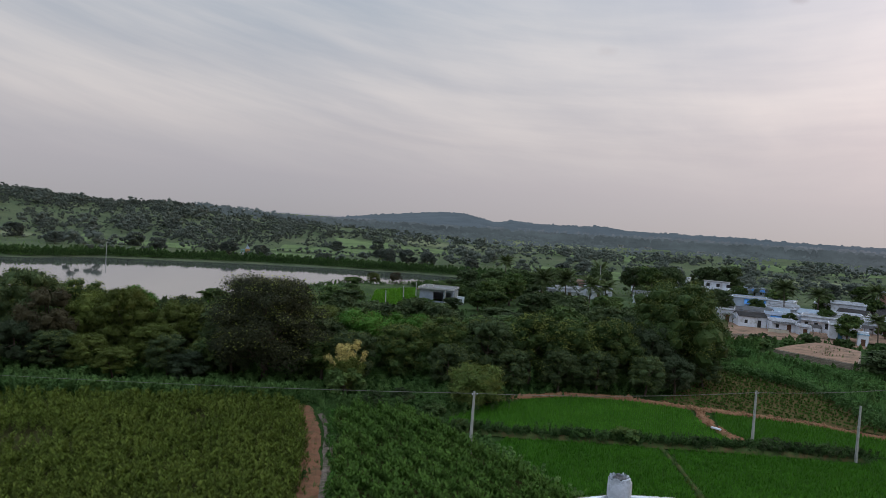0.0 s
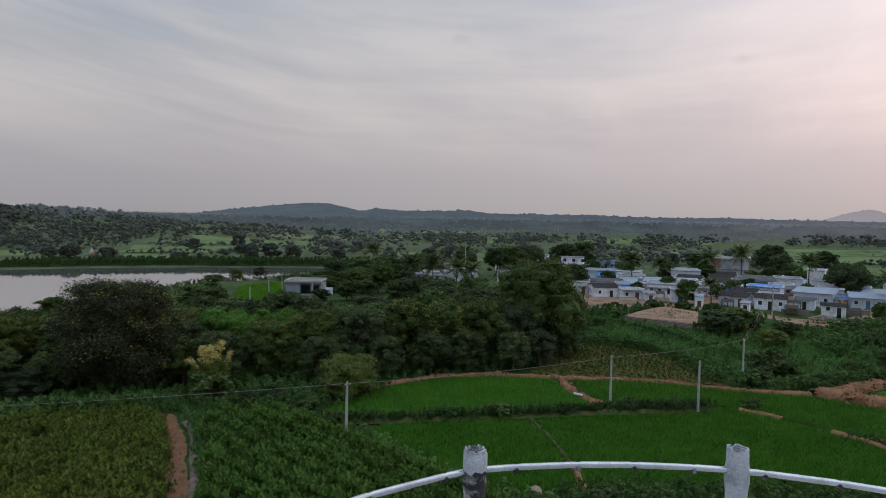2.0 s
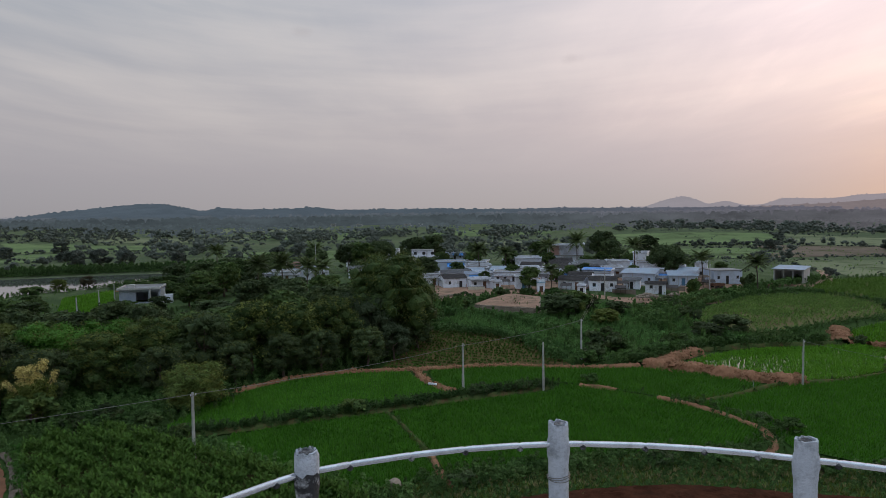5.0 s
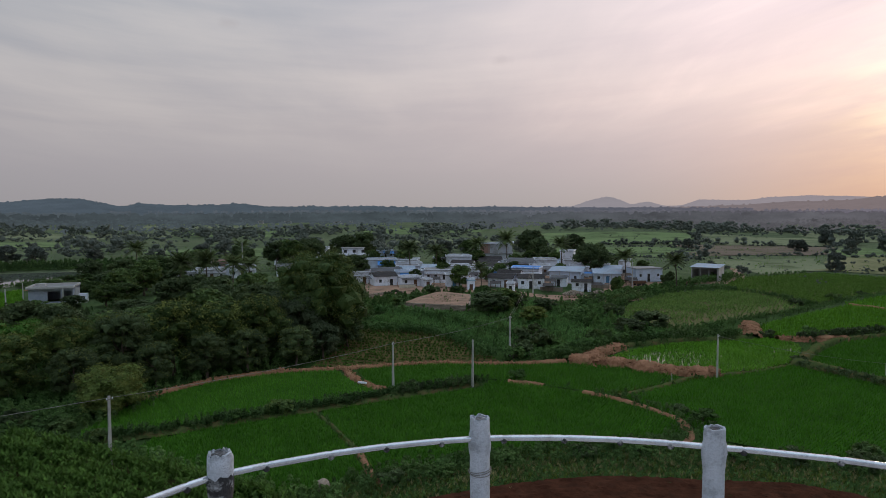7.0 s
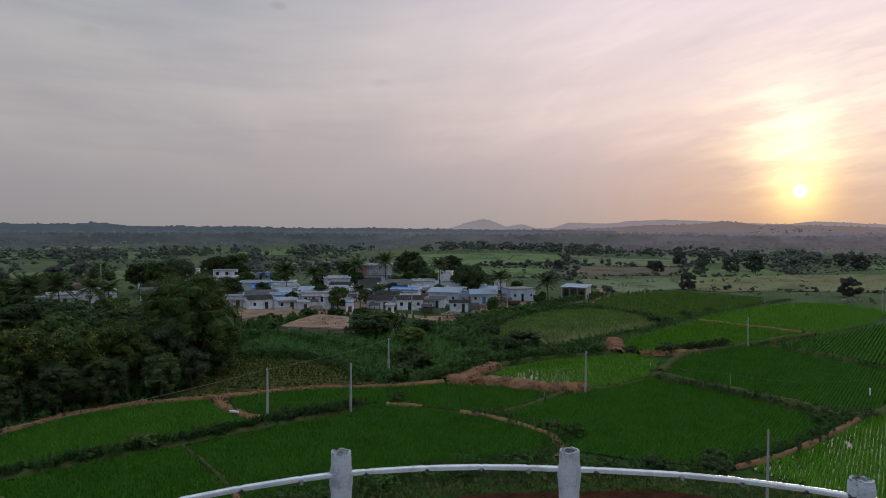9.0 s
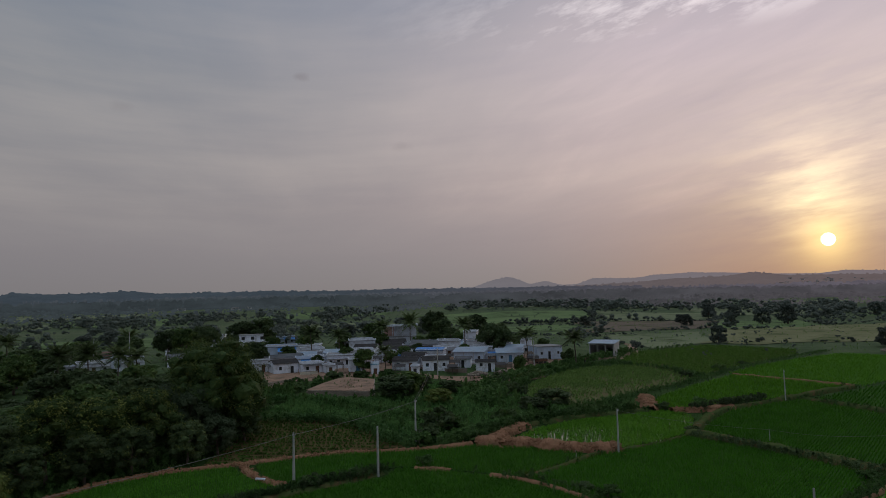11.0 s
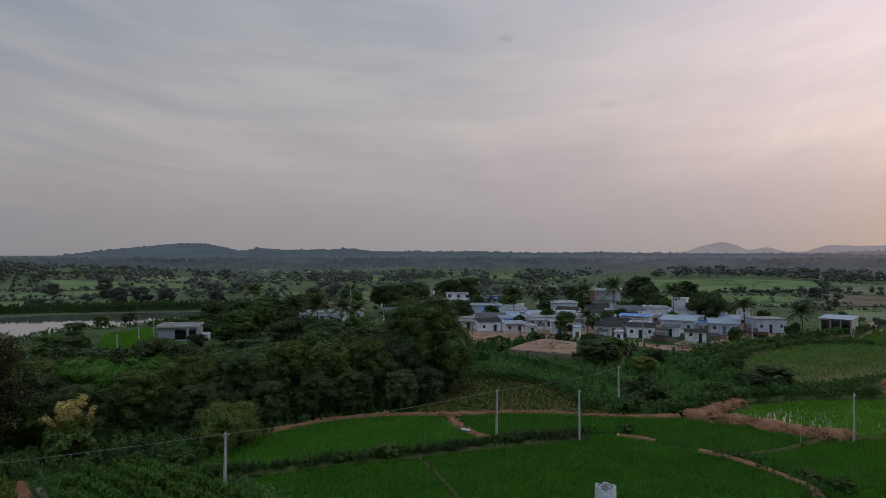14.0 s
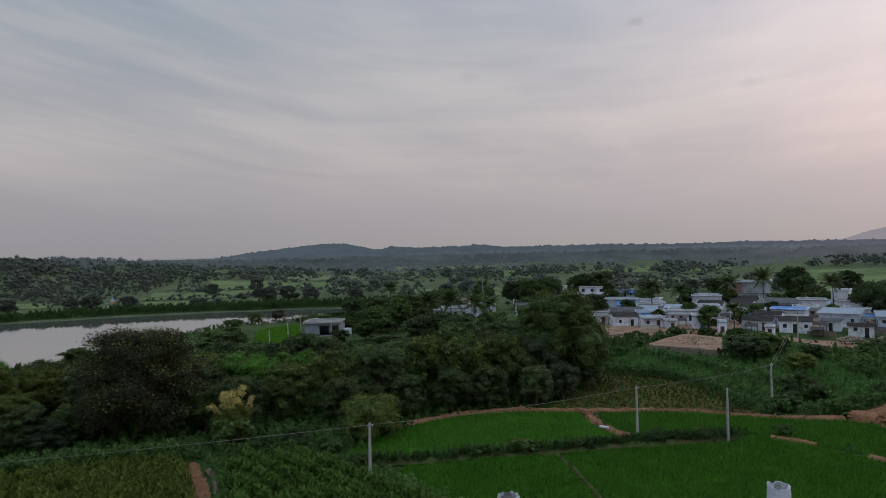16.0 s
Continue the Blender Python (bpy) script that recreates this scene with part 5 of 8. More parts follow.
# footpath through the crops
bank("footpath", [(-7.6, 38), (-8.6, 50), (-9.2, 55), (-10.2, 60), (-10.8, 65), (-12.4, 70), (-13.9, 75), (-14.3, 77)], 1.5, 0.05, PATH_EARTH, "worn red earth footpath between crops", 18, category="footpath")
bank("footpath", [(-6.6, 38), (-7.3, 50), (-7.9, 55), (-8.8, 61.6), (-10.0, 69), (-11.6, 74)], 0.7, 0.10, RUT, "stony weedy rut beside the footpath", 19, category="footpath")
# village lanes and bare yards
bank("village_lane", [(66, 149), (80, 152), (92, 150), (101, 141), (112, 129), (124, 124), (136, 126), (150, 130), (166, 134), (180, 127)], 5.0, 0.12, VILLAGE_EARTH, "bare earth village lane", 20, category="lane", follow=True)
bank("village_lane", [(92, 152), (106, 158), (120, 160), (136, 156), (150, 148)], 6.0, 0.10, VILLAGE_EARTH, "bare earth village lane", 21, category="lane", follow=True)
bank("village_lane", [(176, 128), (196, 136), (215, 150), (240, 172)], 3.0, 0.15, VILLAGE_EARTH, "bare earth village lane", 22, category="lane", follow=True)
bank("village_lane", [(104, 126), (116, 118), (128, 117)], 5.0, 0.7, VILLAGE_EARTH, "bare earth slope below the village", 23, base=0.0, category="lane")

for n, (line, wide, density, temp, leaf, size) in enumerate(([(HEDGE, 1.0, 7, BUSHY, HEDGE_LEAF, 0.80), (HEDGE, 0.9, 5, PEA, HEDGE_LEAF, 0.75), ([(58.6, 56.6), (66, 56.4), (77, 56.4), (86, 54.6), (93.5, 54.6)], 0.6, 5, TUFT, CROP, 0.8), ([(92.8, 55), (92.0, 41), (90.0, 27.5), (95, 24.8)], 1.0, 9, TUFT, WEED, 1.1), ([(92.2, 54), (91.4, 41), (89.6, 28.5), (94, 25)], 0.9, 12, BUSHY, LEAF_DARK, 0.75), ([(96, 55.4), (115, 60.6), (128, 58.6), (158, 54.6)], 0.7, 7, TUFT, WEED, 1.1), ([(134.5, 56), (131, 44), (126, 30.5), (118, 18)], 0.8, 6, BUSHY, WEED, 0.8)] + [([(66, 74.6), (77, 78.6), (90, 76.4), (97, 74.4), (105, 70.8)], 2.2, 9, BUSHY, WEED, 1.2), ([(36, 70.2), (48, 69.6)], 1.0, 6, BUSHY, LEAF_DARK, 0.9), ([(60, 29.5), (68, 28), (76, 27), (91, 26.6)], 0.8, 5, BUSHY, WEED, 0.8), ([(57, 58), (58.6, 54), (58.8, 48), (57.6, 44), (52, 41.5)], 1.6, 5, BUSHY, WEED, 0.7), ([(21, 49.4), (30, 48.2), (38, 46.4), (46, 44), (52, 41)], 1.6, 10, BUSHY, WEED, 0.8)] + [([(21, 47.4), (30, 46.6), (38, 44.8), (46, 41), (52, 37), (57, 32), (61, 28)], 2.4, 9, BUSHY, WEED, 0.75), ([(22, 46), (34, 44.6), (44, 41), (52, 35), (58, 28), (62, 20)], 2.2, 12, TUFT, DRY, 0.7), ([(5.0, 68), (8, 62), (11.5, 56), (15.5, 49), (20, 47)], 1.4, 9, BUSHY, WEED, 0.85), ([(12, 52), (16, 47), (20, 45)], 1.4, 5, TUFT, DRY, 0.9), ([(-70, 70), (-46, 75), (-30, 78.4), (-20, 80.2), (-13, 79.5)], 2.6, 14, BUSHY_FINE, WEED, 1.05)] + [([(-50, 73.5), (-30, 77), (-20, 78.6), (-15, 78)], 1.6, 8, PEA, WEED, 1.15), ([(-14.2, 76), (-13.3, 71), (-11.4, 64), (-10.2, 57), (-9.2, 48)], 0.35, 5, TUFT, CROP, 0.8), ([(-10.6, 74), (-9.2, 66), (-7.4, 55), (-6.6, 46)], 0.3, 4, BUSHY, CROP_DARK, 0.6), ([(-8, 79), (0, 76), (5, 80), (10, 86)], 3.0, 9, BUSHY, WEED, 1.1), ([(110, 64.6), (118, 61.6), (128, 60)], 1.4, 6, BUSHY, LEAF_DARK, 1.3), ([(-13, 78), (-11.4, 75.4), (-9.6, 70), (-8.4, 63)], 0.9, 9, BUSHY, WEED, 0.55)] + [([(-14, 80), (-10, 79), (-6, 78)], 2.4, 14, BUSHY, WEED, 0.75), ([(100, 105), (122, 114), (146, 120), (160, 114)], 1.6, 7, BUSHY, WEED, 1.3), ([(164, 121), (190, 134), (226, 131)], 1.6, 3, BUSHY, WEED, 0.9), ([(142, 121), (161, 117), (157, 97), (150, 85)], 1.6, 6, BUSHY, WEED, 1.1), ([(118, 82), (140, 82.6), (160, 85.5)], 1.0, 4, BUSHY, WEED, 0.55)])):
    verge(line, wide, density, temp, leaf, size, "rough green weeds along a field edge", 40 + n)


def thicket(poly, gap, temp, leaf, size, label, seed, z=0.0):
    rng = np.random.default_rng(seed)
    s = spread(poly, gap, rng, 0.6)
    s = s[rng.random(len(s)) < np.clip(0.75 + 0.5 * waves(s[:, 0], s[:, 1], 11, seed), 0.1, 1)]
    hz = np.maximum(height(s[:, 0], s[:, 1]), 0) + z
    grow = 1 + 0.35 * waves(s[:, 0], s[:, 1], 7, seed + 1)
    v, f = plants_np(rng, s, 0.0, *temp, size, 0.1)
    k = len(temp[0])
    v = v.reshape(len(s), k, 3)
    v[..., 2] = v[..., 2] * grow[:, None] + hz[:, None]
    ob = new("thicket", mesh_np("thicket", v.reshape(-1, 3), f, leaf))
    tagged(ob, label, "weeds", kind="stuff")


for n, (line, wide, density, temp, leaf, size) in enumerate([
    ([(49, 113), (55, 108), (59, 102), (60.5, 96), (59.5, 90), (57.5, 80)], 1.6, 9, BUSHY, CREEPER, 1.25),
    ([(59, 132), (67, 124), (70.5, 111), (70.5, 98), (72, 88)], 2.0, 8, BUSHY, CREEPER, 1.35),
    ([(62, 75.5), (66, 76.5), (72, 78), (80, 79.5), (92, 80)], 1.8, 9, BUSHY, WEED, 1.3),
    ([(106, 80), (118, 82.4), (130, 82.6), (150, 84), (170, 87), (200, 88), (231, 88)], 1.8, 10, BUSHY, WEED, 0.6),
    ([(92, 88), (104, 79.5), (112, 80)], 2.2, 9, BUSHY, WEED, 0.8),
    ([(88, 94), (94, 101), (104, 112), (127, 121.5), (150, 126), (166, 130), (193, 136)], 2.6, 9, BUSHY, WEED, 1.5),
]):
    verge(line, wide, density, temp, leaf, size, "green hedge of weeds and creepers", 150 + n)
BASIN = [(55, 119), (60, 124), (68, 128), (78, 116), (94, 130), (102, 122), (108, 110), (100, 96), (97, 80), (90, 78), (72, 79), (62, 78), (62, 90), (64, 101), (58, 111)]
thicket(BASIN, 0.56, BUSHY_FAR, CREEPER, 0.75, "dense green creepers and weeds below the village", 61)
thicket([(58, 141), (70, 146), (82, 148), (93, 145), (98, 134), (104, 127), (92, 131), (88, 142), (76, 140), (66, 136)], 1.5, BUSHY_FAR, WEED, 1.5, "dark green scrub against the houses", 59)
thicket(BASIN, 3.2, BUSHY_FAR, WEED, 1.7, "dark green scrub below the village", 62)
thicket([(52, 119), (58, 124), (68, 132), (66, 147), (60, 150), (50, 130)], 1.4, BUSHY_FAR, WEED, 1.7, "green scrub beside the trees", 63)
thicket([(-90, 70), (-45, 77), (-20, 82), (-10, 81), (4, 78), (12, 88), (28, 92), (34, 94), (46, 110), (30, 104), (-10, 97), (-60, 97), (-95, 88)], 1.05, BUSHY_FINE, WEED, 1.15, "undergrowth below the trees", 64)
thicket([(-95, 88), (-60, 97), (-10, 97), (30, 104), (46, 110), (44, 140), (-10, 160), (-40, 150), (-110, 120)], 2.5, BUSHY_FAR, LEAF_DARK, 2.0, "undergrowth within the wood", 68)
shore = LAKE[2:14] + [0, 3.0]
verge(shore, 2.0, 7, BUSHY_FAR, WEED, 0.8, "reeds and weeds along the lake shore", 65, z=0.0)
verge(LAKE[2:14] + [0, 8.0], 7.0, 9, BUSHY_FAR, HEDGE_LEAF, 1.5, "green weeds on the lake bank", 66, z=0.3)
verge(LAKE[2:14] + [0, 5.0], 3.0, 5, BUSHY_FAR, HEDGE_LEAF, 1.7, "tall dark green bushes along the far bank of the lake", 69, z=0.2)
verge(LAKE[2:14] + [0, 13.0], 7.0, 3, BUSHY_FAR, HEDGE_LEAF, 2.2, "tall dark green bushes along the far bank of the lake", 70, z=0.3)
verge(LAKE[13:20] + [2, -3.0], 4.0, 7, BUSHY_FAR, WEED, 0.8, "reeds and weeds along the lake shore", 67, z=0.0)
field([(-16, 169), (-4.2, 169), (-4.9, 192), (-5.6, 216), (-17.6, 203)], PADDY_BRIGHT, MUD, "small bright green rice plot by the lake", 0.45, RICE_FAR, 1.0, z=0.15, seed=13)
bank("field_bank", [(-17.8, 203), (-5.4, 216.6), (-2, 217)], 0.8, 0.3, EARTH, "bare earth bund beside the lake plot", 24)
far_field((70, 190), (92, 148), (166, 134), (165, 185), VILLAGE_EARTH, "bare trodden earth between the houses")
far_field((70, 153), (88, 150), (100, 160), (72, 174), VILLAGE_EARTH, "bare trodden earth between the houses")
far_field((122, 122), (150, 127), (172, 130), (140, 140), VILLAGE_EARTH, "bare trodden earth below the houses")


def rough_grass(label, count, near, far, az0, az1, temp, leaf, size, seed):
    """Tufts over the open ground between the fields."""
    rng = np.random.default_rng(seed)
    az, r = np.radians(rng.uniform(az0, az1, count)), np.sqrt(rng.uniform(near ** 2, far ** 2, count))
    x, y = r * np.sin(az), r * np.cos(az)
    ok = ~inside(LAKE, x, y) & (edge_gap(LAKE, x, y) > 3)
    for q in (P_LOW_WEST, P_LOW_EAST, P_HIGH_WEST, P_HIGH_EAST, P_MID, P_DARK, P_EAST, P_BRIGHT, P_BRIGHT_FAR, P_FLOODED, P_FAR_EAST, C_WEST, C_ROWS, C_YOUNG, C_FRONT, C_BACK):
        ok &= ~inside(np.array(q, float), x, y)
    ok &= (np.hypot((x - 128) / 82, (y - 196) / 66) > 0.95) & ((r > np.interp(np.degrees(az), PLOUGH_AZ, PLOUGH_R)) | (az < -0.14))
    x, y = x[ok], y[ok]
    v, f = plants_np(rng, np.stack([x, y], -1), height(x, y), *temp, size, 0.15)
    tagged(new("grass", mesh_np("grass", v, f, leaf)), label, "grass", kind="stuff")


rough_grass("rough green grass between the fields", 17000, 40, 140, -40, 80, TUFT, WEED, 0.8, 96)
rough_grass("rough grass and weeds at the edge of the ploughed field", 11000, 38, 66, -8, 76, TUFT, CROP, 0.75, 95)
rough_grass("dry grass at the edge of the ploughed field", 7000, 38, 64, -8, 76, TUFT, DRY, 0.6, 94)
rough_grass("low green weeds between the fields", 5000, 40, 170, -40, 80, BUSHY_FAR, WEED, 0.7, 97)
rough_grass("tufts of grass over the far fields", 5000, 150, 420, -40, 80, BUSHY_FAR, CROP_PALE, 0.55, 98)
rough_grass("low weeds at the edge of the ploughed field", 3800, 40, 66, 8, 76, BUSHY, WEED, 0.42, 99)

# ==== trees ====


def tree_master(name, seed, tall, wide, lobe_count, leaves, size, leaf, label, trunk=0.35, bare=0.25, flat=0.8, airy=0.45, long=1.7, up=0.25, limbs=7, stems=1, tips=0, core=0.66):
    """A tapered trunk with limbs and a crown of leaf clumps in uneven lobes. It is built once, at the origin."""
    rng = np.random.default_rng(seed)
    thing = empty(name, pose(0, 0, -500), label, "tree")
    lobes = []
    lobe_count = int(lobe_count * 1.9)
    for k in range(lobe_count):
        t = rng.random() ** 0.8
        z = tall * (bare + (0.90 - bare) * t)
        env = math.sqrt(max(0.08, 1 - ((t - 0.42) / 0.68) ** 2))
        a = k * 2.4 + rng.uniform(-0.7, 0.7)
        r = wide / 2 * env * rng.uniform(0.2, 1.0) ** 0.7 * 0.92
        s = wide * rng.uniform(0.07, 0.17) * (0.75 + 0.25 * env)
        lobes.append((r * math.cos(a), r * math.sin(a), z, s, s * flat))
    v, f = lobes_np(rng, lobes, leaves, size, airy, long, up)
    v[:, 2] = np.maximum(v[:, 2], 0.15 * tall * rng.random())
    pieces = []
    for q in range(stems):
        lean = rng.normal(0, 0.06 * tall, 2) if stems == 1 else rng.normal(0, 0.14 * wide, 2)
        foot = np.array((0, 0, -0.3)) if stems == 1 else np.array((*rng.normal(0, 0.15, 2), -0.3))
        crotch = np.array((lean[0] * 0.4, lean[1] * 0.4, tall * (bare + 0.08)))
        top = np.array((lean[0], lean[1], tall * 0.78))
        pts = [foot, foot + (crotch - foot) * 0.5 + rng.normal(0, 0.08, 3), crotch, (crotch + top) / 2 + rng.normal(0, 0.2, 3), top]
        pieces.append(tube_np(pts, np.array([1.25, 1.0, 0.85, 0.5, 0.12]) * trunk / math.sqrt(stems), 8))
    for k in rng.permutation(lobe_count)[:limbs]:
        e = np.array(lobes[k][:3])
        s = crotch + (top - crotch) * rng.uniform(0, 0.4)
        mid = (s + e) / 2 + np.array((0, 0, -0.06 * tall)) + rng.normal(0, 0.15, 3)
        pieces.append(tube_np([s, mid, e], np.array([0.42, 0.28, 0.08]) * trunk, 6))
    tv, tf = join_np(pieces)
    part("trunk", mesh_np("trunk", tv, tf, BARK, smooth=True), None, thing)
    cv, cf = cores_np(rng, [q for q in lobes if q[2] - q[4] > 0.1 * tall], core)
    part("crown", mesh_np("crown", *join_np([(v, tris(f)), (cv, cf)]), leaf), None, thing)
    if tips:
        # sprays of young leaves standing out of the tops of the lobes
        c, o = [], []
        for lx, ly, lz, s, sz in lobes:
            for q in range(3):
                d = rng.normal(0, 1, 3) + (0, 0, 0.9)
                d[2] = abs(d[2])
                d /= np.linalg.norm(d)
                m = np.array((lx, ly, lz)) + d * (s, s, sz) * 0.98
                for _ in range(tips):
                    c.append(m + rng.normal(0, 0.30 * s, 3) * (1, 1, 0.6))
                    o.append(d + (0, 0, 0.5))
        tv, tf = leaves_np(rng, np.array(c), np.array(o), size * 0.95, long, 0.5)
        part("young_leaves", mesh_np("young_leaves", tv, tf, YOUNG_LEAF), None, thing, "yellowish young leaves at the tips")
    thing["tall"], thing["wide"] = tall, wide
    return thing


def palm_master(seed, tall, label, fronds=28):
    rng = np.random.default_rng(seed)
    thing = empty("coconut_palm", pose(0, 0, -500), label, "palm")
    lean = rng.normal(0, 0.05 * tall, 2)
    pts = [(lean[0] * t * t, lean[1] * t * t, -0.3 + (tall + 0.3) * t) for t in np.linspace(0, 1, 7)]
    tv, tf = tube_np(pts, np.linspace(0.20, 0.11, 7), 8)
    part("trunk", mesh_np("trunk", tv, tf, BARK, smooth=True), None, thing)
    top = np.array(pts[-1])
    verts, faces = [], []
    for k in range(fronds):
        a = k * 2.4 + rng.uniform(-0.2, 0.2)
        tilt = 1.40 - 1.95 * (k + rng.random()) / fronds
        long = rng.uniform(3.4, 4.3)
        d = np.array((math.cos(a), math.sin(a), 0.0))
        s = np.array((-d[1], d[0], 0.0))
        rib = [top + d * long * u * math.cos(tilt * (1 - 0.35 * u)) + (0, 0, long * (u * math.sin(tilt) - 0.30 * u * u)) for u in np.linspace(0, 1, 9)]
        for u in range(8):
            w = 0.85 * math.sin(math.pi * (0.14 + 0.80 * (u + 0.5) / 8))
            for side in (-1, 1):
                for q in (0.0, 0.5):
                    p0 = rib[u] * (1 - q) + rib[u + 1] * q
                    p1 = rib[u] * (0.55 - q) + rib[u + 1] * (0.45 + q)
                    tip = p0 + side * s * w + d * 0.25 - np.array((0, 0, 0.35 * w + rng.uniform(0, 0.12)))
                    n = len(verts)
                    verts += [p0, p1, tip + (p1 - p0) * 0.5, tip]
                    faces.append((n, n + 1, n + 2, n + 3))
    part("crown", mesh_np("crown", np.array(verts), np.array(faces), PALM_LEAF), None, thing)
    thing["tall"], thing["wide"] = tall, 7.4
    return thing


def flowering_master():
    """A slender uneven tree, green below and pale yellow with flower heads above."""
    rng = np.random.default_rng(160)
    thing = empty("tree", pose(0, 0, -500), "slender tree with pale yellow flower heads over green leaves", "tree")
    tall, wide = 6.5, 4.6
    pieces, lobes, heads = [], [], []
    for k in range(9):
        a = k * 2.4
        reach = wide * 0.5 * rng.uniform(0.25, 0.95)
        top = np.array((reach * math.cos(a), reach * math.sin(a), tall * (1.0 - 0.38 * (reach / (wide * 0.5)) ** 1.3) * rng.uniform(0.88, 1.0)))
        foot = np.array((*rng.normal(0, 0.1, 2), -0.3))
        mid = foot + (top - foot) * 0.5 + (0, 0, 0.25)
        pieces.append(tube_np([foot, mid, top], [0.10, 0.06, 0.02], 6))
        for u in (0.25, 0.4, 0.55, 0.7):
            c = foot + (top - foot) * u
            lobes.append((c[0] * 1.15, c[1] * 1.15, c[2], 0.55 + 0.25 * rng.random(), 0.55))
        for u in (0.78, 0.9, 1.0):
            c = foot + (top - foot) * u + rng.normal(0, 0.12, 3)
            heads.append((*c, 0.30 + 0.22 * rng.random(), 0.42))
    tv, tf = join_np(pieces)
    part("trunk", mesh_np("trunk", tv, tf, BARK, smooth=True), None, thing)
    part("crown", mesh_np("crown", *lobes_np(rng, lobes, 8000, 0.14, 0.6, 1.8, 0.2), LEAF_OLIVE), None, thing)
    part("blossom", mesh_np("blossom", *lobes_np(rng, heads, 3000, 0.125, 0.7, 1.3, 0.6), FLOWER), None, thing, "pale yellow flower heads")
    thing["tall"], thing["wide"] = tall, wide
    return thing


BIG_DARK = tree_master("tree", 101, 15.0, 16.5, 80, 60000, 0.175, LEAF_DUSK, "large dark brownish-green spreading tree with pale branches", 0.5, 0.14, 0.75, 0.7, limbs=22, tips=12, core=0.25)
BIG_GREEN = tree_master("tree", 105, 13.0, 13.5, 90, 32000, 0.16, LEAF_MID, "tall green broad-crowned tree at the end of the grove", 0.45, 0.14, 0.75, 0.6, limbs=16, tips=16)
GROVE = "dark green leafy tree in the dense grove"
NEEM = [tree_master("tree", 110 + k, 9.5, 8.2, 54, 14000, 0.155, LEAF_DARK if k % 2 else LEAF_MID, GROVE, 0.26, 0.2, 0.75, 0.6, tips=4 if k % 2 else 14) for k in range(4)]
NEEM_BACK = [tree_master("tree", 114 + k, 9.5, 8.2, 28, 3600, 0.40, LEAF_DARK if k % 2 else LEAF_MID, GROVE, 0.26, 0.2, 0.8, 0.5) for k in range(4)]
GREY_TREE = [tree_master("tree", 120 + k, 9.0, 8.0, 44, 14000, 0.145, LEAF_GREY, "grey-green leafy tree in the dense grove", 0.24, 0.18, 0.9, 0.55) for k in range(2)]
FRESH_TREE = [tree_master("tree", 130 + k, 8.0, 9.0, 44, 15000, 0.155, LEAF_FRESH, "bright green broad-crowned tree in the grove", 0.26, 0.2, 0.6, 0.5, tips=8) for k in range(2)]
FEATHER = [tree_master("tree", 140 + k, 9.0, 8.5, 44, 13000, 0.13, LEAF_OLIVE, "light green feathery acacia in the grove", 0.22, 0.2, 0.75, 0.7, 2.4, 0.1) for k in range(2)]
BROWN_TREE = [tree_master("tree", 150, 8.0, 7.0, 30, 9000, 0.16, LEAF_BROWN, "brownish half-bare tree in the grove", 0.22, 0.25, 0.8, 0.8)]
FLOWERING = flowering_master()
ROUND_BUSH = tree_master("tree", 170, 5.2, 7.6, 70, 24000, 0.125, BUSH_LEAF, "low round light green feathery tree", 0.16, 0.10, 0.7, 0.5, 3.2, 0.9, stems=4, tips=26)
SHRUB = [tree_master("shrub", 180 + k, 2.6, 3.6, 14, 1500, 0.26, (LEAF_DARK, LEAF_MID, WEED)[k], "low dense green shrub", 0.07, 0.08, 0.8, 0.5, stems=3) for k in range(3)]
DOME_TREE = tree_master("tree", 190, 9.0, 11.5, 36, 9000, 0.34, LEAF_DARK, "dark round-crowned village tree", 0.4, 0.28, 0.7, 0.4, limbs=9)
FIELD_TREE = [tree_master("tree", 200 + k, 7.5, 8.5, 26, 3600, 0.40, HAZED_LEAF, "dark green tree standing among fields", 0.25, 0.06, 0.8, 0.5) for k in range(3)]
PALMS = [palm_master(210 + k, (7.5, 9.0)[k], "coconut palm among the houses") for k in range(2)]


def plant(kind, x, y, tall, wide=None, label="", group="", turn=None):
    """Sets a tree of a kind at a place, with its height and crown width."""
    wide = wide or kind["wide"] * tall / kind["tall"]
    sz, sx = tall / kind["tall"], wide / kind["wide"]
    z = float(height(x, y))
    a = turn if turn is not None else RNG.uniform(0, 360)
    m = pose(x, y, max(z, -0.2), 0, 0, a) @ Matrix.Diagonal((sx, sx, sz, 1))
    ob = copy_thing(kind, m)
    for child in ob.children:
        child.name = child.name.split(".")[0]
    return tagged(ob, label, "", group)


def drop(kind):
    for o in (*kind.children_recursive, kind):
        bpy.data.objects.remove(o)


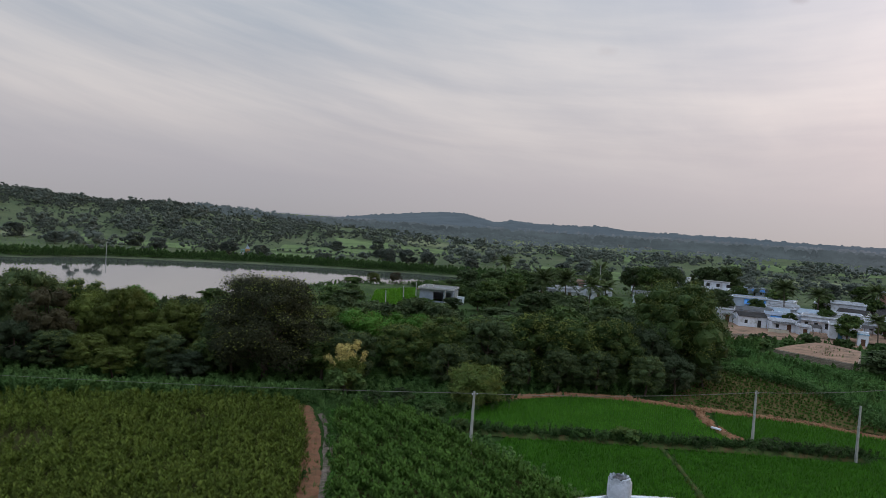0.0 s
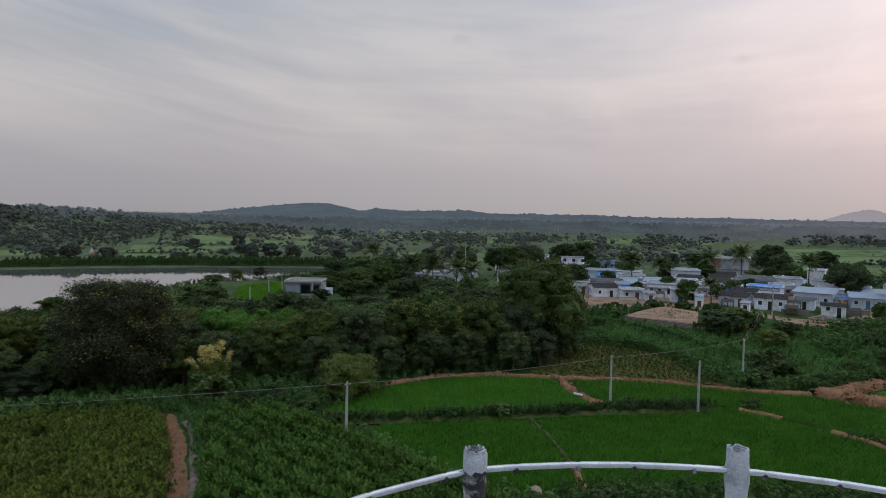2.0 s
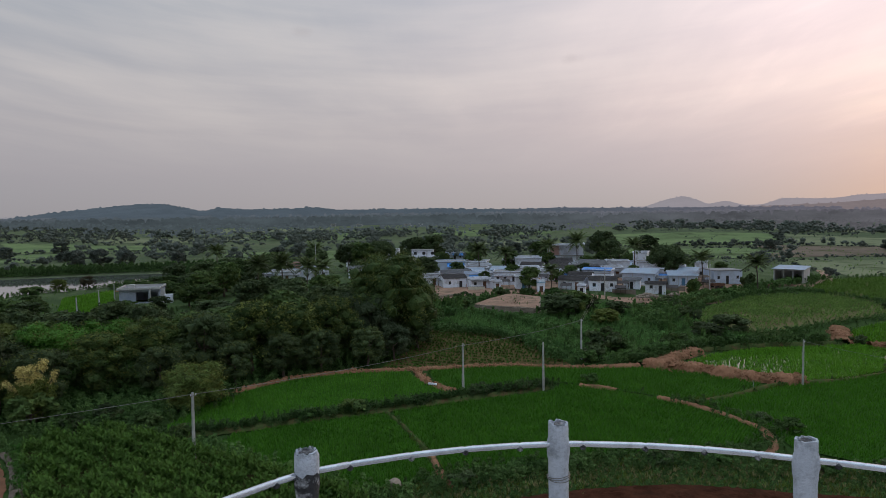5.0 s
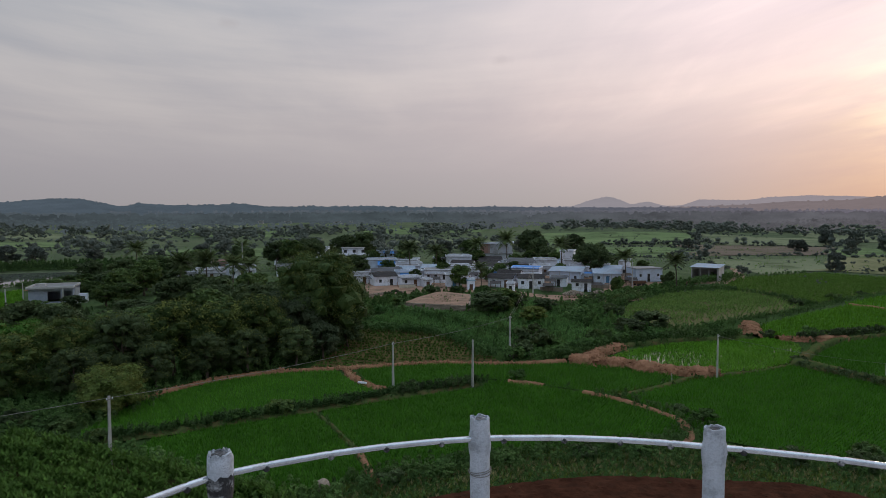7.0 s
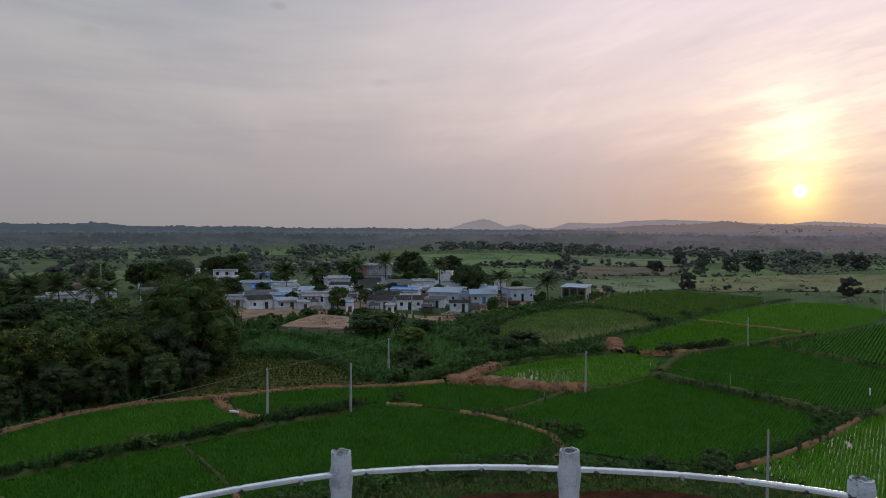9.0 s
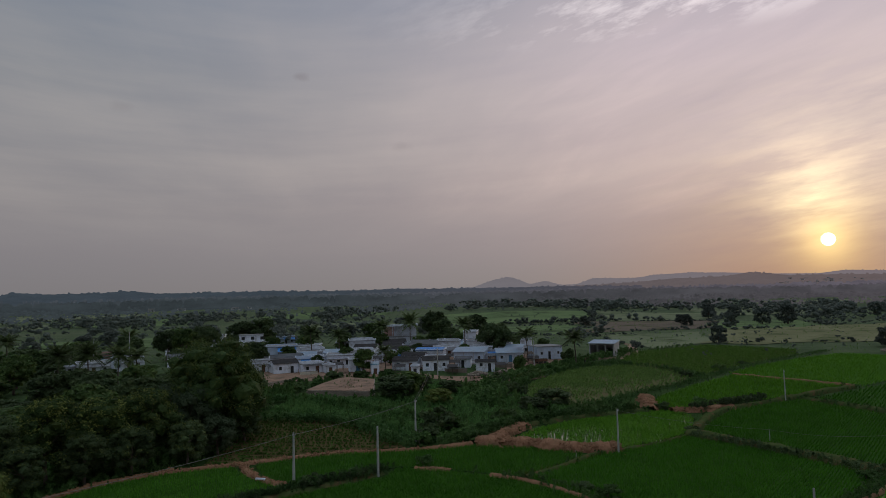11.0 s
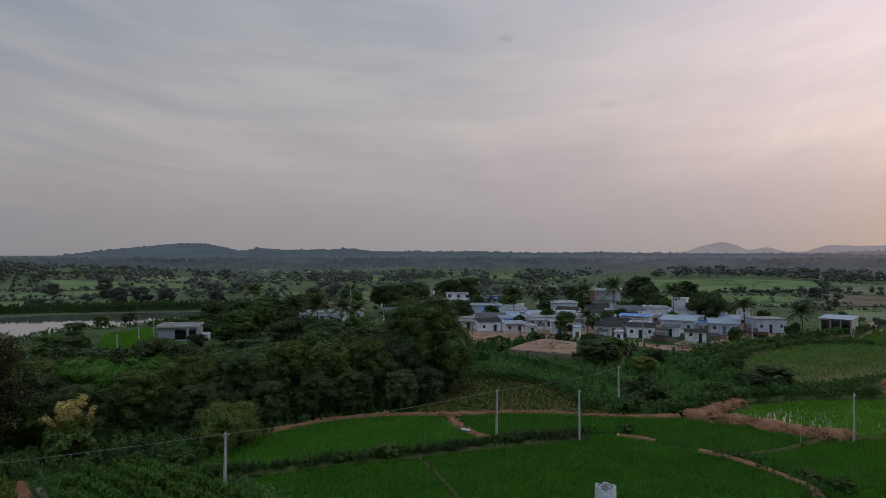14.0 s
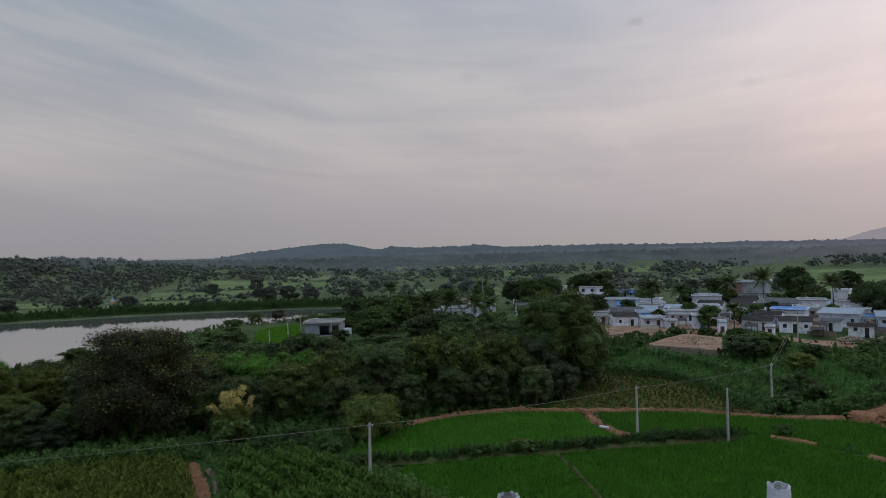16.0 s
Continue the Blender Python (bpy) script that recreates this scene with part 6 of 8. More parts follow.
# edge of the wood, largest first
plant(BIG_DARK, -22.0, 88.5, 14.2, 16.0, group="trees of the wood")
plant(BIG_GREEN, 38.9, 103.5, 16.2, 15.0, group="trees of the wood", turn=130)
plant(FLOWERING, -10.2, 83.6, 7.8, 5.2)
plant(SHRUB[1], -10.4, 82.4, 3.6, 5.0)
plant(ROUND_BUSH, 6.4, 81.6, 5.0, 7.4)
for x, y, h, w, kind in ([(-10.0, 99, 8.9, 9.6, FRESH_TREE[0]), (-3.5, 104, 8.2, 9, FRESH_TREE[1]), (-4, 93, 8.2, 8, NEEM[0]), (2.5, 95, 9.4, 8.4, NEEM[2]), (8.5, 94, 9.6, 8.2, NEEM[3]), (15, 95, 10.8, 8.4, NEEM[0]), (21.5, 96, 10.0, 8.2, NEEM[2]), (27.5, 96.5, 10.4, 8.6, NEEM[0]), (33.5, 98.5, 9.8, 8.8, GREY_TREE[0]), (34.0, 106, 9.4, 8.6, GREY_TREE[1]), (36, 94, 5.5, 5.5, GREY_TREE[1]), (31, 92, 6.0, 5.5, NEEM[1]), (12, 90, 6.0, 5.0, NEEM[3])] + [(-32, 98, 8.5, 9, NEEM[1]), (-43, 92, 11.0, 9.5, FEATHER[0]), (-36, 95, 9.0, 8.5, FEATHER[1]), (-52, 90, 10.5, 8, BROWN_TREE[0]), (-58, 94, 13.0, 9.5, NEEM[1]), (-68, 98, 11, 9, NEEM[0]), (-54, 86, 6.5, 7, GREY_TREE[0]), (-44, 85, 5.5, 6, FEATHER[1]), (-34, 86, 5.8, 6, NEEM[3]), (-62, 85, 6.5, 6.5, NEEM[3]), (-26, 88, 7.5, 7, NEEM[1]), (-10, 88, 7.5, 7, NEEM[3]), (3, 89, 6.5, 6.0, NEEM[1]), (24, 92, 6.4, 6, NEEM[1])] + [(18.5, 91.4, 6.2, 6, NEEM[3]), (-72, 90, 8.5, 8, GREY_TREE[1]), (-80, 95, 9.5, 9, NEEM[0]), (-49, 96, 9.4, 9, FEATHER[0]), (-38, 102, 9.0, 9, NEEM[1]), (-29, 95, 8.0, 8, NEEM[3]), (-47, 104, 9.5, 9, FRESH_TREE[0]), (-62, 101, 10, 9, FEATHER[1]), (-37, 89, 6.5, 7, FEATHER[0]), (-49, 86, 5.5, 6.5, NEEM[1]), (-66, 91, 8, 8, FEATHER[1]), (-30, 89, 5.0, 6, NEEM[2]), (-40, 83.5, 4.2, 5.5, FEATHER[1]), (-57, 82.5, 4.6, 6, NEEM[1])] + [(-31, 84, 4.0, 5.5, GREY_TREE[0]), (-14.5, 90, 6.5, 7, NEEM[2]), (-16, 96, 8, 8, NEEM[1]), (-55, 103, 10.5, 9, NEEM[2]), (-71, 103, 11, 9.5, NEEM[3]), (42.2, 99.5, 5.6, 5.4, NEEM[1])]):
    plant(kind, x, y, h, w, group="trees of the wood")

# the wood behind its edge
WOOD_POLY = np.array([(-100, 98), (-40, 104), (0, 108), (36, 106), (44, 114), (54, 124), (58, 145), (44, 160), (22, 172), (-8, 156), (-30, 150), (-60, 140), (-110, 120)], float)
rng = np.random.default_rng(31)
for x, y in spread(WOOD_POLY, 8.8, rng, 0.35, 0.3):
    far = math.hypot(x, y)
    if x < 14 and far > 128:
        continue
    if x < 8:
        h = min(10.5, 22.5 - far * (0.118 if x < -24 else 0.100)) * rng.uniform(0.66, 0.86)
    elif x < 24:
        h = min(9.0, 22.5 - far * 0.125) * rng.uniform(0.7, 0.88)
    else:
        h = rng.uniform(6.5, 8.8)
    kinds = NEEM_BACK + ([FEATHER[0], BROWN_TREE[0]] if x < -15 and far < 125 else [])
    plant(kinds[rng.integers(len(kinds))], x, y, max(h, 2.6), rng.uniform(7.5, 9.5), group="trees of the wood")

# trees round the lake building and the west side of the village
for x, y, h, w, kind in ([(-21, 160, 5.0, 8, NEEM_BACK[1]), (16, 182, 7.5, 9, NEEM_BACK[2]), (22, 188, 8.5, 9, NEEM_BACK[0]), (14, 196, 6.5, 8, NEEM_BACK[3]), (24, 200, 9, 9, NEEM_BACK[0]), (31, 196, 6.0, 8, NEEM_BACK[1]), (30, 208, 9, 10, NEEM_BACK[0]), (36, 185, 4.0, 7, NEEM_BACK[3]), (44, 196, 3.6, 6, NEEM_BACK[1]), (53, 192, 3.4, 7, NEEM_BACK[2]), (62, 186, 4.4, 7, NEEM_BACK[3]), (38, 226, 9, 10, NEEM_BACK[2]), (46, 236, 9.5, 10, NEEM_BACK[0]), (20, 222, 8, 9, NEEM_BACK[1])] + [(60, 238, 10, 10, NEEM_BACK[3]), (70, 232, 10.5, 9, NEEM_BACK[1]), (68, 212, 5.5, 7, NEEM_BACK[1]), (74, 224, 11, 9, NEEM_BACK[0]), (80, 248, 11, 11, NEEM_BACK[2]), (88, 246, 10.5, 11, DOME_TREE), (58, 170, 5.0, 7, NEEM_BACK[3]), (66, 164, 6.0, 7, NEEM_BACK[1]), (56, 156, 5.5, 7, NEEM_BACK[0]), (30, 235, 8, 10, NEEM_BACK[1]), (12, 232, 7, 9, NEEM_BACK[3])]):
    plant(kind, x, y, h, w, group="trees round the village")
for x, y, h, w, kind in ([(147.5, 153.5, 10.5, 11.5, DOME_TREE), (78.5, 180.5, 8.2, 8.5, NEEM_BACK[1]), (95.5, 149.5, 6.6, 6.4, NEEM_BACK[2]), (130, 126, 4.6, 4.5, SHRUB[1]), (156, 131, 4.4, 4.6, SHRUB[0]), (116, 258, 12.5, 12, NEEM_BACK[1]), (108, 262, 12, 12, NEEM_BACK[3]), (190, 238, 13, 12, NEEM_BACK[1]), (205, 226, 11.5, 11, NEEM_BACK[3]), (180, 220, 9.5, 10, NEEM_BACK[3]), (130, 244, 8, 9, NEEM_BACK[1]), (200, 252, 12, 11, NEEM_BACK[1]), (168, 200, 7, 8, NEEM_BACK[3]), (158, 240, 8, 10, NEEM_BACK[2])] + [(80.5, 114.5, 5.2, 9.0, NEEM_BACK[1]), (86, 116, 5.6, 7.5, NEEM_BACK[0]), (90, 118, 4.4, 6, NEEM_BACK[3]), (82, 101, 3.6, 6.0, FEATHER[0]), (96, 84, 3.8, 7.0, NEEM_BACK[1]), (88, 82, 3.4, 6.5, NEEM_BACK[3]), (80, 80.5, 2.4, 5, SHRUB[1]), (60.4, 78.6, 2.0, 4.0, SHRUB[2]), (62.4, 79.4, 2.2, 4.2, SHRUB[0]), (67.6, 83.6, 3.9, 6.6, SHRUB[0]), (69, 82, 2.4, 5, SHRUB[2]), (92, 110, 3.5, 6, NEEM_BACK[3]), (100, 98, 3.2, 5, SHRUB[0]), (125, 116, 2.4, 4.5, SHRUB[1]), (137, 121, 2.4, 5, SHRUB[2]), (110, 114, 2.8, 5, SHRUB[0])] + [(118, 113, 2.4, 4, SHRUB[1]), (84, 145, 2.6, 5, SHRUB[0]), (90, 142, 2.4, 5, SHRUB[1]), (78, 141, 2.2, 5, SHRUB[2]), (74, 146, 2.4, 6, SHRUB[0]), (95, 138, 2.6, 4.5, SHRUB[2]), (99, 134, 2.4, 5, SHRUB[1]), (94, 128, 2.6, 6, SHRUB[0]), (70, 140, 2.4, 6, SHRUB[1])]):
    plant(kind, x, y, h, w, group="trees of the village")
for x, y, h, w in [(110, 158, 4.6, 4.5), (118, 162, 5.2, 5), (127, 168, 5, 5), (104, 172, 5.4, 5), (92, 186, 5.6, 5.4), (138, 158, 4.6, 4.4), (132, 196, 7, 7), (122, 204, 7.5, 7), (112, 212, 7, 8), (142, 186, 6, 6), (152, 190, 6.5, 7), (160, 186, 6, 6), (100, 214, 7, 7), (86, 200, 6, 6), (164, 168, 5, 6), (170, 154, 4.5, 5), (176, 170, 5.5, 7), (166, 146, 3.6, 4), (92, 168, 4.2, 4.2), (72, 196, 6.5, 7)]:
    plant(NEEM_BACK[int(x + y) % 4], x, y, h, w, group="trees of the village")
for x, y, h in [(144.5, 195, 10.5), (149.9, 171, 9.8), (145.4, 137.5, 8.2), (151.0, 124.0, 8.4), (101, 188, 9.2), (113.9, 193.5, 7.6), (135.5, 200, 9.0), (101.9, 148.5, 5.6), (36, 178, 9.5), (42, 176, 8.5), (30, 182, 9.0), (27, 250, 9.5), (62, 246, 9), (47, 178, 8)]:
    plant(PALMS[int(x) % 2], x, y, h, 8.0 if h > 6 else 6.0, group="coconut palms")

# small trees in the shallows, bushes along field edges
for x, y, h, w, kind in [(-20.5, 224, 4.0, 5, FEATHER[0]), (-13, 226, 4.2, 5, BROWN_TREE[0]), (-27, 222, 1.8, 8, SHRUB[1]), (-6, 226, 1.4, 4, SHRUB[2]), (6, 240, 1.8, 4, SHRUB[0])]:
    plant(kind, x, y, h, w, group="small trees in the lake's shallows")
for x, y, h, w in ([(53.5, 68.8, 1.4, 2.6), (22, 70.4, 1.7, 3.2), (30, 70.4, 1.2, 2.6), (17, 70.6, 1.3, 2.4), (38.6, 71, 1.5, 2.8), (44, 70.2, 1.2, 2.6), (13.5, 51, 1.4, 2.4), (60.5, 29.2, 1.6, 3.4), (64, 30.5, 1.3, 2.6), (57, 33, 1.5, 3), (53, 36, 1.2, 2.6), (59.5, 44.5, 1.4, 3.0), (60, 48, 1.1, 2.4), (35, 46.2, 1.2, 2.6), (42, 43.8, 1.3, 2.8), (29, 47.2, 1.1, 2.4), (24.5, 47.6, 1.2, 2.6)] + [(47, 41.8, 1.0, 2.4), (86, 28.6, 1.2, 2.6), (94.4, 55.2, 1.1, 2.8), (113, 64.4, 2.2, 3.5), (117.5, 62.2, 2.0, 3.5), (108, 68.6, 1.6, 3), (121, 61.4, 1.6, 3), (-6, 78, 1.8, 3), (1, 75.5, 1.6, 3), (4, 70.5, 1.4, 2.6), (-3, 80, 2.0, 3.4), (150, 89, 1.6, 4), (166, 89, 1.8, 4), (180, 90, 1.4, 3)]):
    plant(SHRUB[int(abs(x * 7)) % 3], x, y, h, w, group="shrubs along the field edges")
for x, y, h, w in [(-24, 162, 5.5, 8), (-30, 152, 4.4, 8), (-20, 170, 4.5, 6), (-34, 162, 3.4, 7), (-22, 176, 2.4, 5), (-44, 168, 2.6, 6), (-24, 196, 2.6, 5), (12, 172, 5.5, 7), (10, 190, 4.5, 6), (16, 168, 6, 8), (5, 166, 4.0, 6), (-2, 162, 3.8, 6), (-52, 158, 3.2, 8), (8, 204, 4, 6), (2, 216, 3, 6), (10, 226, 3.5, 7), (18, 210, 6, 8)]:
    plant(NEEM_BACK[int(abs(x + y)) % 4], x, y, h, w, group="trees round the lake building")

# trees that stand among the fields
for x, y, h, w in ([(242, 130, 9, 8), (259, 79, 9, 9.5), (378, 163, 14, 13), (368, 172, 12, 12), (345, 178, 9, 9), (410, 227, 13, 12), (424, 217, 11, 12), (330, 195, 8, 9), (352, 212, 7, 8), (440, 130, 12, 12), (470, 150, 11, 11), (300, 240, 7, 8), (-52, 308, 6, 10), (-84, 318, 7, 10), (-97, 312, 8, 11), (-108, 318, 7, 9), (-24, 330, 9, 11)] + [(-14, 334, 9, 12), (-4, 330, 8.5, 12), (18, 320, 7, 9), (40, 300, 8, 10), (-60, 400, 8, 11), (-38, 430, 9, 11), (-30, 360, 6, 9), (20, 380, 8, 11), (60, 310, 9, 12), (75, 330, 10, 12), (100, 300, 9, 12), (-130, 310, 8, 10), (-150, 330, 9, 11), (-178, 310, 8, 11), (-210, 330, 9, 11), (-240, 318, 9, 12), (120, 330, 10, 12)] + [(150, 320, 9, 12), (176, 290, 8, 10), (215, 280, 8, 10), (240, 330, 9, 10)]):
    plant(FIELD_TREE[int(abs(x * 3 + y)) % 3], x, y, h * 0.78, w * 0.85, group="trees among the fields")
for kinds in ([BIG_DARK, BIG_GREEN, FLOWERING, ROUND_BUSH, DOME_TREE], NEEM, NEEM_BACK, GREY_TREE, FRESH_TREE, FEATHER, BROWN_TREE, SHRUB, FIELD_TREE, PALMS):
    for k in kinds:
        drop(k)


def woodland(label, count, near, far, az0, az1, tall, leaves, size, leaf, seed, open_ground, category="trees", stray=0.02, masses=5):
    """Far trees and hedgerows as one mass of lobed, leafy crowns."""
    rng = np.random.default_rng(seed)
    az = np.radians(rng.uniform(az0, az1, count * 4))
    r = np.sqrt(rng.uniform(near ** 2, far ** 2, count * 4))
    x, y = r * np.sin(az), r * np.cos(az)
    grove = waves(x, y, 170, 3.3) + 0.8 * waves(x, y, 60, 4.1) + 0.5 * waves(x, y, 410, 7.7)
    hill = 0.5 * step(380, 520, r) * step(-2, -14, np.degrees(az))
    ok = (rng.random(len(x)) < np.clip(0.35 + 0.5 * (grove - open_ground) + 0.45 * hill, 0.01, 1)) & ~inside(LAKE, x, y) & (edge_gap(LAKE, x, y) > np.where((np.degrees(az) > -18) & (np.degrees(az) < 12), 60, 14))
    for q in OPEN:
        ok &= ~inside(np.array(q, float), x, y) | (rng.random(len(x)) < stray)
    x, y = x[ok][:count], y[ok][:count]
    z = height(x, y)
    n = len(x)
    h = tall * rng.uniform(0.55, 1.3, n) * (1 - 0.35 * (rng.random(n) < 0.3))
    lobes = []
    for k in range(n):
        wide = h[k] * rng.uniform(0.5, 1.05)
        for q in range(rng.integers(masses, 2 * masses)):
            t, turn = rng.uniform(0.18, 0.82), rng.uniform(0, 6.28)
            off = wide * rng.uniform(0.25, 0.9) * math.sqrt(max(0.05, 1 - ((t - 0.45) / 0.5) ** 2))
            s = h[k] * rng.uniform(0.13, 0.26)
            lobes.append((x[k] + off * math.cos(turn), y[k] + off * math.sin(turn), z[k] + h[k] * t, s, s * 0.75))
    lobes = np.array(lobes)
    v, f = lobes_np(rng, lobes, n * leaves, size, 0.25, 1.2, 0.3)
    v, f = join_np([(v, tris(f)), cores_np(rng, lobes, 0.72, 0.20)])
    ob = new("woodland", mesh_np("woodland", v, f, leaf))
    tagged(ob, label, category, kind="stuff")


OPEN = ([[(-92, 318), (-44, 318), (-30, 425), (-98, 430)], [(-75, 435), (14, 425), (18, 505), (-80, 525)], [(196, 248), (250, 205), (300, 250), (240, 300)], [(258, 318), (335, 262), (420, 330), (320, 420)], [(345, 260), (400, 215), (480, 270), (430, 330)], [(255, 205), (325, 172), (392, 215), (330, 262)], [(300, 165), (372, 138), (420, 180), (385, 212)], [(205, 138), (235, 128), (300, 62), (420, 100), (330, 170), (290, 195), (250, 195)]] + [[(30, 160), (190, 100), (215, 150), (215, 250), (120, 275), (60, 262)], [(-190, 335), (-120, 325), (-128, 362), (-205, 372)]])
woodland("hedgerow trees and scrub among the fields", 900, 290, 680, -40, 80, 8.0, 170, 0.52, HAZED_LEAF, 71, 0.30, masses=7)
woodland("wooded scrub on the low hill beyond the lake", 2600, 370, 900, -45, 0, 4.8, 56, 0.66, HAZED_LEAF, 72, -0.3, masses=4)
woodland("low scrub on the hill beyond the lake", 1800, 340, 850, -45, 0, 2.2, 18, 0.45, HAZED_LEAF, 75, -0.3, "scrub", masses=2)
woodland("bushes scattered over the open fields", 420, 225, 560, 24, 80, 2.2, 40, 0.30, HAZED_LEAF, 77, -0.3, "bushes", 0.30, masses=3)
# these crowns glow: haze light put into emission instead of lit leaves
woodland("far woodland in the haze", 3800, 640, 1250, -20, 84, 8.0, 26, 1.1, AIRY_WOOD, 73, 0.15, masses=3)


def hedgerow(points, tall, gap, seed):
    """A broken row of bushes and low trees along a field's edge."""
    rng = np.random.default_rng(seed)
    p, d = along(points, gap)
    thick = np.interp(np.arange(len(p)), np.arange(0, len(p) + 6, 6), rng.uniform(-0.2, 1.1, len(np.arange(0, len(p) + 6, 6))))
    p = p[rng.random(len(p)) < thick]
    p = p + rng.normal(0, 0.8, p.shape)
    lobes = []
    for (x, y), z in zip(p, height(p[:, 0], p[:, 1])):
        h = tall * rng.uniform(0.5, 1.2) * (2.0 if rng.random() < 0.14 else 1.0)
        for q in range(4):
            r = h * rng.uniform(0.25, 0.42)
            lobes.append((x + rng.normal(0, 0.4 * h), y + rng.normal(0, 0.4 * h), z + h * rng.uniform(0.2, 0.7), r, r * 0.8))
    lobes = np.array(lobes)
    v, f = lobes_np(rng, lobes, len(lobes) * 22, 0.34, 0.3, 1.3, 0.3)
    v, f = join_np([(v, tris(f)), cores_np(rng, lobes, 0.75, 0.2)])
    tagged(new("hedgerow", mesh_np("hedgerow", v, f, HAZED_LEAF)), "broken dark green hedgerow along a field edge", "hedgerow", kind="stuff")


for n, (line, tall) in enumerate((([(258, 318), (335, 262), (420, 330)], 2.6), ([(250, 203), (325, 170), (392, 215)], 1.8), ([(392, 215), (330, 262), (255, 310)], 2.2), ([(300, 163), (372, 136), (425, 182)], 1.8), ([(240, 134), (300, 62), (420, 100)], 1.3), ([(345, 262), (400, 213), (480, 270), (430, 330)], 2.8), ([(194, 250), (250, 203), (300, 250), (240, 302)], 2.2), ([(430, 242), (520, 178), (640, 240)], 3.2), ([(430, 422), (540, 328), (640, 420)], 3.4), ([(280, 168), (250, 197), (205, 140)], 1.4), ([(-92, 317), (-44, 317), (-38, 361)], 2.4), ([(-92, 370), (-38, 360), (-30, 420), (-95, 427)], 3.0), ([(-75, 438), (10, 428), (16, 500), (-78, 522)], 3.2), ([(38, 328), (95, 316), (110, 370), (48, 392)], 2.8), ([(-190, 338), (-120, 328), (-128, 362)], 2.6), ([(-280, 298), (-205, 328), (-150, 322)], 2.6), ([(95, 558), (180, 528), (230, 660)], 3.6), ([(180, 328), (230, 303), (270, 380), (210, 422)], 2.8))):
    hedgerow(line, tall, 2.4, 300 + n)

# ==== poles and wires ====


def pole(x, y, tall, label, arm=True, tilt=0.0, base=0.0):
    thing = empty("utility_pole", pose(x, y, base, tilt, tilt * 0.5, 25), label, "utility pole", "concrete poles in the fields")
    bm = bmesh.new()
    lo, hi = 0.15, 0.095
    vs = [bm.verts.new((sx * w, sy * w * 0.8, z)) for z, w in ((-0.4, lo), (tall, hi)) for sx, sy in ((-1, -1), (1, -1), (1, 1), (-1, 1))]
    for q in ((0, 1, 5, 4), (1, 2, 6, 5), (2, 3, 7, 6), (3, 0, 4, 7), (4, 5, 6, 7)):
        bm.faces.new([vs[k] for k in q])
    bmesh.ops.bevel(bm, geom=bm.edges[:], offset=0.015, segments=1, affect="EDGES")
    part("shaft", bm, CONCRETE, thing)
    if arm:
        part("bracket", boxes((-0.30, 0.30, -0.13, -0.09, tall - 0.35, tall - 0.28)), WIRE, thing, "thin steel bracket")
        for sx in (-0.26, 0.26):
            tv, tf = tube_np([(sx, -0.11, tall - 0.28), (sx, -0.11, tall - 0.22), (sx, -0.11, tall - 0.14)], [0.03, 0.045, 0.03], 8)
            part("insulator", mesh_np("insulator", tv, tf, WHITEWASH, smooth=True), None, thing, "white porcelain insulator")
    return thing


def wire(a, b, sag, r=0.014):
    n = 18
    t = np.linspace(0, 1, n)
    p = np.array(a)[None] * (1 - t)[:, None] + np.array(b)[None] * t[:, None]
    p[:, 2] -= sag * 4 * t * (1 - t)
    v, f = tube_np(p, [r] * n, 5)
    ob = new("overhead_wire", mesh_np("overhead_wire", v, f, WIRE, smooth=True))
    tagged(ob, "thin sagging overhead wire between poles", "wire", "overhead wires")


pole(4.8, 63.9, 6.2, "pale concrete utility pole at the edge of the rice", tilt=0.6)
pole(37.5, 73.6, 5.85, "pale concrete utility pole in the rice paddy")
pole(46.4, 68.9, 6.0, "pale concrete pole on the paddy bank", arm=False)
pole(61.1, 80.8, 6.1, "pale concrete utility pole in scrub")
pole(76.7, 55.7, 5.8, "pale concrete utility pole on a paddy bund")
pole(128.8, 56.2, 6.2, "pale concrete utility pole on a paddy bund", tilt=-0.8)
pole(57.7, 23.0, 6.0, "pale concrete pole beside the flooded paddy", arm=False)
pole(218, 58, 7.0, "pale concrete utility pole beyond the paddies", tilt=0.5)
pole(108.5, 134.5, 6.6, "concrete utility pole in the village", base=1.0)
pole(140.5, 130.5, 6.6, "concrete utility pole in the village", base=1.0)
pole(57, 226, 10.5, "tall thin pole beside a house", arm=False, base=1.0)
pole(46, 222, 9.5, "tall thin pole beside a house", arm=False, base=1.0)
for px, py, ph in ((-11.8, 167.8, 4.2), (-7.7, 175.6, 4.8), (-4.9, 192.4, 4.4), (3.4, 180.6, 4.2), (6.0, 179.6, 4.6)):
    pole(px, py, ph, "thin concrete pole beside the lake plot", arm=False, tilt=px * 0.2)
pole(-131, 264, 5.6, "pale concrete pole on the lake bank")
pole(-196, 268, 6.0, "pale concrete pole on the lake bank")
for dx in (-0.24, 0.24):
    wire((-62, 54, 7.6), (4.8 + dx, 63.9, 6.0), 0.5)
    wire((4.8 + dx, 63.9, 6.0), (37.5 + dx, 73.6, 5.65), 0.35)
    wire((37.5 + dx, 73.6, 5.65), (61.1 + dx, 80.8, 5.9), 0.3)
    wire((61.1 + dx, 80.8, 5.9), (108.5 + dx, 134.5, 7.4), 0.9)
wire((76.7, 55.7, 5.6), (94.3, 43.4, 2.2), 0.4)
wire((94.3, 43.4, 2.2), (99.2, 27.6, 3.4), 0.7)


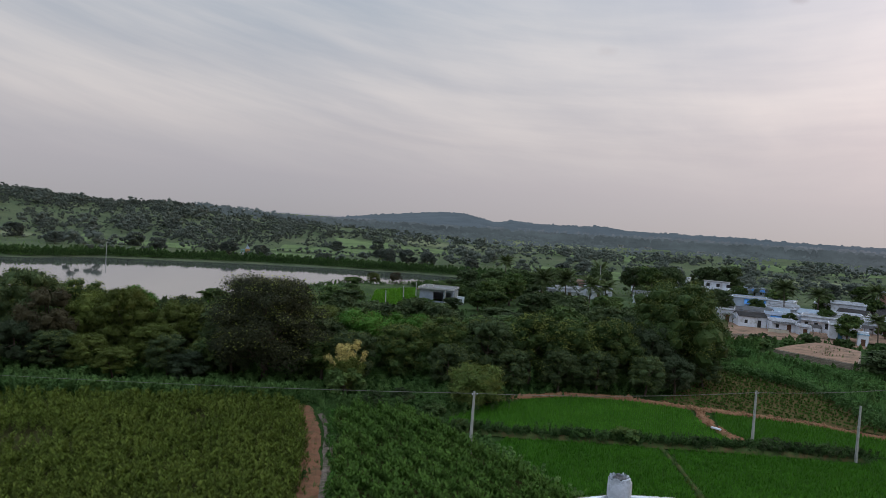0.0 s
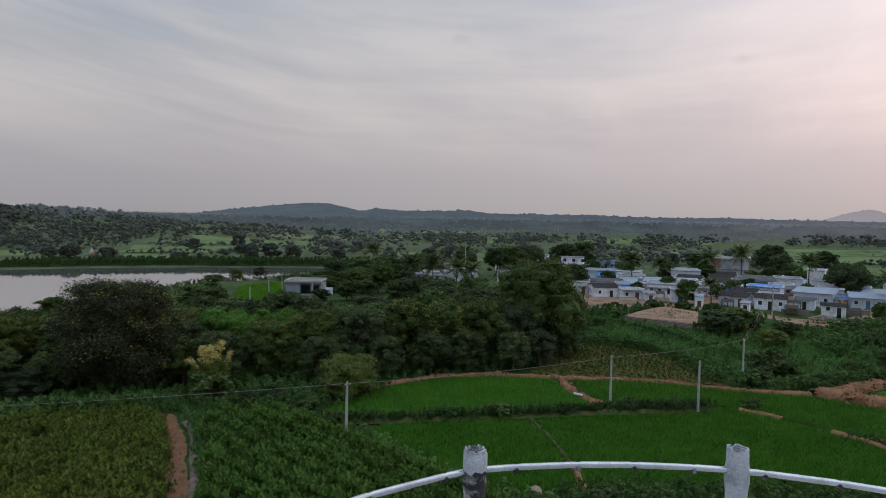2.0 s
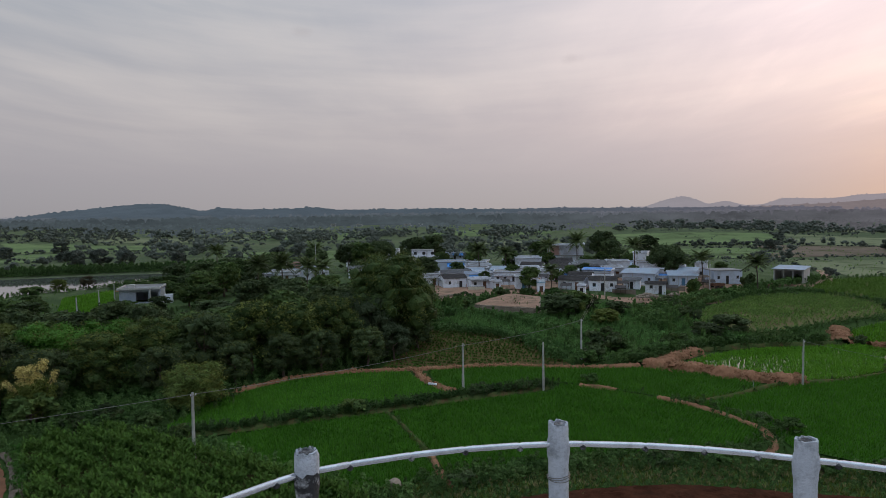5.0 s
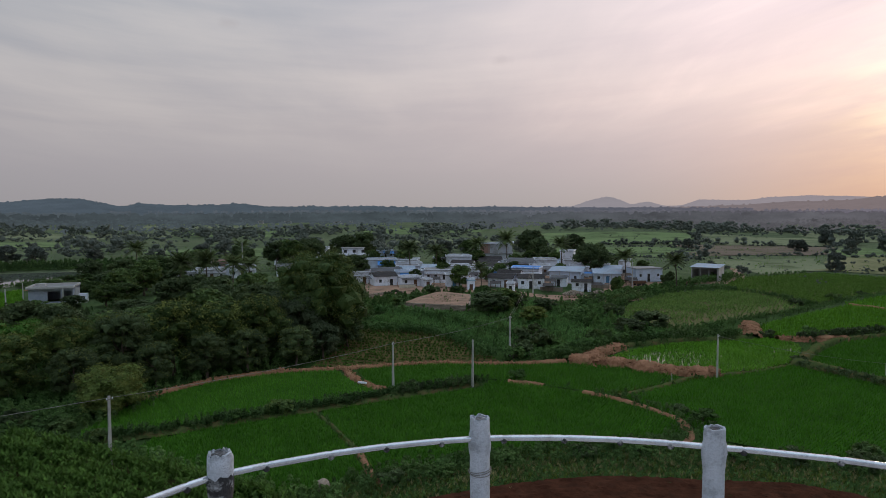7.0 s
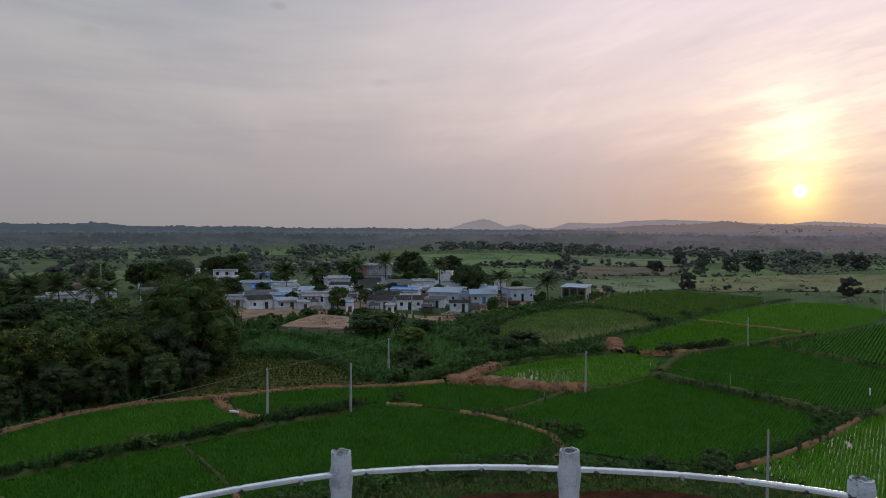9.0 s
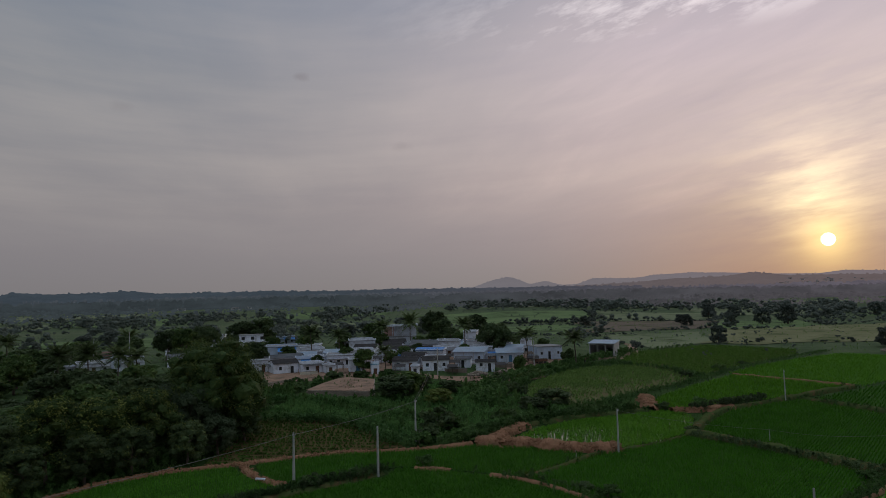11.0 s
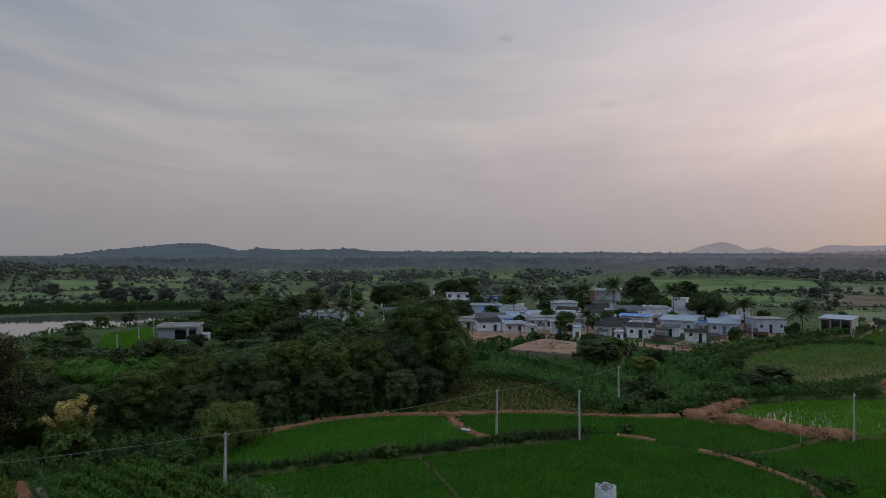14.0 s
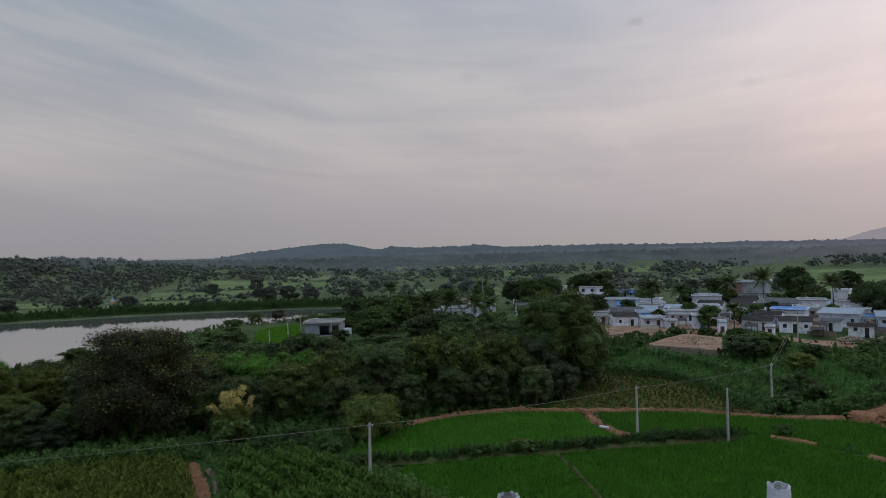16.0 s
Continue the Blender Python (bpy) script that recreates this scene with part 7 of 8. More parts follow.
def pump_post(x, y, tall, cabinet):
    thing = empty("pump_post", pose(x, y, 0.2, 0, 0, 20), "thin leaning post with a small white switch box" if cabinet else "short white marker post on a bund", "post")
    tv, tf = tube_np([(0, 0, -0.3), (0.05, 0, tall * 0.5), (-0.12, 0, tall)], [0.05, 0.045, 0.03], 7)
    part("shaft", mesh_np("shaft", tv, tf, BARK if cabinet else CONCRETE, smooth=True), None, thing)
    if cabinet:
        part("switch_box", boxes((-0.28, 0.28, -0.2, -0.05, tall * 0.38, tall * 0.62)), WHITEWASH, thing, "white metal switch box")


pump_post(94.3, 43.4, 2.0, False)
pump_post(99.2, 27.4, 3.3, True)
pump_post(69.6, 57.2, 1.0, False)

# ==== village ====


def wall_box(w, d, h, openings, thick=0.22):
    """Four walls round a room, the front with real openings (x0, x1, z0, z1). The front runs along x at y = 0."""
    bm = bmesh.new()
    x = -w / 2
    for x0, x1, z0, z1 in sorted(openings):
        if x0 > x + 0.01:
            box(bm, x, x0, 0, thick, -0.4, h)
        if z0 > 0.01:
            box(bm, x0, x1, 0, thick, -0.4, z0)
        box(bm, x0, x1, 0, thick, z1, h)
        x = x1
    if w / 2 > x + 0.01:
        box(bm, x, w / 2, 0, thick, -0.4, h)
    box(bm, -w / 2, -w / 2 + thick, thick, d - thick, -0.4, h)
    box(bm, w / 2 - thick, w / 2, thick, d - thick, -0.4, h)
    box(bm, -w / 2, w / 2, d - thick, d, -0.4, h)
    bmesh.ops.remove_doubles(bm, verts=bm.verts, dist=0.0005)
    return bm


def sheet_roof(w, d, z0, z1, wave=0.03, step_m=0.35):
    """A single pitch of corrugated sheet from the front (z0) to the back (z1)."""
    n = max(6, int(w / step_m)) * 2
    xs = np.linspace(-w / 2, w / 2, n)
    zz = np.where(np.arange(n) % 2, wave, 0.0)
    rows = []
    for yy, z in ((0, z0), (d, z1)):
        for t in (0.0, -0.03):
            rows.append(np.stack([xs, np.full(n, yy), z + zz + t], -1))
    v = np.concatenate(rows)
    f = []
    for k in range(n - 1):
        f += [(k, k + 1, 2 * n + k + 1, 2 * n + k), (n + k + 1, n + k, 3 * n + k, 3 * n + k + 1), (n + k, n + k + 1, k + 1, k), (2 * n + k, 2 * n + k + 1, 3 * n + k + 1, 3 * n + k)]
    return v, np.array(f)


def gable(w, d, z, rise, mat, parent, label=""):
    """Two pitches of tile or sheet in stepped courses, with a ridge along x."""
    courses, half = 7, d / 2 + 0.35
    for side in (0, 1):
        prof = []
        for k in range(courses):
            a, b = k / courses, (k + 1) / courses
            prof += [(-0.35 + half * a, z + rise * (a - 0.1) + 0.05), (-0.35 + half * b, z + rise * (b - 0.1))]
        prof += [(-0.35 + half, z + rise * 0.9 - 0.06), (-0.35, z - rise * 0.1 - 0.03)]
        if side:
            prof = [(d - y, q) for y, q in prof]
        bm = bmesh.new()
        ends = [[bm.verts.new((sx * (w / 2 + 0.25), y, q)) for y, q in prof] for sx in (-1, 1)]
        n = len(prof)
        for k in range(n):
            bm.faces.new([ends[0][k], ends[1][k], ends[1][(k + 1) % n], ends[0][(k + 1) % n]])
        bm.faces.new(ends[0])
        bm.faces.new(ends[1][::-1])
        bmesh.ops.recalc_face_normals(bm, faces=bm.faces)
        part("roof_slope", bm, mat, parent, label)


WALLS = {"white": WHITEWASH, "flat": WHITEWASH, "stair": WHITEWASH, "cream": CREAM, "tarp": BLUEWASH, "tarp2": WHITEWASH, "sheet": WHITEWASH, "shed": CREAM, "dark": WHITEWASH, "tile": WHITEWASH, "bluesheet": BLUEWASH, "frame": WHITEWASH, "long": BLUEWASH, "open": GREY_WALL, "pink": PINK, "shrine": WHITEWASH}
WORDS = {"white": "small whitewashed flat-roofed village house", "flat": "low whitewashed flat-roofed village house", "stair": "whitewashed house with an outside stair and roof room", "cream": "cream-washed flat-roofed village house", "tarp": "blue-tinted house with a blue tarpaulin awning", "tarp2": "whitewashed house with a bright blue tarpaulin roof", "sheet": "whitewashed house with grey fibre-cement sheet roof", "shed": "cream lean-to shed with a sloping sheet roof", "dark": "whitewashed house with a dark tiled roof", "tile": "whitewashed house with a grey tiled roof", "bluesheet": "blue-tinted house with a pale blue metal roof", "frame": "two-storey white house with an open brown veranda", "long": "long bare-cement store with a flat roof", "open": "open-fronted cement shed with a metal sheet roof", "pink": "low pink-washed house among trees", "shrine": "tiny whitewashed roadside shrine"}
H_RNG = np.random.default_rng(77)


def house(x, y, w, d, h, yaw, style):
    """A village house: front middle at (x, y), w wide, d deep, walls h high."""
    base = float(height(x, y))
    back = float(height(x - d * math.sin(radians(yaw)), y + d * math.cos(radians(yaw))))
    yaw += H_RNG.uniform(-11, 11)
    thing = empty("house", pose(x, y, max(base, back, 0.2), 0, 0, yaw), WORDS[style], "house", "houses of the village")
    wall, rng = WALLS[style], H_RNG
    slots, holes = [], []
    if style == "open":
        holes = [(-w / 2 + 0.35 + k * (w - 0.6) / 3, -w / 2 + 0.1 + (k + 1) * (w - 0.6) / 3, 0.0, h - 0.5) for k in range(3)]
    elif style == "frame":
        holes = [(-w / 2 + 1.0, -w / 2 + 2.0, 0, 2.1), (w / 2 - 3.0, w / 2 - 1.6, 0.9, 2.2), (-w / 2 + 0.8, -w / 2 + w * 0.42, h * 0.55, h - 0.7)]
        holes = holes[:2]
    elif style == "shrine":
        holes = [(-0.45, 0.45, 0.0, 1.5)]
    else:
        n = max(1, int(w / 2.3))
        for k in range(n):
            c = -w / 2 + (k + 0.5) * w / n + rng.uniform(-0.15, 0.15)
            if k == n // 2 or (n > 3 and k == n - 1):
                holes.append((c - 0.48, c + 0.48, 0.0, min(2.05, h - 0.35)))
            else:
                holes.append((c - 0.42, c + 0.42, min(1.05, h - 1.2), min(2.0, h - 0.3)))
    wall_h = h
    if style == "frame":
        wall_h = h * 0.52
    part("wall", wall_box(w, d, wall_h, holes), wall, thing)
    if style not in ("open",):
        for x0, x1, z0, z1 in holes:
            door = z0 < 0.01
            if door:
                leaf_mat = (WOOD, DARK, WOOD, DARK, BLUE_PAINT, DARK)[rng.integers(6)]
                p = part("door", boxes((x0 + 0.06, x1 - 0.06, 0.10, 0.15, 0.0, z1 - 0.06)), leaf_mat, thing, "wooden door")
                part("door_frame", boxes((x0, x0 + 0.06, 0.05, 0.17, 0, z1), (x1 - 0.06, x1, 0.05, 0.17, 0, z1), (x0 + 0.06, x1 - 0.06, 0.05, 0.17, z1 - 0.06, z1)), WHITEWASH if leaf_mat is DARK else DARK, p)
            else:
                p = part("window", boxes((x0 + 0.05, x1 - 0.05, 0.12, 0.15, z0 + 0.05, z1 - 0.05)), DARK, thing, "dark shuttered window")
                part("window_frame", boxes((x0, x0 + 0.05, 0.04, 0.17, z0, z1), (x1 - 0.05, x1, 0.04, 0.17, z0, z1), (x0 + 0.05, x1 - 0.05, 0.04, 0.17, z1 - 0.05, z1), (x0 + 0.05, x1 - 0.05, 0.04, 0.17, z0, z0 + 0.05)), BLUE_PAINT if rng.random() < 0.15 else WHITEWASH, p)
    o = 0.18
    if style in ("white", "flat", "cream", "stair", "pink", "long", "tarp", "tarp2"):
        part("roof", boxes((-w / 2 - o, w / 2 + o, -o - 0.15, d + o, h, h + 0.14)), ROOF_GREY, thing, "weathered concrete roof slab")
        if style != "long":
            ph = rng.uniform(0.25, 0.5)
            part("parapet", boxes((-w / 2 - o, w / 2 + o, -o, -o + 0.14, h + 0.14, h + 0.14 + ph), (-w / 2 - o, -w / 2 - o + 0.14, -o + 0.14, d + o - 0.14, h + 0.14, h + 0.14 + ph), (w / 2 + o - 0.14, w / 2 + o, -o + 0.14, d + o - 0.14, h + 0.14, h + 0.14 + ph), (-w / 2 - o, w / 2 + o, d + o - 0.14, d + o, h + 0.14, h + 0.14 + ph)), wall, thing)
        if style != "long" and w > 5:
            part("sunshade", boxes((-w / 2, w / 2, -0.75, -0.003, min(2.25, h - 0.25), min(2.33, h - 0.17))), ROOF_GREY, thing, "thin concrete sunshade")
    if style in ("tarp", "tarp2"):
        v, f = sheet_roof(w * (0.62 if style == "tarp" else 1.05), 3.0, h * 0.72 if style == "tarp" else h + 0.25, h + 0.05 if style == "tarp" else h + 0.9, 0.05, 0.6)
        v = v + [w * 0.16 if style == "tarp" else 0, -2.6 if style == "tarp" else -0.6, 0]
        part("awning", mesh_np("awning", v, f, TARP), None, thing, "bright blue tarpaulin awning")
        for sx in (-0.12, 0.45):
            tv, tf = tube_np([(w * sx, -2.45, -0.4), (w * sx, -2.45, h * 0.70)], [0.05, 0.05], 6)
            part("awning_post", mesh_np("awning_post", tv, tf, WOOD), None, thing)
    if style in ("sheet", "dark", "tile"):
        gable(w, d, h, d * 0.16, {"sheet": SHEET, "dark": ROOF_DARK, "tile": SHEET}[style], thing)
        for sx in (-w / 2, w / 2 - 0.2):
            bm = bmesh.new()
            vs = [bm.verts.new(p) for p in ((sx, 0.0, h), (sx, d, h), (sx, d / 2, h + d * 0.14), (sx + 0.2, 0.0, h), (sx + 0.2, d, h), (sx + 0.2, d / 2, h + d * 0.14))]
            for q in ((0, 1, 2), (5, 4, 3), (0, 3, 4, 1), (1, 4, 5, 2), (2, 5, 3, 0)):
                bm.faces.new([vs[i] for i in q])
            part("gable_end", bm, wall, thing)
    if style in ("bluesheet", "shed", "open"):
        v, f = sheet_roof(w + 0.8, d + 1.2, h - 0.1, h + (0.7 if style != "open" else 0.35), 0.04, 0.4)
        v = v + [0, -0.8, 0.12]
        part("roof", mesh_np("roof", v, f, METAL_SHEET if style != "shed" else SHEET), None, thing, "corrugated sheet roof")
        for k in range(4):
            sx = -w / 2 + 0.2 + k * (w - 0.4) / 3
            tv, tf = tube_np([(sx, -0.6, -0.4), (sx, -0.6, h - 0.05)], [0.06, 0.06], 7)
            part("roof_post", mesh_np("roof_post", tv, tf, CONCRETE), None, thing)
    if style == "stair":
        steps = []
        for k in range(12):
            steps.append((w / 2 + 0.003, w / 2 + 1.0, d - 0.3 - k * 0.27 - 0.27, d - 0.3 - k * 0.27, -0.4, (k + 1) * h / 12))
        part("stair", boxes(*steps), WHITEWASH, thing, "whitewashed outside stair")
        part("roof_room", boxes((-w / 2 + 0.3, -w / 2 + 3.3, d - 3.4, d - 0.4, h + 0.14, h + 2.3)), WHITEWASH, thing, "small whitewashed roof room")
        # dark box set on the solid wall, painted as an unlit opening
        part("window", boxes((-w / 2 + 1.3, -w / 2 + 2.2, d - 3.44, d - 3.37, h + 0.8, h + 1.9)), DARK, thing, "dark box painted as an unlit window opening")
    if style == "flat" and w > 10:
        part("roof_room", boxes((-w / 2 + 2, w / 2 - 4, d - 4.4, d - 0.6, h + 0.14, h + 2.6)), WHITEWASH, thing, "whitewashed upper room")
        for k in range(3):
            sx = -w / 2 + 2.8 + k * (w - 7.6) / 2
            # unlit openings painted as dark boxes, proud of the solid wall
            part("window", boxes((sx, sx + 1.1, d - 4.44, d - 4.37, h + 0.9, h + 2.0)), DARK, thing, "dark box painted as an unlit window opening")
        part("roof_slab", boxes((-w / 2 + 1.7, w / 2 - 3.7, d - 5.0, d - 0.4, h + 2.6, h + 2.74)), ROOF_GREY, thing, "thin concrete roof slab")
    if style == "frame":
        z0 = wall_h
        part("floor_slab", boxes((-w / 2 - 0.3, w / 2 + 0.3, -0.9, d + 0.2, z0, z0 + 0.18)), ROOF_GREY, thing)
        part("upper_wall", boxes((-w / 2, -w / 2 + 0.25, 0.0, d, z0 + 0.18, h), (-w / 2 + w * 0.36, w / 2, 1.6, 1.8, z0 + 0.18, h), (w / 2 - 0.2, w / 2, 1.8, d, z0 + 0.18, h), (-w / 2 + 0.25, w / 2 - 0.2, d - 0.2, d, z0 + 0.18, h)), WHITEWASH, thing)
        part("veranda_back", boxes((-w / 2 + 0.25, -w / 2 + w * 0.36, 1.9, 2.1, z0 + 0.18, h)), PINK, thing, "brown painted veranda wall")
        for k in range(4):
            sx = -w / 2 + 0.6 + k * (w - 1.0) / 3.4
            part("pillar", boxes((sx, sx + 0.25, -0.7, -0.45, z0 + 0.18, h)), WHITEWASH, thing)
        part("roof", boxes((-w / 2 - 0.5, w / 2 + 0.5, -1.1, d + 0.4, h, h + 0.2)), WHITEWASH, thing)
        part("parapet", boxes((-w / 2 - 0.5, w / 2 + 0.5, -1.1, -0.95, h + 0.2, h + 0.75), (-w / 2 - 0.5, -w / 2 - 0.35, -0.95, d + 0.4, h + 0.2, h + 0.75), (w / 2 + 0.35, w / 2 + 0.5, -0.95, d + 0.4, h + 0.2, h + 0.75)), WHITEWASH, thing)
    if style == "shrine":
        part("roof", boxes((-w / 2 - 0.15, w / 2 + 0.15, -0.2, d + 0.15, h - 0.6, h - 0.48)), BLUE_TEMPLE, thing, "blue painted roof slab")
    return thing


house(44.6, 214.3, 8.5, 8.0, 3.2, -12, "flat")
house(54.5, 216.5, 8.2, 8.0, 3.4, -4, "stair")
house(81.4, 215.7, 8.9, 7.0, 3.4, -13, "cream")
house(97.2, 224.3, 14.1, 9.0, 4.2, -19, "flat")
house(93.8, 194.2, 9.2, 8.0, 4.6, -31, "tarp")
house(76.6, 172.8, 5.4, 7.0, 3.2, -32, "white")
house(80.4, 163.7, 6.4, 6.0, 2.9, -20, "dark")
house(97.7, 183.4, 7.0, 7.0, 3.3, -18, "white")
house(85.9, 159.2, 5.4, 4.0, 2.5, -16, "white")
house(89.0, 155.4, 2.3, 3.0, 2.0, -17, "white")
house(99.4, 166.6, 9.2, 7.0, 3.2, -37, "white")
house(123.5, 194.4, 9.0, 8.0, 4.6, -40, "flat")
house(96.4, 145.2, 2.0, 1.8, 3.1, -33, "shrine")
house(145.9, 204.1, 13.2, 9.0, 8.2, -44, "frame")
house(121.6, 169.5, 7.6, 8.0, 3.0, -46, "dark")
house(135.7, 175.5, 9.7, 8.0, 3.6, -44, "tile")
house(106.0, 145.6, 6.8, 6.5, 2.6, -46, "dark")
house(104.2, 138.6, 1.9, 2.0, 1.9, -37, "white")
house(112.0, 139.6, 7.0, 6.0, 2.8, -44, "dark")
house(126.0, 160.3, 8.5, 5.0, 2.9, -44, "tarp2")
house(142.5, 170.2, 7.2, 7.0, 4.3, -45, "white")
house(150.0, 163.2, 8.6, 8.0, 4.3, -46, "flat")
house(129.5, 146.0, 9.1, 7.0, 3.2, -42, "bluesheet")
house(157.5, 177.0, 4.6, 6.0, 6.2, -42, "white")
house(157.6, 150.0, 3.6, 6.0, 4.6, -51, "white")
house(123.2, 132.2, 5.1, 4.0, 2.3, -43, "dark")
house(138.3, 137.9, 7.4, 7.0, 2.8, -49, "bluesheet")
house(155.0, 137.4, 8.6, 7.0, 3.5, -14, "long")
house(177.0, 134.8, 8.2, 9.0, 3.9, -58, "open")
house(36.2, 217.6, 7.9, 7.0, 2.5, -4, "flat")
house(54.5, 249.4, 7.3, 6.0, 2.9, -12, "pink")
house(81.5, 260.7, 5.0, 6.0, 3.0, -17, "white")
house(108.7, 292.5, 8.2, 7.0, 4.2, -19, "white")
house(132.1, 270.2, 7.8, 6.0, 3.2, -26, "tarp")
house(112, 176, 7.0, 6.0, 3.2, -36, "flat")
house(114, 152.5, 6.4, 5.0, 3.0, -40, "dark")
house(141, 152.5, 6.0, 6.0, 3.2, -45, "white")
house(134, 190, 8.0, 7.0, 3.6, -40, "dark")
house(108, 205, 8.0, 7.0, 3.4, -30, "white")


house(100.5, 157.5, 5.0, 5.0, 2.6, -30, "white")
house(117.5, 147.5, 5.2, 5.0, 2.5, -44, "white")
house(134.5, 163.5, 6.2, 6.0, 3.0, -42, "white")
house(118.5, 185.0, 7.2, 7.0, 3.2, -36, "dark")
house(104.5, 193.5, 7.0, 6.0, 3.0, -30, "flat")
house(87.5, 176.5, 6.4, 6.0, 3.0, -24, "tile")
house(128.0, 183.5, 6.4, 6.0, 3.2, -40, "dark")
house(89.0, 207.0, 7.0, 6.0, 3.2, -22, "flat")
house(121.5, 139.5, 4.2, 4.0, 2.3, -44, "sheet")
house(147.0, 145.0, 5.0, 5.0, 3.0, -46, "bluesheet")
house(66.0, 205.0, 7.0, 6.0, 3.0, -16, "sheet")
house(113.0, 165.0, 6.0, 6.0, 3.0, -40, "white")
house(142.9, 190.4, 4.2, 4.4, 2.8, -43, "white")
house(118.5, 162.7, 4.2, 4.4, 3.0, -34, "white")
house(88.8, 170.2, 4.2, 4.4, 2.8, -23, "tarp")
house(77.3, 180.5, 4.8, 4.4, 3.3, -19, "dark")
house(137.2, 203.6, 4.2, 4.4, 2.5, -41, "white")
house(95.0, 178.7, 4.2, 4.4, 2.8, -25, "bluesheet")
house(158.7, 167.4, 4.2, 4.4, 2.8, -49, "flat")
house(150.7, 195.0, 4.8, 4.4, 3.0, -46, "tile")
house(95.3, 173.8, 4.2, 4.4, 2.5, -26, "white")
house(122.5, 205.6, 4.8, 4.4, 3.3, -35, "white")
house(157.0, 184.0, 4.2, 4.4, 2.8, -48, "tarp")
house(133.1, 169.9, 4.8, 4.4, 2.8, -39, "dark")
house(83.4, 193.0, 4.8, 4.4, 3.3, -21, "white")
house(149.7, 175.9, 4.2, 4.4, 2.5, -45, "bluesheet")
house(130.8, 205.8, 4.2, 4.4, 3.0, -38, "flat")
house(83.5, 182.3, 5.6, 4.4, 2.8, -21, "tile")
house(150.4, 153.6, 5.6, 4.4, 3.3, -46, "white")
house(152.5, 189.9, 4.8, 4.4, 3.0, -46, "white")
house(150.1, 183.2, 5.6, 4.4, 2.5, -45, "tarp")
house(159.2, 162.6, 4.2, 4.4, 3.3, -49, "dark")
house(95.0, 151.7, 4.2, 4.4, 3.3, -25, "white")
house(102.5, 179.0, 4.2, 4.4, 3.0, -28, "bluesheet")


def compound_wall(x, y, w, yaw, h, mat, label):
    """A low yard wall with a coping."""
    thing = empty("yard_wall", pose(x, y, float(height(x, y)), 0, 0, yaw), label, "wall", "yard walls of the village")
    part("wall_body", boxes((-w / 2, w / 2, -0.1, 0.1, -0.4, h)), mat, thing)
    part("coping", boxes((-w / 2 - 0.04, w / 2 + 0.04, -0.14, 0.14, h, h + 0.08)), ROOF_GREY, thing)


compound_wall(97.5, 161.0, 8.0, -37, 1.2, WHITEWASH, "low whitewashed yard wall")
compound_wall(104.5, 160.0, 5.0, -70, 1.2, WHITEWASH, "low whitewashed yard wall")
compound_wall(83.5, 157.0, 4.5, -20, 1.0, CREAM, "low cream-washed yard wall")
compound_wall(115.5, 135.5, 6.0, -44, 1.0, STONE, "low rough stone yard wall")
compound_wall(131.0, 134.0, 6.0, -46, 1.1, STONE, "low rough stone yard wall")
compound_wall(128.0, 142.0, 6.5, -42, 1.0, WHITEWASH, "low whitewashed yard wall")
compound_wall(148.0, 135.5, 5.0, -30, 1.0, STONE, "low rough stone yard wall")


def lean_to(x, y, w, yaw, mat, label):
    """An open lean-to of poles and a sagging sheet."""
    thing = empty("lean_to", pose(x, y, float(height(x, y)), 0, 0, yaw), label, "shelter", "open shelters of the village")
    v, f = sheet_roof(w, 2.8, 1.9, 2.4, 0.05, 0.5)
    part("roof", mesh_np("roof", v, f, mat), None, thing)
    for sx in (-w / 2 + 0.2, 0.0, w / 2 - 0.2):
        for sy, q in ((0.15, 1.88), (2.6, 2.32)):
            tv, tf = tube_np([(sx, sy, -0.4), (sx + 0.03, sy, q)], [0.06, 0.05], 6)
            part("pole", mesh_np("pole", tv, tf, BARK), None, thing)


lean_to(117.2, 138.2, 3.4, -44, ROOF_DARK, "dark open lean-to beside a house")
lean_to(101.5, 141.5, 3.0, -38, ROOF_DARK, "dark thatched lean-to beside the shrine")
lean_to(126.5, 130.0, 3.2, -44, ROOF_DARK, "dark thatched cattle shelter by the lane")
lean_to(133.5, 141.5, 4.0, -42, SHEET, "grey sheet lean-to beside a house")
lean_to(147.5, 139.0, 3.4, -30, BARK, "dark thatched lean-to by the lane")
lean_to(78.5, 166.5, 4.0, -28, SHEET, "grey sheet lean-to beside a house")
for lx, ly, lw, lyaw, lm, lword in ((92, 157, 3.6, -24, ROOF_DARK, "dark thatched lean-to in a yard"), (108, 163, 4.0, -38, ROOF_DARK, "dark thatched lean-to in a yard"), (120, 155, 4.2, -42, SHEET, "grey sheet lean-to in a yard"), (134, 153, 4.0, -44, ROOF_DARK, "dark thatched lean-to in a yard"), (138, 146, 3.6, -46, TARP, "blue tarpaulin shelter in a yard"), (102, 176, 4.4, -32, ROOF_DARK, "dark thatched lean-to in a yard"), (116, 160, 3.6, -40, TARP, "blue tarpaulin shelter in a yard"), (146, 158, 4.0, -46, SHEET, "grey sheet lean-to in a yard"), (84, 169, 3.6, -24, ROOF_DARK, "dark thatched lean-to in a yard"), (126, 151, 3.4, -44, ROOF_DARK, "dark thatched lean-to in a yard"), (113, 134, 2.8, -44, ROOF_DARK, "dark thatched cattle shelter by the lane"), (143, 133, 3.4, -40, ROOF_DARK, "dark thatched cattle shelter by the lane")):
    lean_to(lx, ly, lw, lyaw, lm, lword)
lean_to(109.5, 152.0, 3.4, -40, TARP, "blue tarpaulin shelter in a yard")


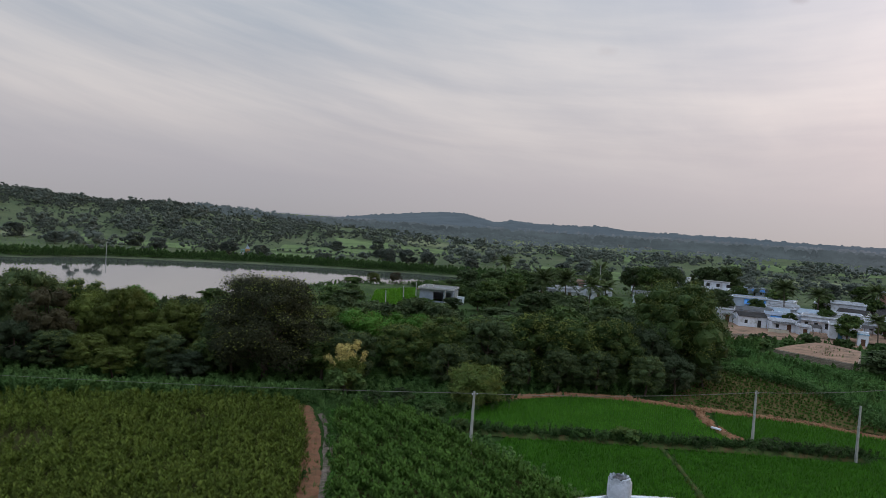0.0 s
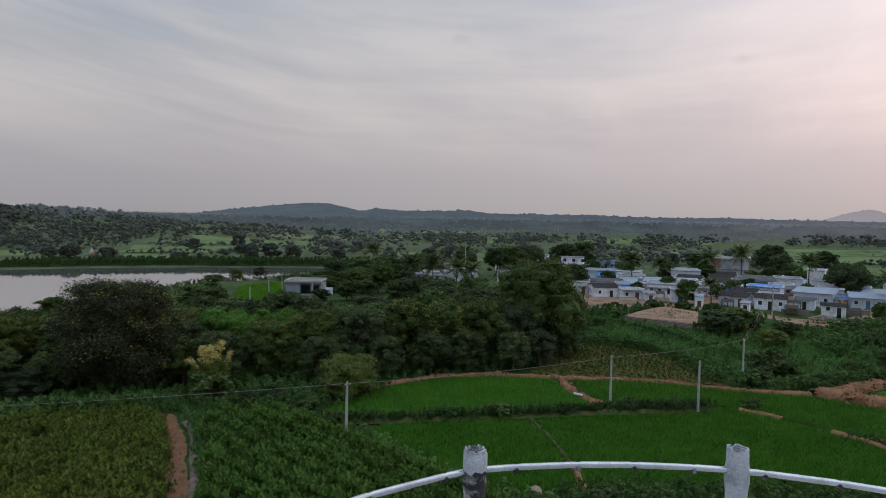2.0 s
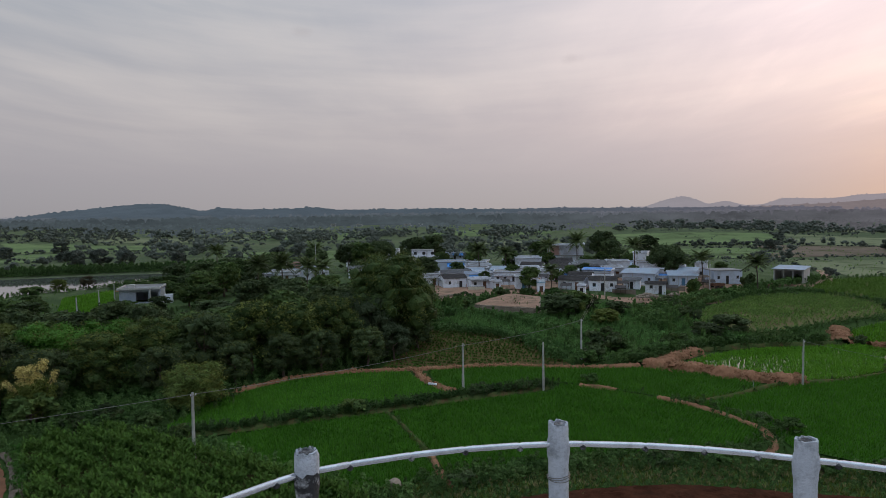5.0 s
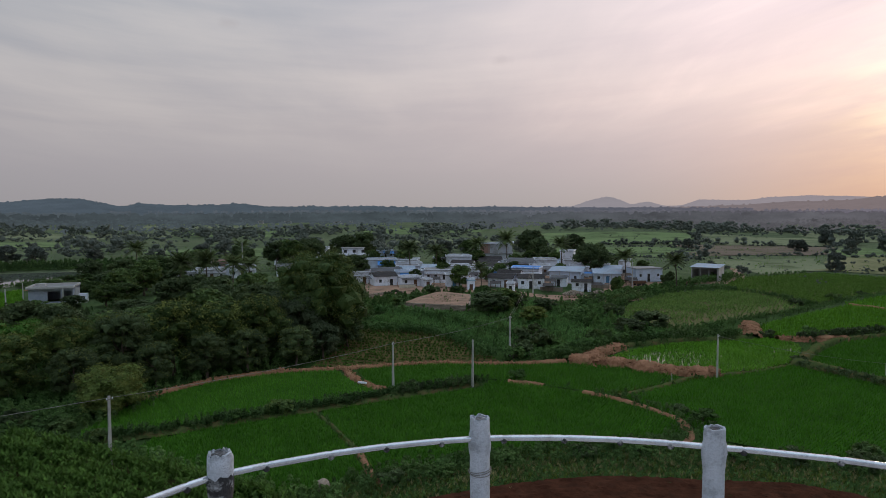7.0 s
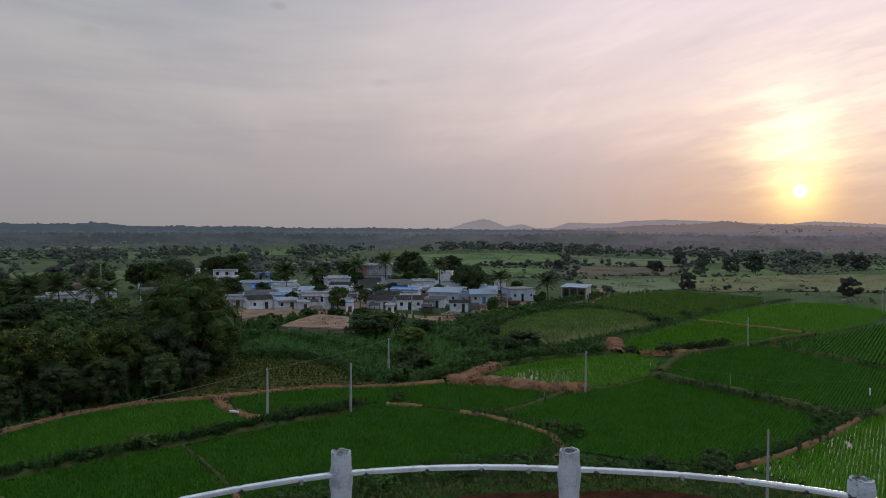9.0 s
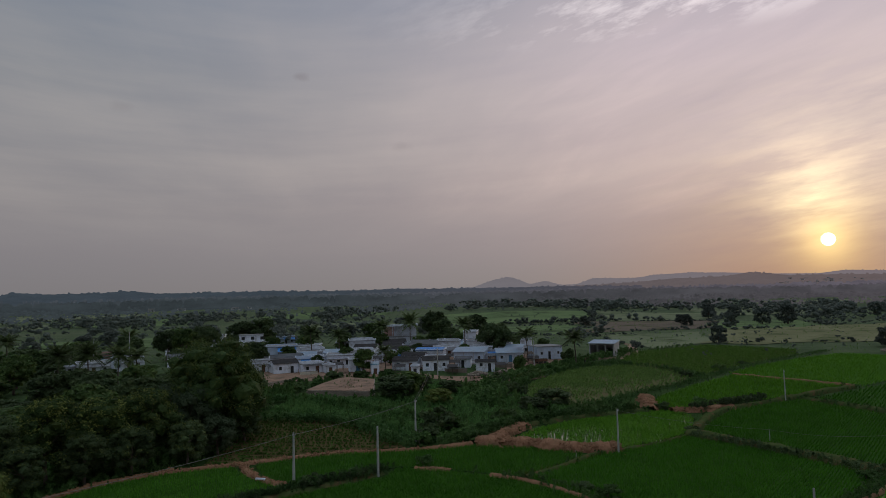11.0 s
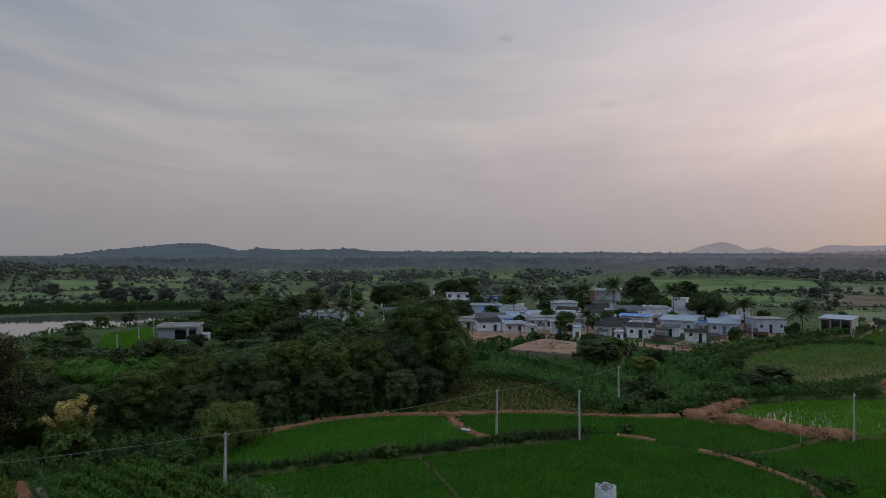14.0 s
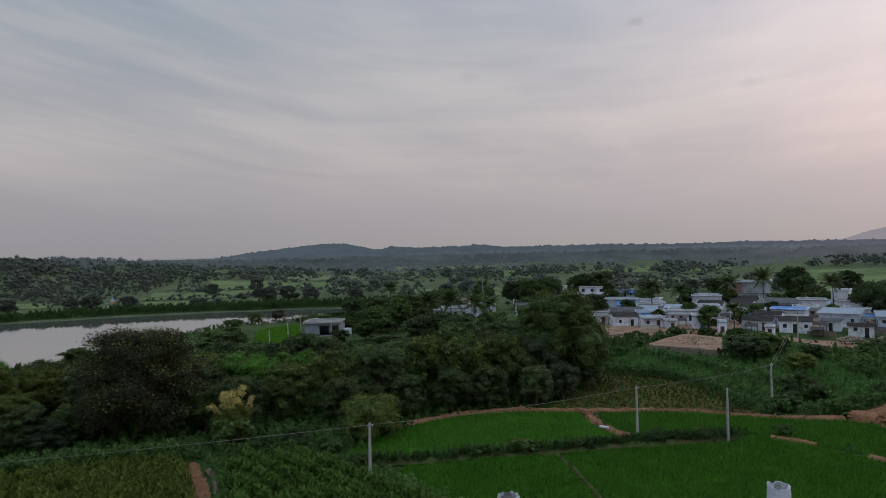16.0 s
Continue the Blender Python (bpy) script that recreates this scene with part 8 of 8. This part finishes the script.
def far_house(x, y, w, h, yaw, z=None):
    thing = empty("house", pose(x, y, float(height(x, y)) if z is None else z, 0, 0, yaw), "small pale far-off house", "house", "far houses")
    part("wall", wall_box(w, w * 0.7, h, [(-w * 0.3, -w * 0.15, 0.9, h - 0.6), (w * 0.1, w * 0.25, 0.0, h - 0.6)]), GREY_WALL, thing)
    part("roof", boxes((-w / 2 - 0.3, w / 2 + 0.3, -0.3, w * 0.7 + 0.3, h, h + 0.2)), ROOF_GREY, thing)


for n in range(11):
    a, r = radians(18 + H_RNG.normal(0, 3.0)), H_RNG.uniform(1000, 1350)
    far_house(r * math.sin(a), r * math.cos(a), H_RNG.uniform(7, 13), H_RNG.uniform(3, 5), -18)
for n in range(30):
    # the town on the slope of the hazy hill
    a, t = radians(68.5 + H_RNG.normal(0, 2.8)), H_RNG.uniform(0.42, 0.80)
    r = 2000 + 900 * t
    far_house(r * math.sin(a), r * math.cos(a), H_RNG.uniform(8, 15), H_RNG.uniform(5, 9), -68, 50 * t ** 1.2 - 5)
far_house(560, 168, 14, 6, -73)


LAKE_WALL = material("weathered_blue_grey_wash", (0.27, 0.31, 0.39), (0.42, 0.46, 0.54), 0.5, 0.9, 0.01, 6.0, stain=((0.20, 0.20, 0.21), 0.5, 0.7))


def lake_building():
    thing = empty("house", pose(1.0, 184.4, 0.1, 0, 0, -12), "grey-blue flat-roofed building beside the lake, with an open bay", "house")
    w, d, h = 9.6, 8.0, 3.3
    part("wall", wall_box(w, d, h, [(-0.8, 2.0, 0.2, 2.7), (2.4, 4.4, 0.2, 2.7)]), LAKE_WALL, thing)
    part("roof", boxes((-w / 2 - 0.35, w / 2 + 0.2, -0.8, d + 0.3, h, h + 0.18)), ROOF_GREY, thing, "weathered concrete roof slab")
    part("parapet", boxes((-w / 2 - 0.35, w / 2 + 0.2, -0.8, -0.65, h + 0.18, h + 0.62), (-w / 2 - 0.35, -w / 2 - 0.2, -0.65, d + 0.15, h + 0.18, h + 0.62), (w / 2 + 0.05, w / 2 + 0.2, -0.65, d + 0.15, h + 0.18, h + 0.62), (-w / 2 - 0.35, w / 2 + 0.2, d + 0.15, d + 0.3, h + 0.18, h + 0.62)), GREY_WALL, thing, "grey stained parapet")
    part("stair", boxes(*[(w / 2 + 0.01, w / 2 + 1.0, -1.2 + k * 0.3, -0.9 + k * 0.3, -0.4, (k + 1) * 0.27) for k in range(12)]), GREY_WALL, thing, "bare cement stair")
    part("annexe", wall_box(1.9, 2.0, 1.9, [(-0.4, 0.4, 0, 1.6)]), WHITEWASH, thing, "small white annexe").location = (w / 2 + 2.1, -0.6, 0)
    part("water_tank", boxes((-3.4, -2.0, 4.0, 5.2, h + 0.18, h + 1.0)), GREY_WALL, thing, "low cement water tank on the roof")


lake_building()


def temple():
    thing = empty("temple", pose(-91.5, 322.0, float(height(-91.5, 322)) + 0.9, 0, 0, 15) @ Matrix.Scale(0.55, 4), "small orange and blue lakeside temple with a pointed tower", "temple")
    part("plinth", boxes((-6.2, 2.4, -0.8, 4.4, -1.6, 0.0)), GREY_WALL, thing)
    part("wall", wall_box(3.8, 3.6, 3.6, [(-0.5, 0.5, 0.0, 2.2)]), ORANGE_PAINT, thing)
    bm = bmesh.new()
    for k in range(4):
        s, z = 1.7 - 0.42 * k, 3.6 + 0.72 * k
        box(bm, -s, s, 1.8 - s, 1.8 + s, z, z + 0.7)
    part("tower", bm, BLUEWASH, thing, "stepped pale blue tower")
    bm = bmesh.new()
    bmesh.ops.create_cone(bm, segments=12, radius1=0.5, radius2=0.03, depth=1.6, cap_ends=True)
    bmesh.ops.translate(bm, verts=bm.verts, vec=(0, 1.8, 7.1))
    part("finial", bm, BLUEWASH, thing)
    part("porch_roof", boxes((-5.6, -2.0, 0.2, 3.2, 2.4, 2.6)), BLUE_TEMPLE, thing, "blue porch roof")
    for px in (-5.4, -3.8, -2.4):
        part("porch_post", boxes((px, px + 0.25, 0.3, 0.55, -0.3, 2.4)), BLUE_TEMPLE, thing)


temple()

# raised bare earth terrace with a rubble retaining wall
TERRACE = [(68.6, 130.0), (73, 124.0), (77.8, 118.2), (83, 125.5), (88.5, 134.0), (86, 141.5), (84, 142), (76, 136.5)]
bm = plate(TERRACE, 1.75)
tagged(part("terrace", bm, VILLAGE_EARTH), "bare earth terrace edged by a rubble wall", "terrace", kind="structure")


def rubble_wall(points, high, base, label, seed):
    """A dry rubble wall of separate stones in rough courses."""
    rng = np.random.default_rng(seed)
    p, d = along(points, 0.62)
    thing = empty("rubble_wall", pose(0, 0, 0), label, "stone wall")
    shapes = []
    for k in range(5):
        bm = bmesh.new()
        box(bm, -0.34, 0.34, -0.24, 0.24, -0.15, 0.15)
        bmesh.ops.bevel(bm, geom=bm.edges[:], offset=0.07, segments=1, affect="EDGES")
        for q in bm.verts:
            q.co += Vector(rng.normal(0, 0.03, 3))
        shapes.append(bm_mesh("stone", bm, STONE))
    rows = int(high / 0.28)
    for n, (c, t) in enumerate(zip(p, d)):
        for r in range(rows):
            ob = new("stone", shapes[rng.integers(5)])
            off = 0.31 * (r % 2)
            ob.matrix_basis = pose(c[0] + t[0] * off, c[1] + t[1] * off, base + 0.14 + r * 0.28, rng.normal(0, 3), rng.normal(0, 3), math.degrees(math.atan2(t[1], t[0])) + rng.normal(0, 4))
            ob.parent = thing


rubble_wall([(68.6, 130.0), (73, 124.0), (77.8, 118.2), (83, 125.5), (88.5, 134.0)], 1.75, 0.0, "low dry rubble wall holding the terrace", 81)
rubble_wall([(66, 150.5), (72, 152), (79, 153.0), (86, 150.5)], 1.2, 0.0, "rubble retaining wall below the houses", 82)


def rubble_heap(x, y, r, count, seed):
    rng = np.random.default_rng(seed)
    pieces = []
    for k in range(count):
        a, q = rng.uniform(0, 6.28), r * math.sqrt(rng.random())
        bm = bmesh.new()
        bmesh.ops.create_icosphere(bm, subdivisions=1, radius=rng.uniform(0.15, 0.42))
        pv = np.array([v.co[:] for v in bm.verts]) * rng.uniform(0.6, 1.2, 3) + rng.normal(0, 0.04, (len(bm.verts), 3))
        pf = np.array([[v.index for v in f.verts] for f in bm.faces])
        bm.free()
        pieces.append((pv + [x + q * math.cos(a), y + q * math.sin(a) * 0.6, 0.9 + 0.8 * max(0, 1 - q / r)], pf))
    v, f = join_np(pieces)
    tagged(new("rubble_heap", mesh_np("rubble_heap", v, f, STONE)), "heap of rubble and stones on bare ground", "rubble", kind="stuff")


verge([(74, 128), (78, 126), (81, 132), (80, 136)], 3.0, 3, TUFT, DRY, 0.7, "dry tufts on the bare terrace", 48, z=1.72)
verge([(76, 124), (79, 130), (84, 136)], 3.0, 1.2, BUSHY, WEED, 0.5, "green tufts on the bare terrace", 49, z=1.72)
rubble_heap(114.5, 126.0, 3.2, 130, 91)
rubble_heap(121, 123.5, 2.4, 60, 92)
rubble_heap(240, 72, 5.0, 60, 93)


def boulder(x, y, size, seed, label):
    rng = np.random.default_rng(seed)
    bm = bmesh.new()
    bmesh.ops.create_icosphere(bm, subdivisions=3, radius=size)
    for v in bm.verts:
        v.co *= 1 + 0.18 * noise.noise(v.co * (1.6 / size) + Vector((seed, 0, 0))) + 0.05 * noise.noise(v.co * (6 / size))
        v.co.z *= 0.8
    ob = part("boulder", bm, STONE)
    ob.matrix_basis = pose(x, y, size * 0.35)
    tagged(ob, label, "boulder")


boulder(19.1, 49.6, 0.62, 3, "grey boulder among weeds at the paddy's corner")
bm = bmesh.new()
box(bm, -0.6, 0.6, -0.16, 0.16, -0.05, 0.18)
bmesh.ops.bevel(bm, geom=bm.edges[:], offset=0.05, segments=2, affect="EDGES")
sack = part("stone_slab", bm, WHITEWASH)
sack.matrix_basis = pose(34.6, 76.6, 0.3, 0, 4, -40)
tagged(sack, "pale stone slab on the earth bank", "slab")


def tractor_trailer(x, y, yaw):
    thing = empty("cart", pose(x, y, float(height(x, y)) + 0.12, 0, 0, yaw), "rust-red farm trailer parked by the lane", "trailer")
    part("bed", boxes((-1.8, 1.8, -0.9, 0.9, 0.75, 0.87)), WOOD, thing)
    part("side_board", boxes((-1.8, 1.8, -0.9, -0.84, 0.87, 1.35)), WOOD, thing)
    part("side_board", boxes((-1.8, 1.8, 0.84, 0.9, 0.87, 1.35)), WOOD, thing)
    for sx in (-0.9, 0.9):
        for sy in (-0.75, 0.75):
            bm = bmesh.new()
            bmesh.ops.create_cone(bm, segments=18, radius1=0.42, radius2=0.42, depth=0.22, cap_ends=True)
            bmesh.ops.rotate(bm, verts=bm.verts, matrix=Matrix.Rotation(radians(90), 3, "X"))
            bmesh.ops.translate(bm, verts=bm.verts, vec=(sx, sy, 0.42))
            part("wheel", bm, DARK, thing, "black rubber wheel")


tractor_trailer(160, 128.5, 20)
tractor_trailer(146, 133, -10)
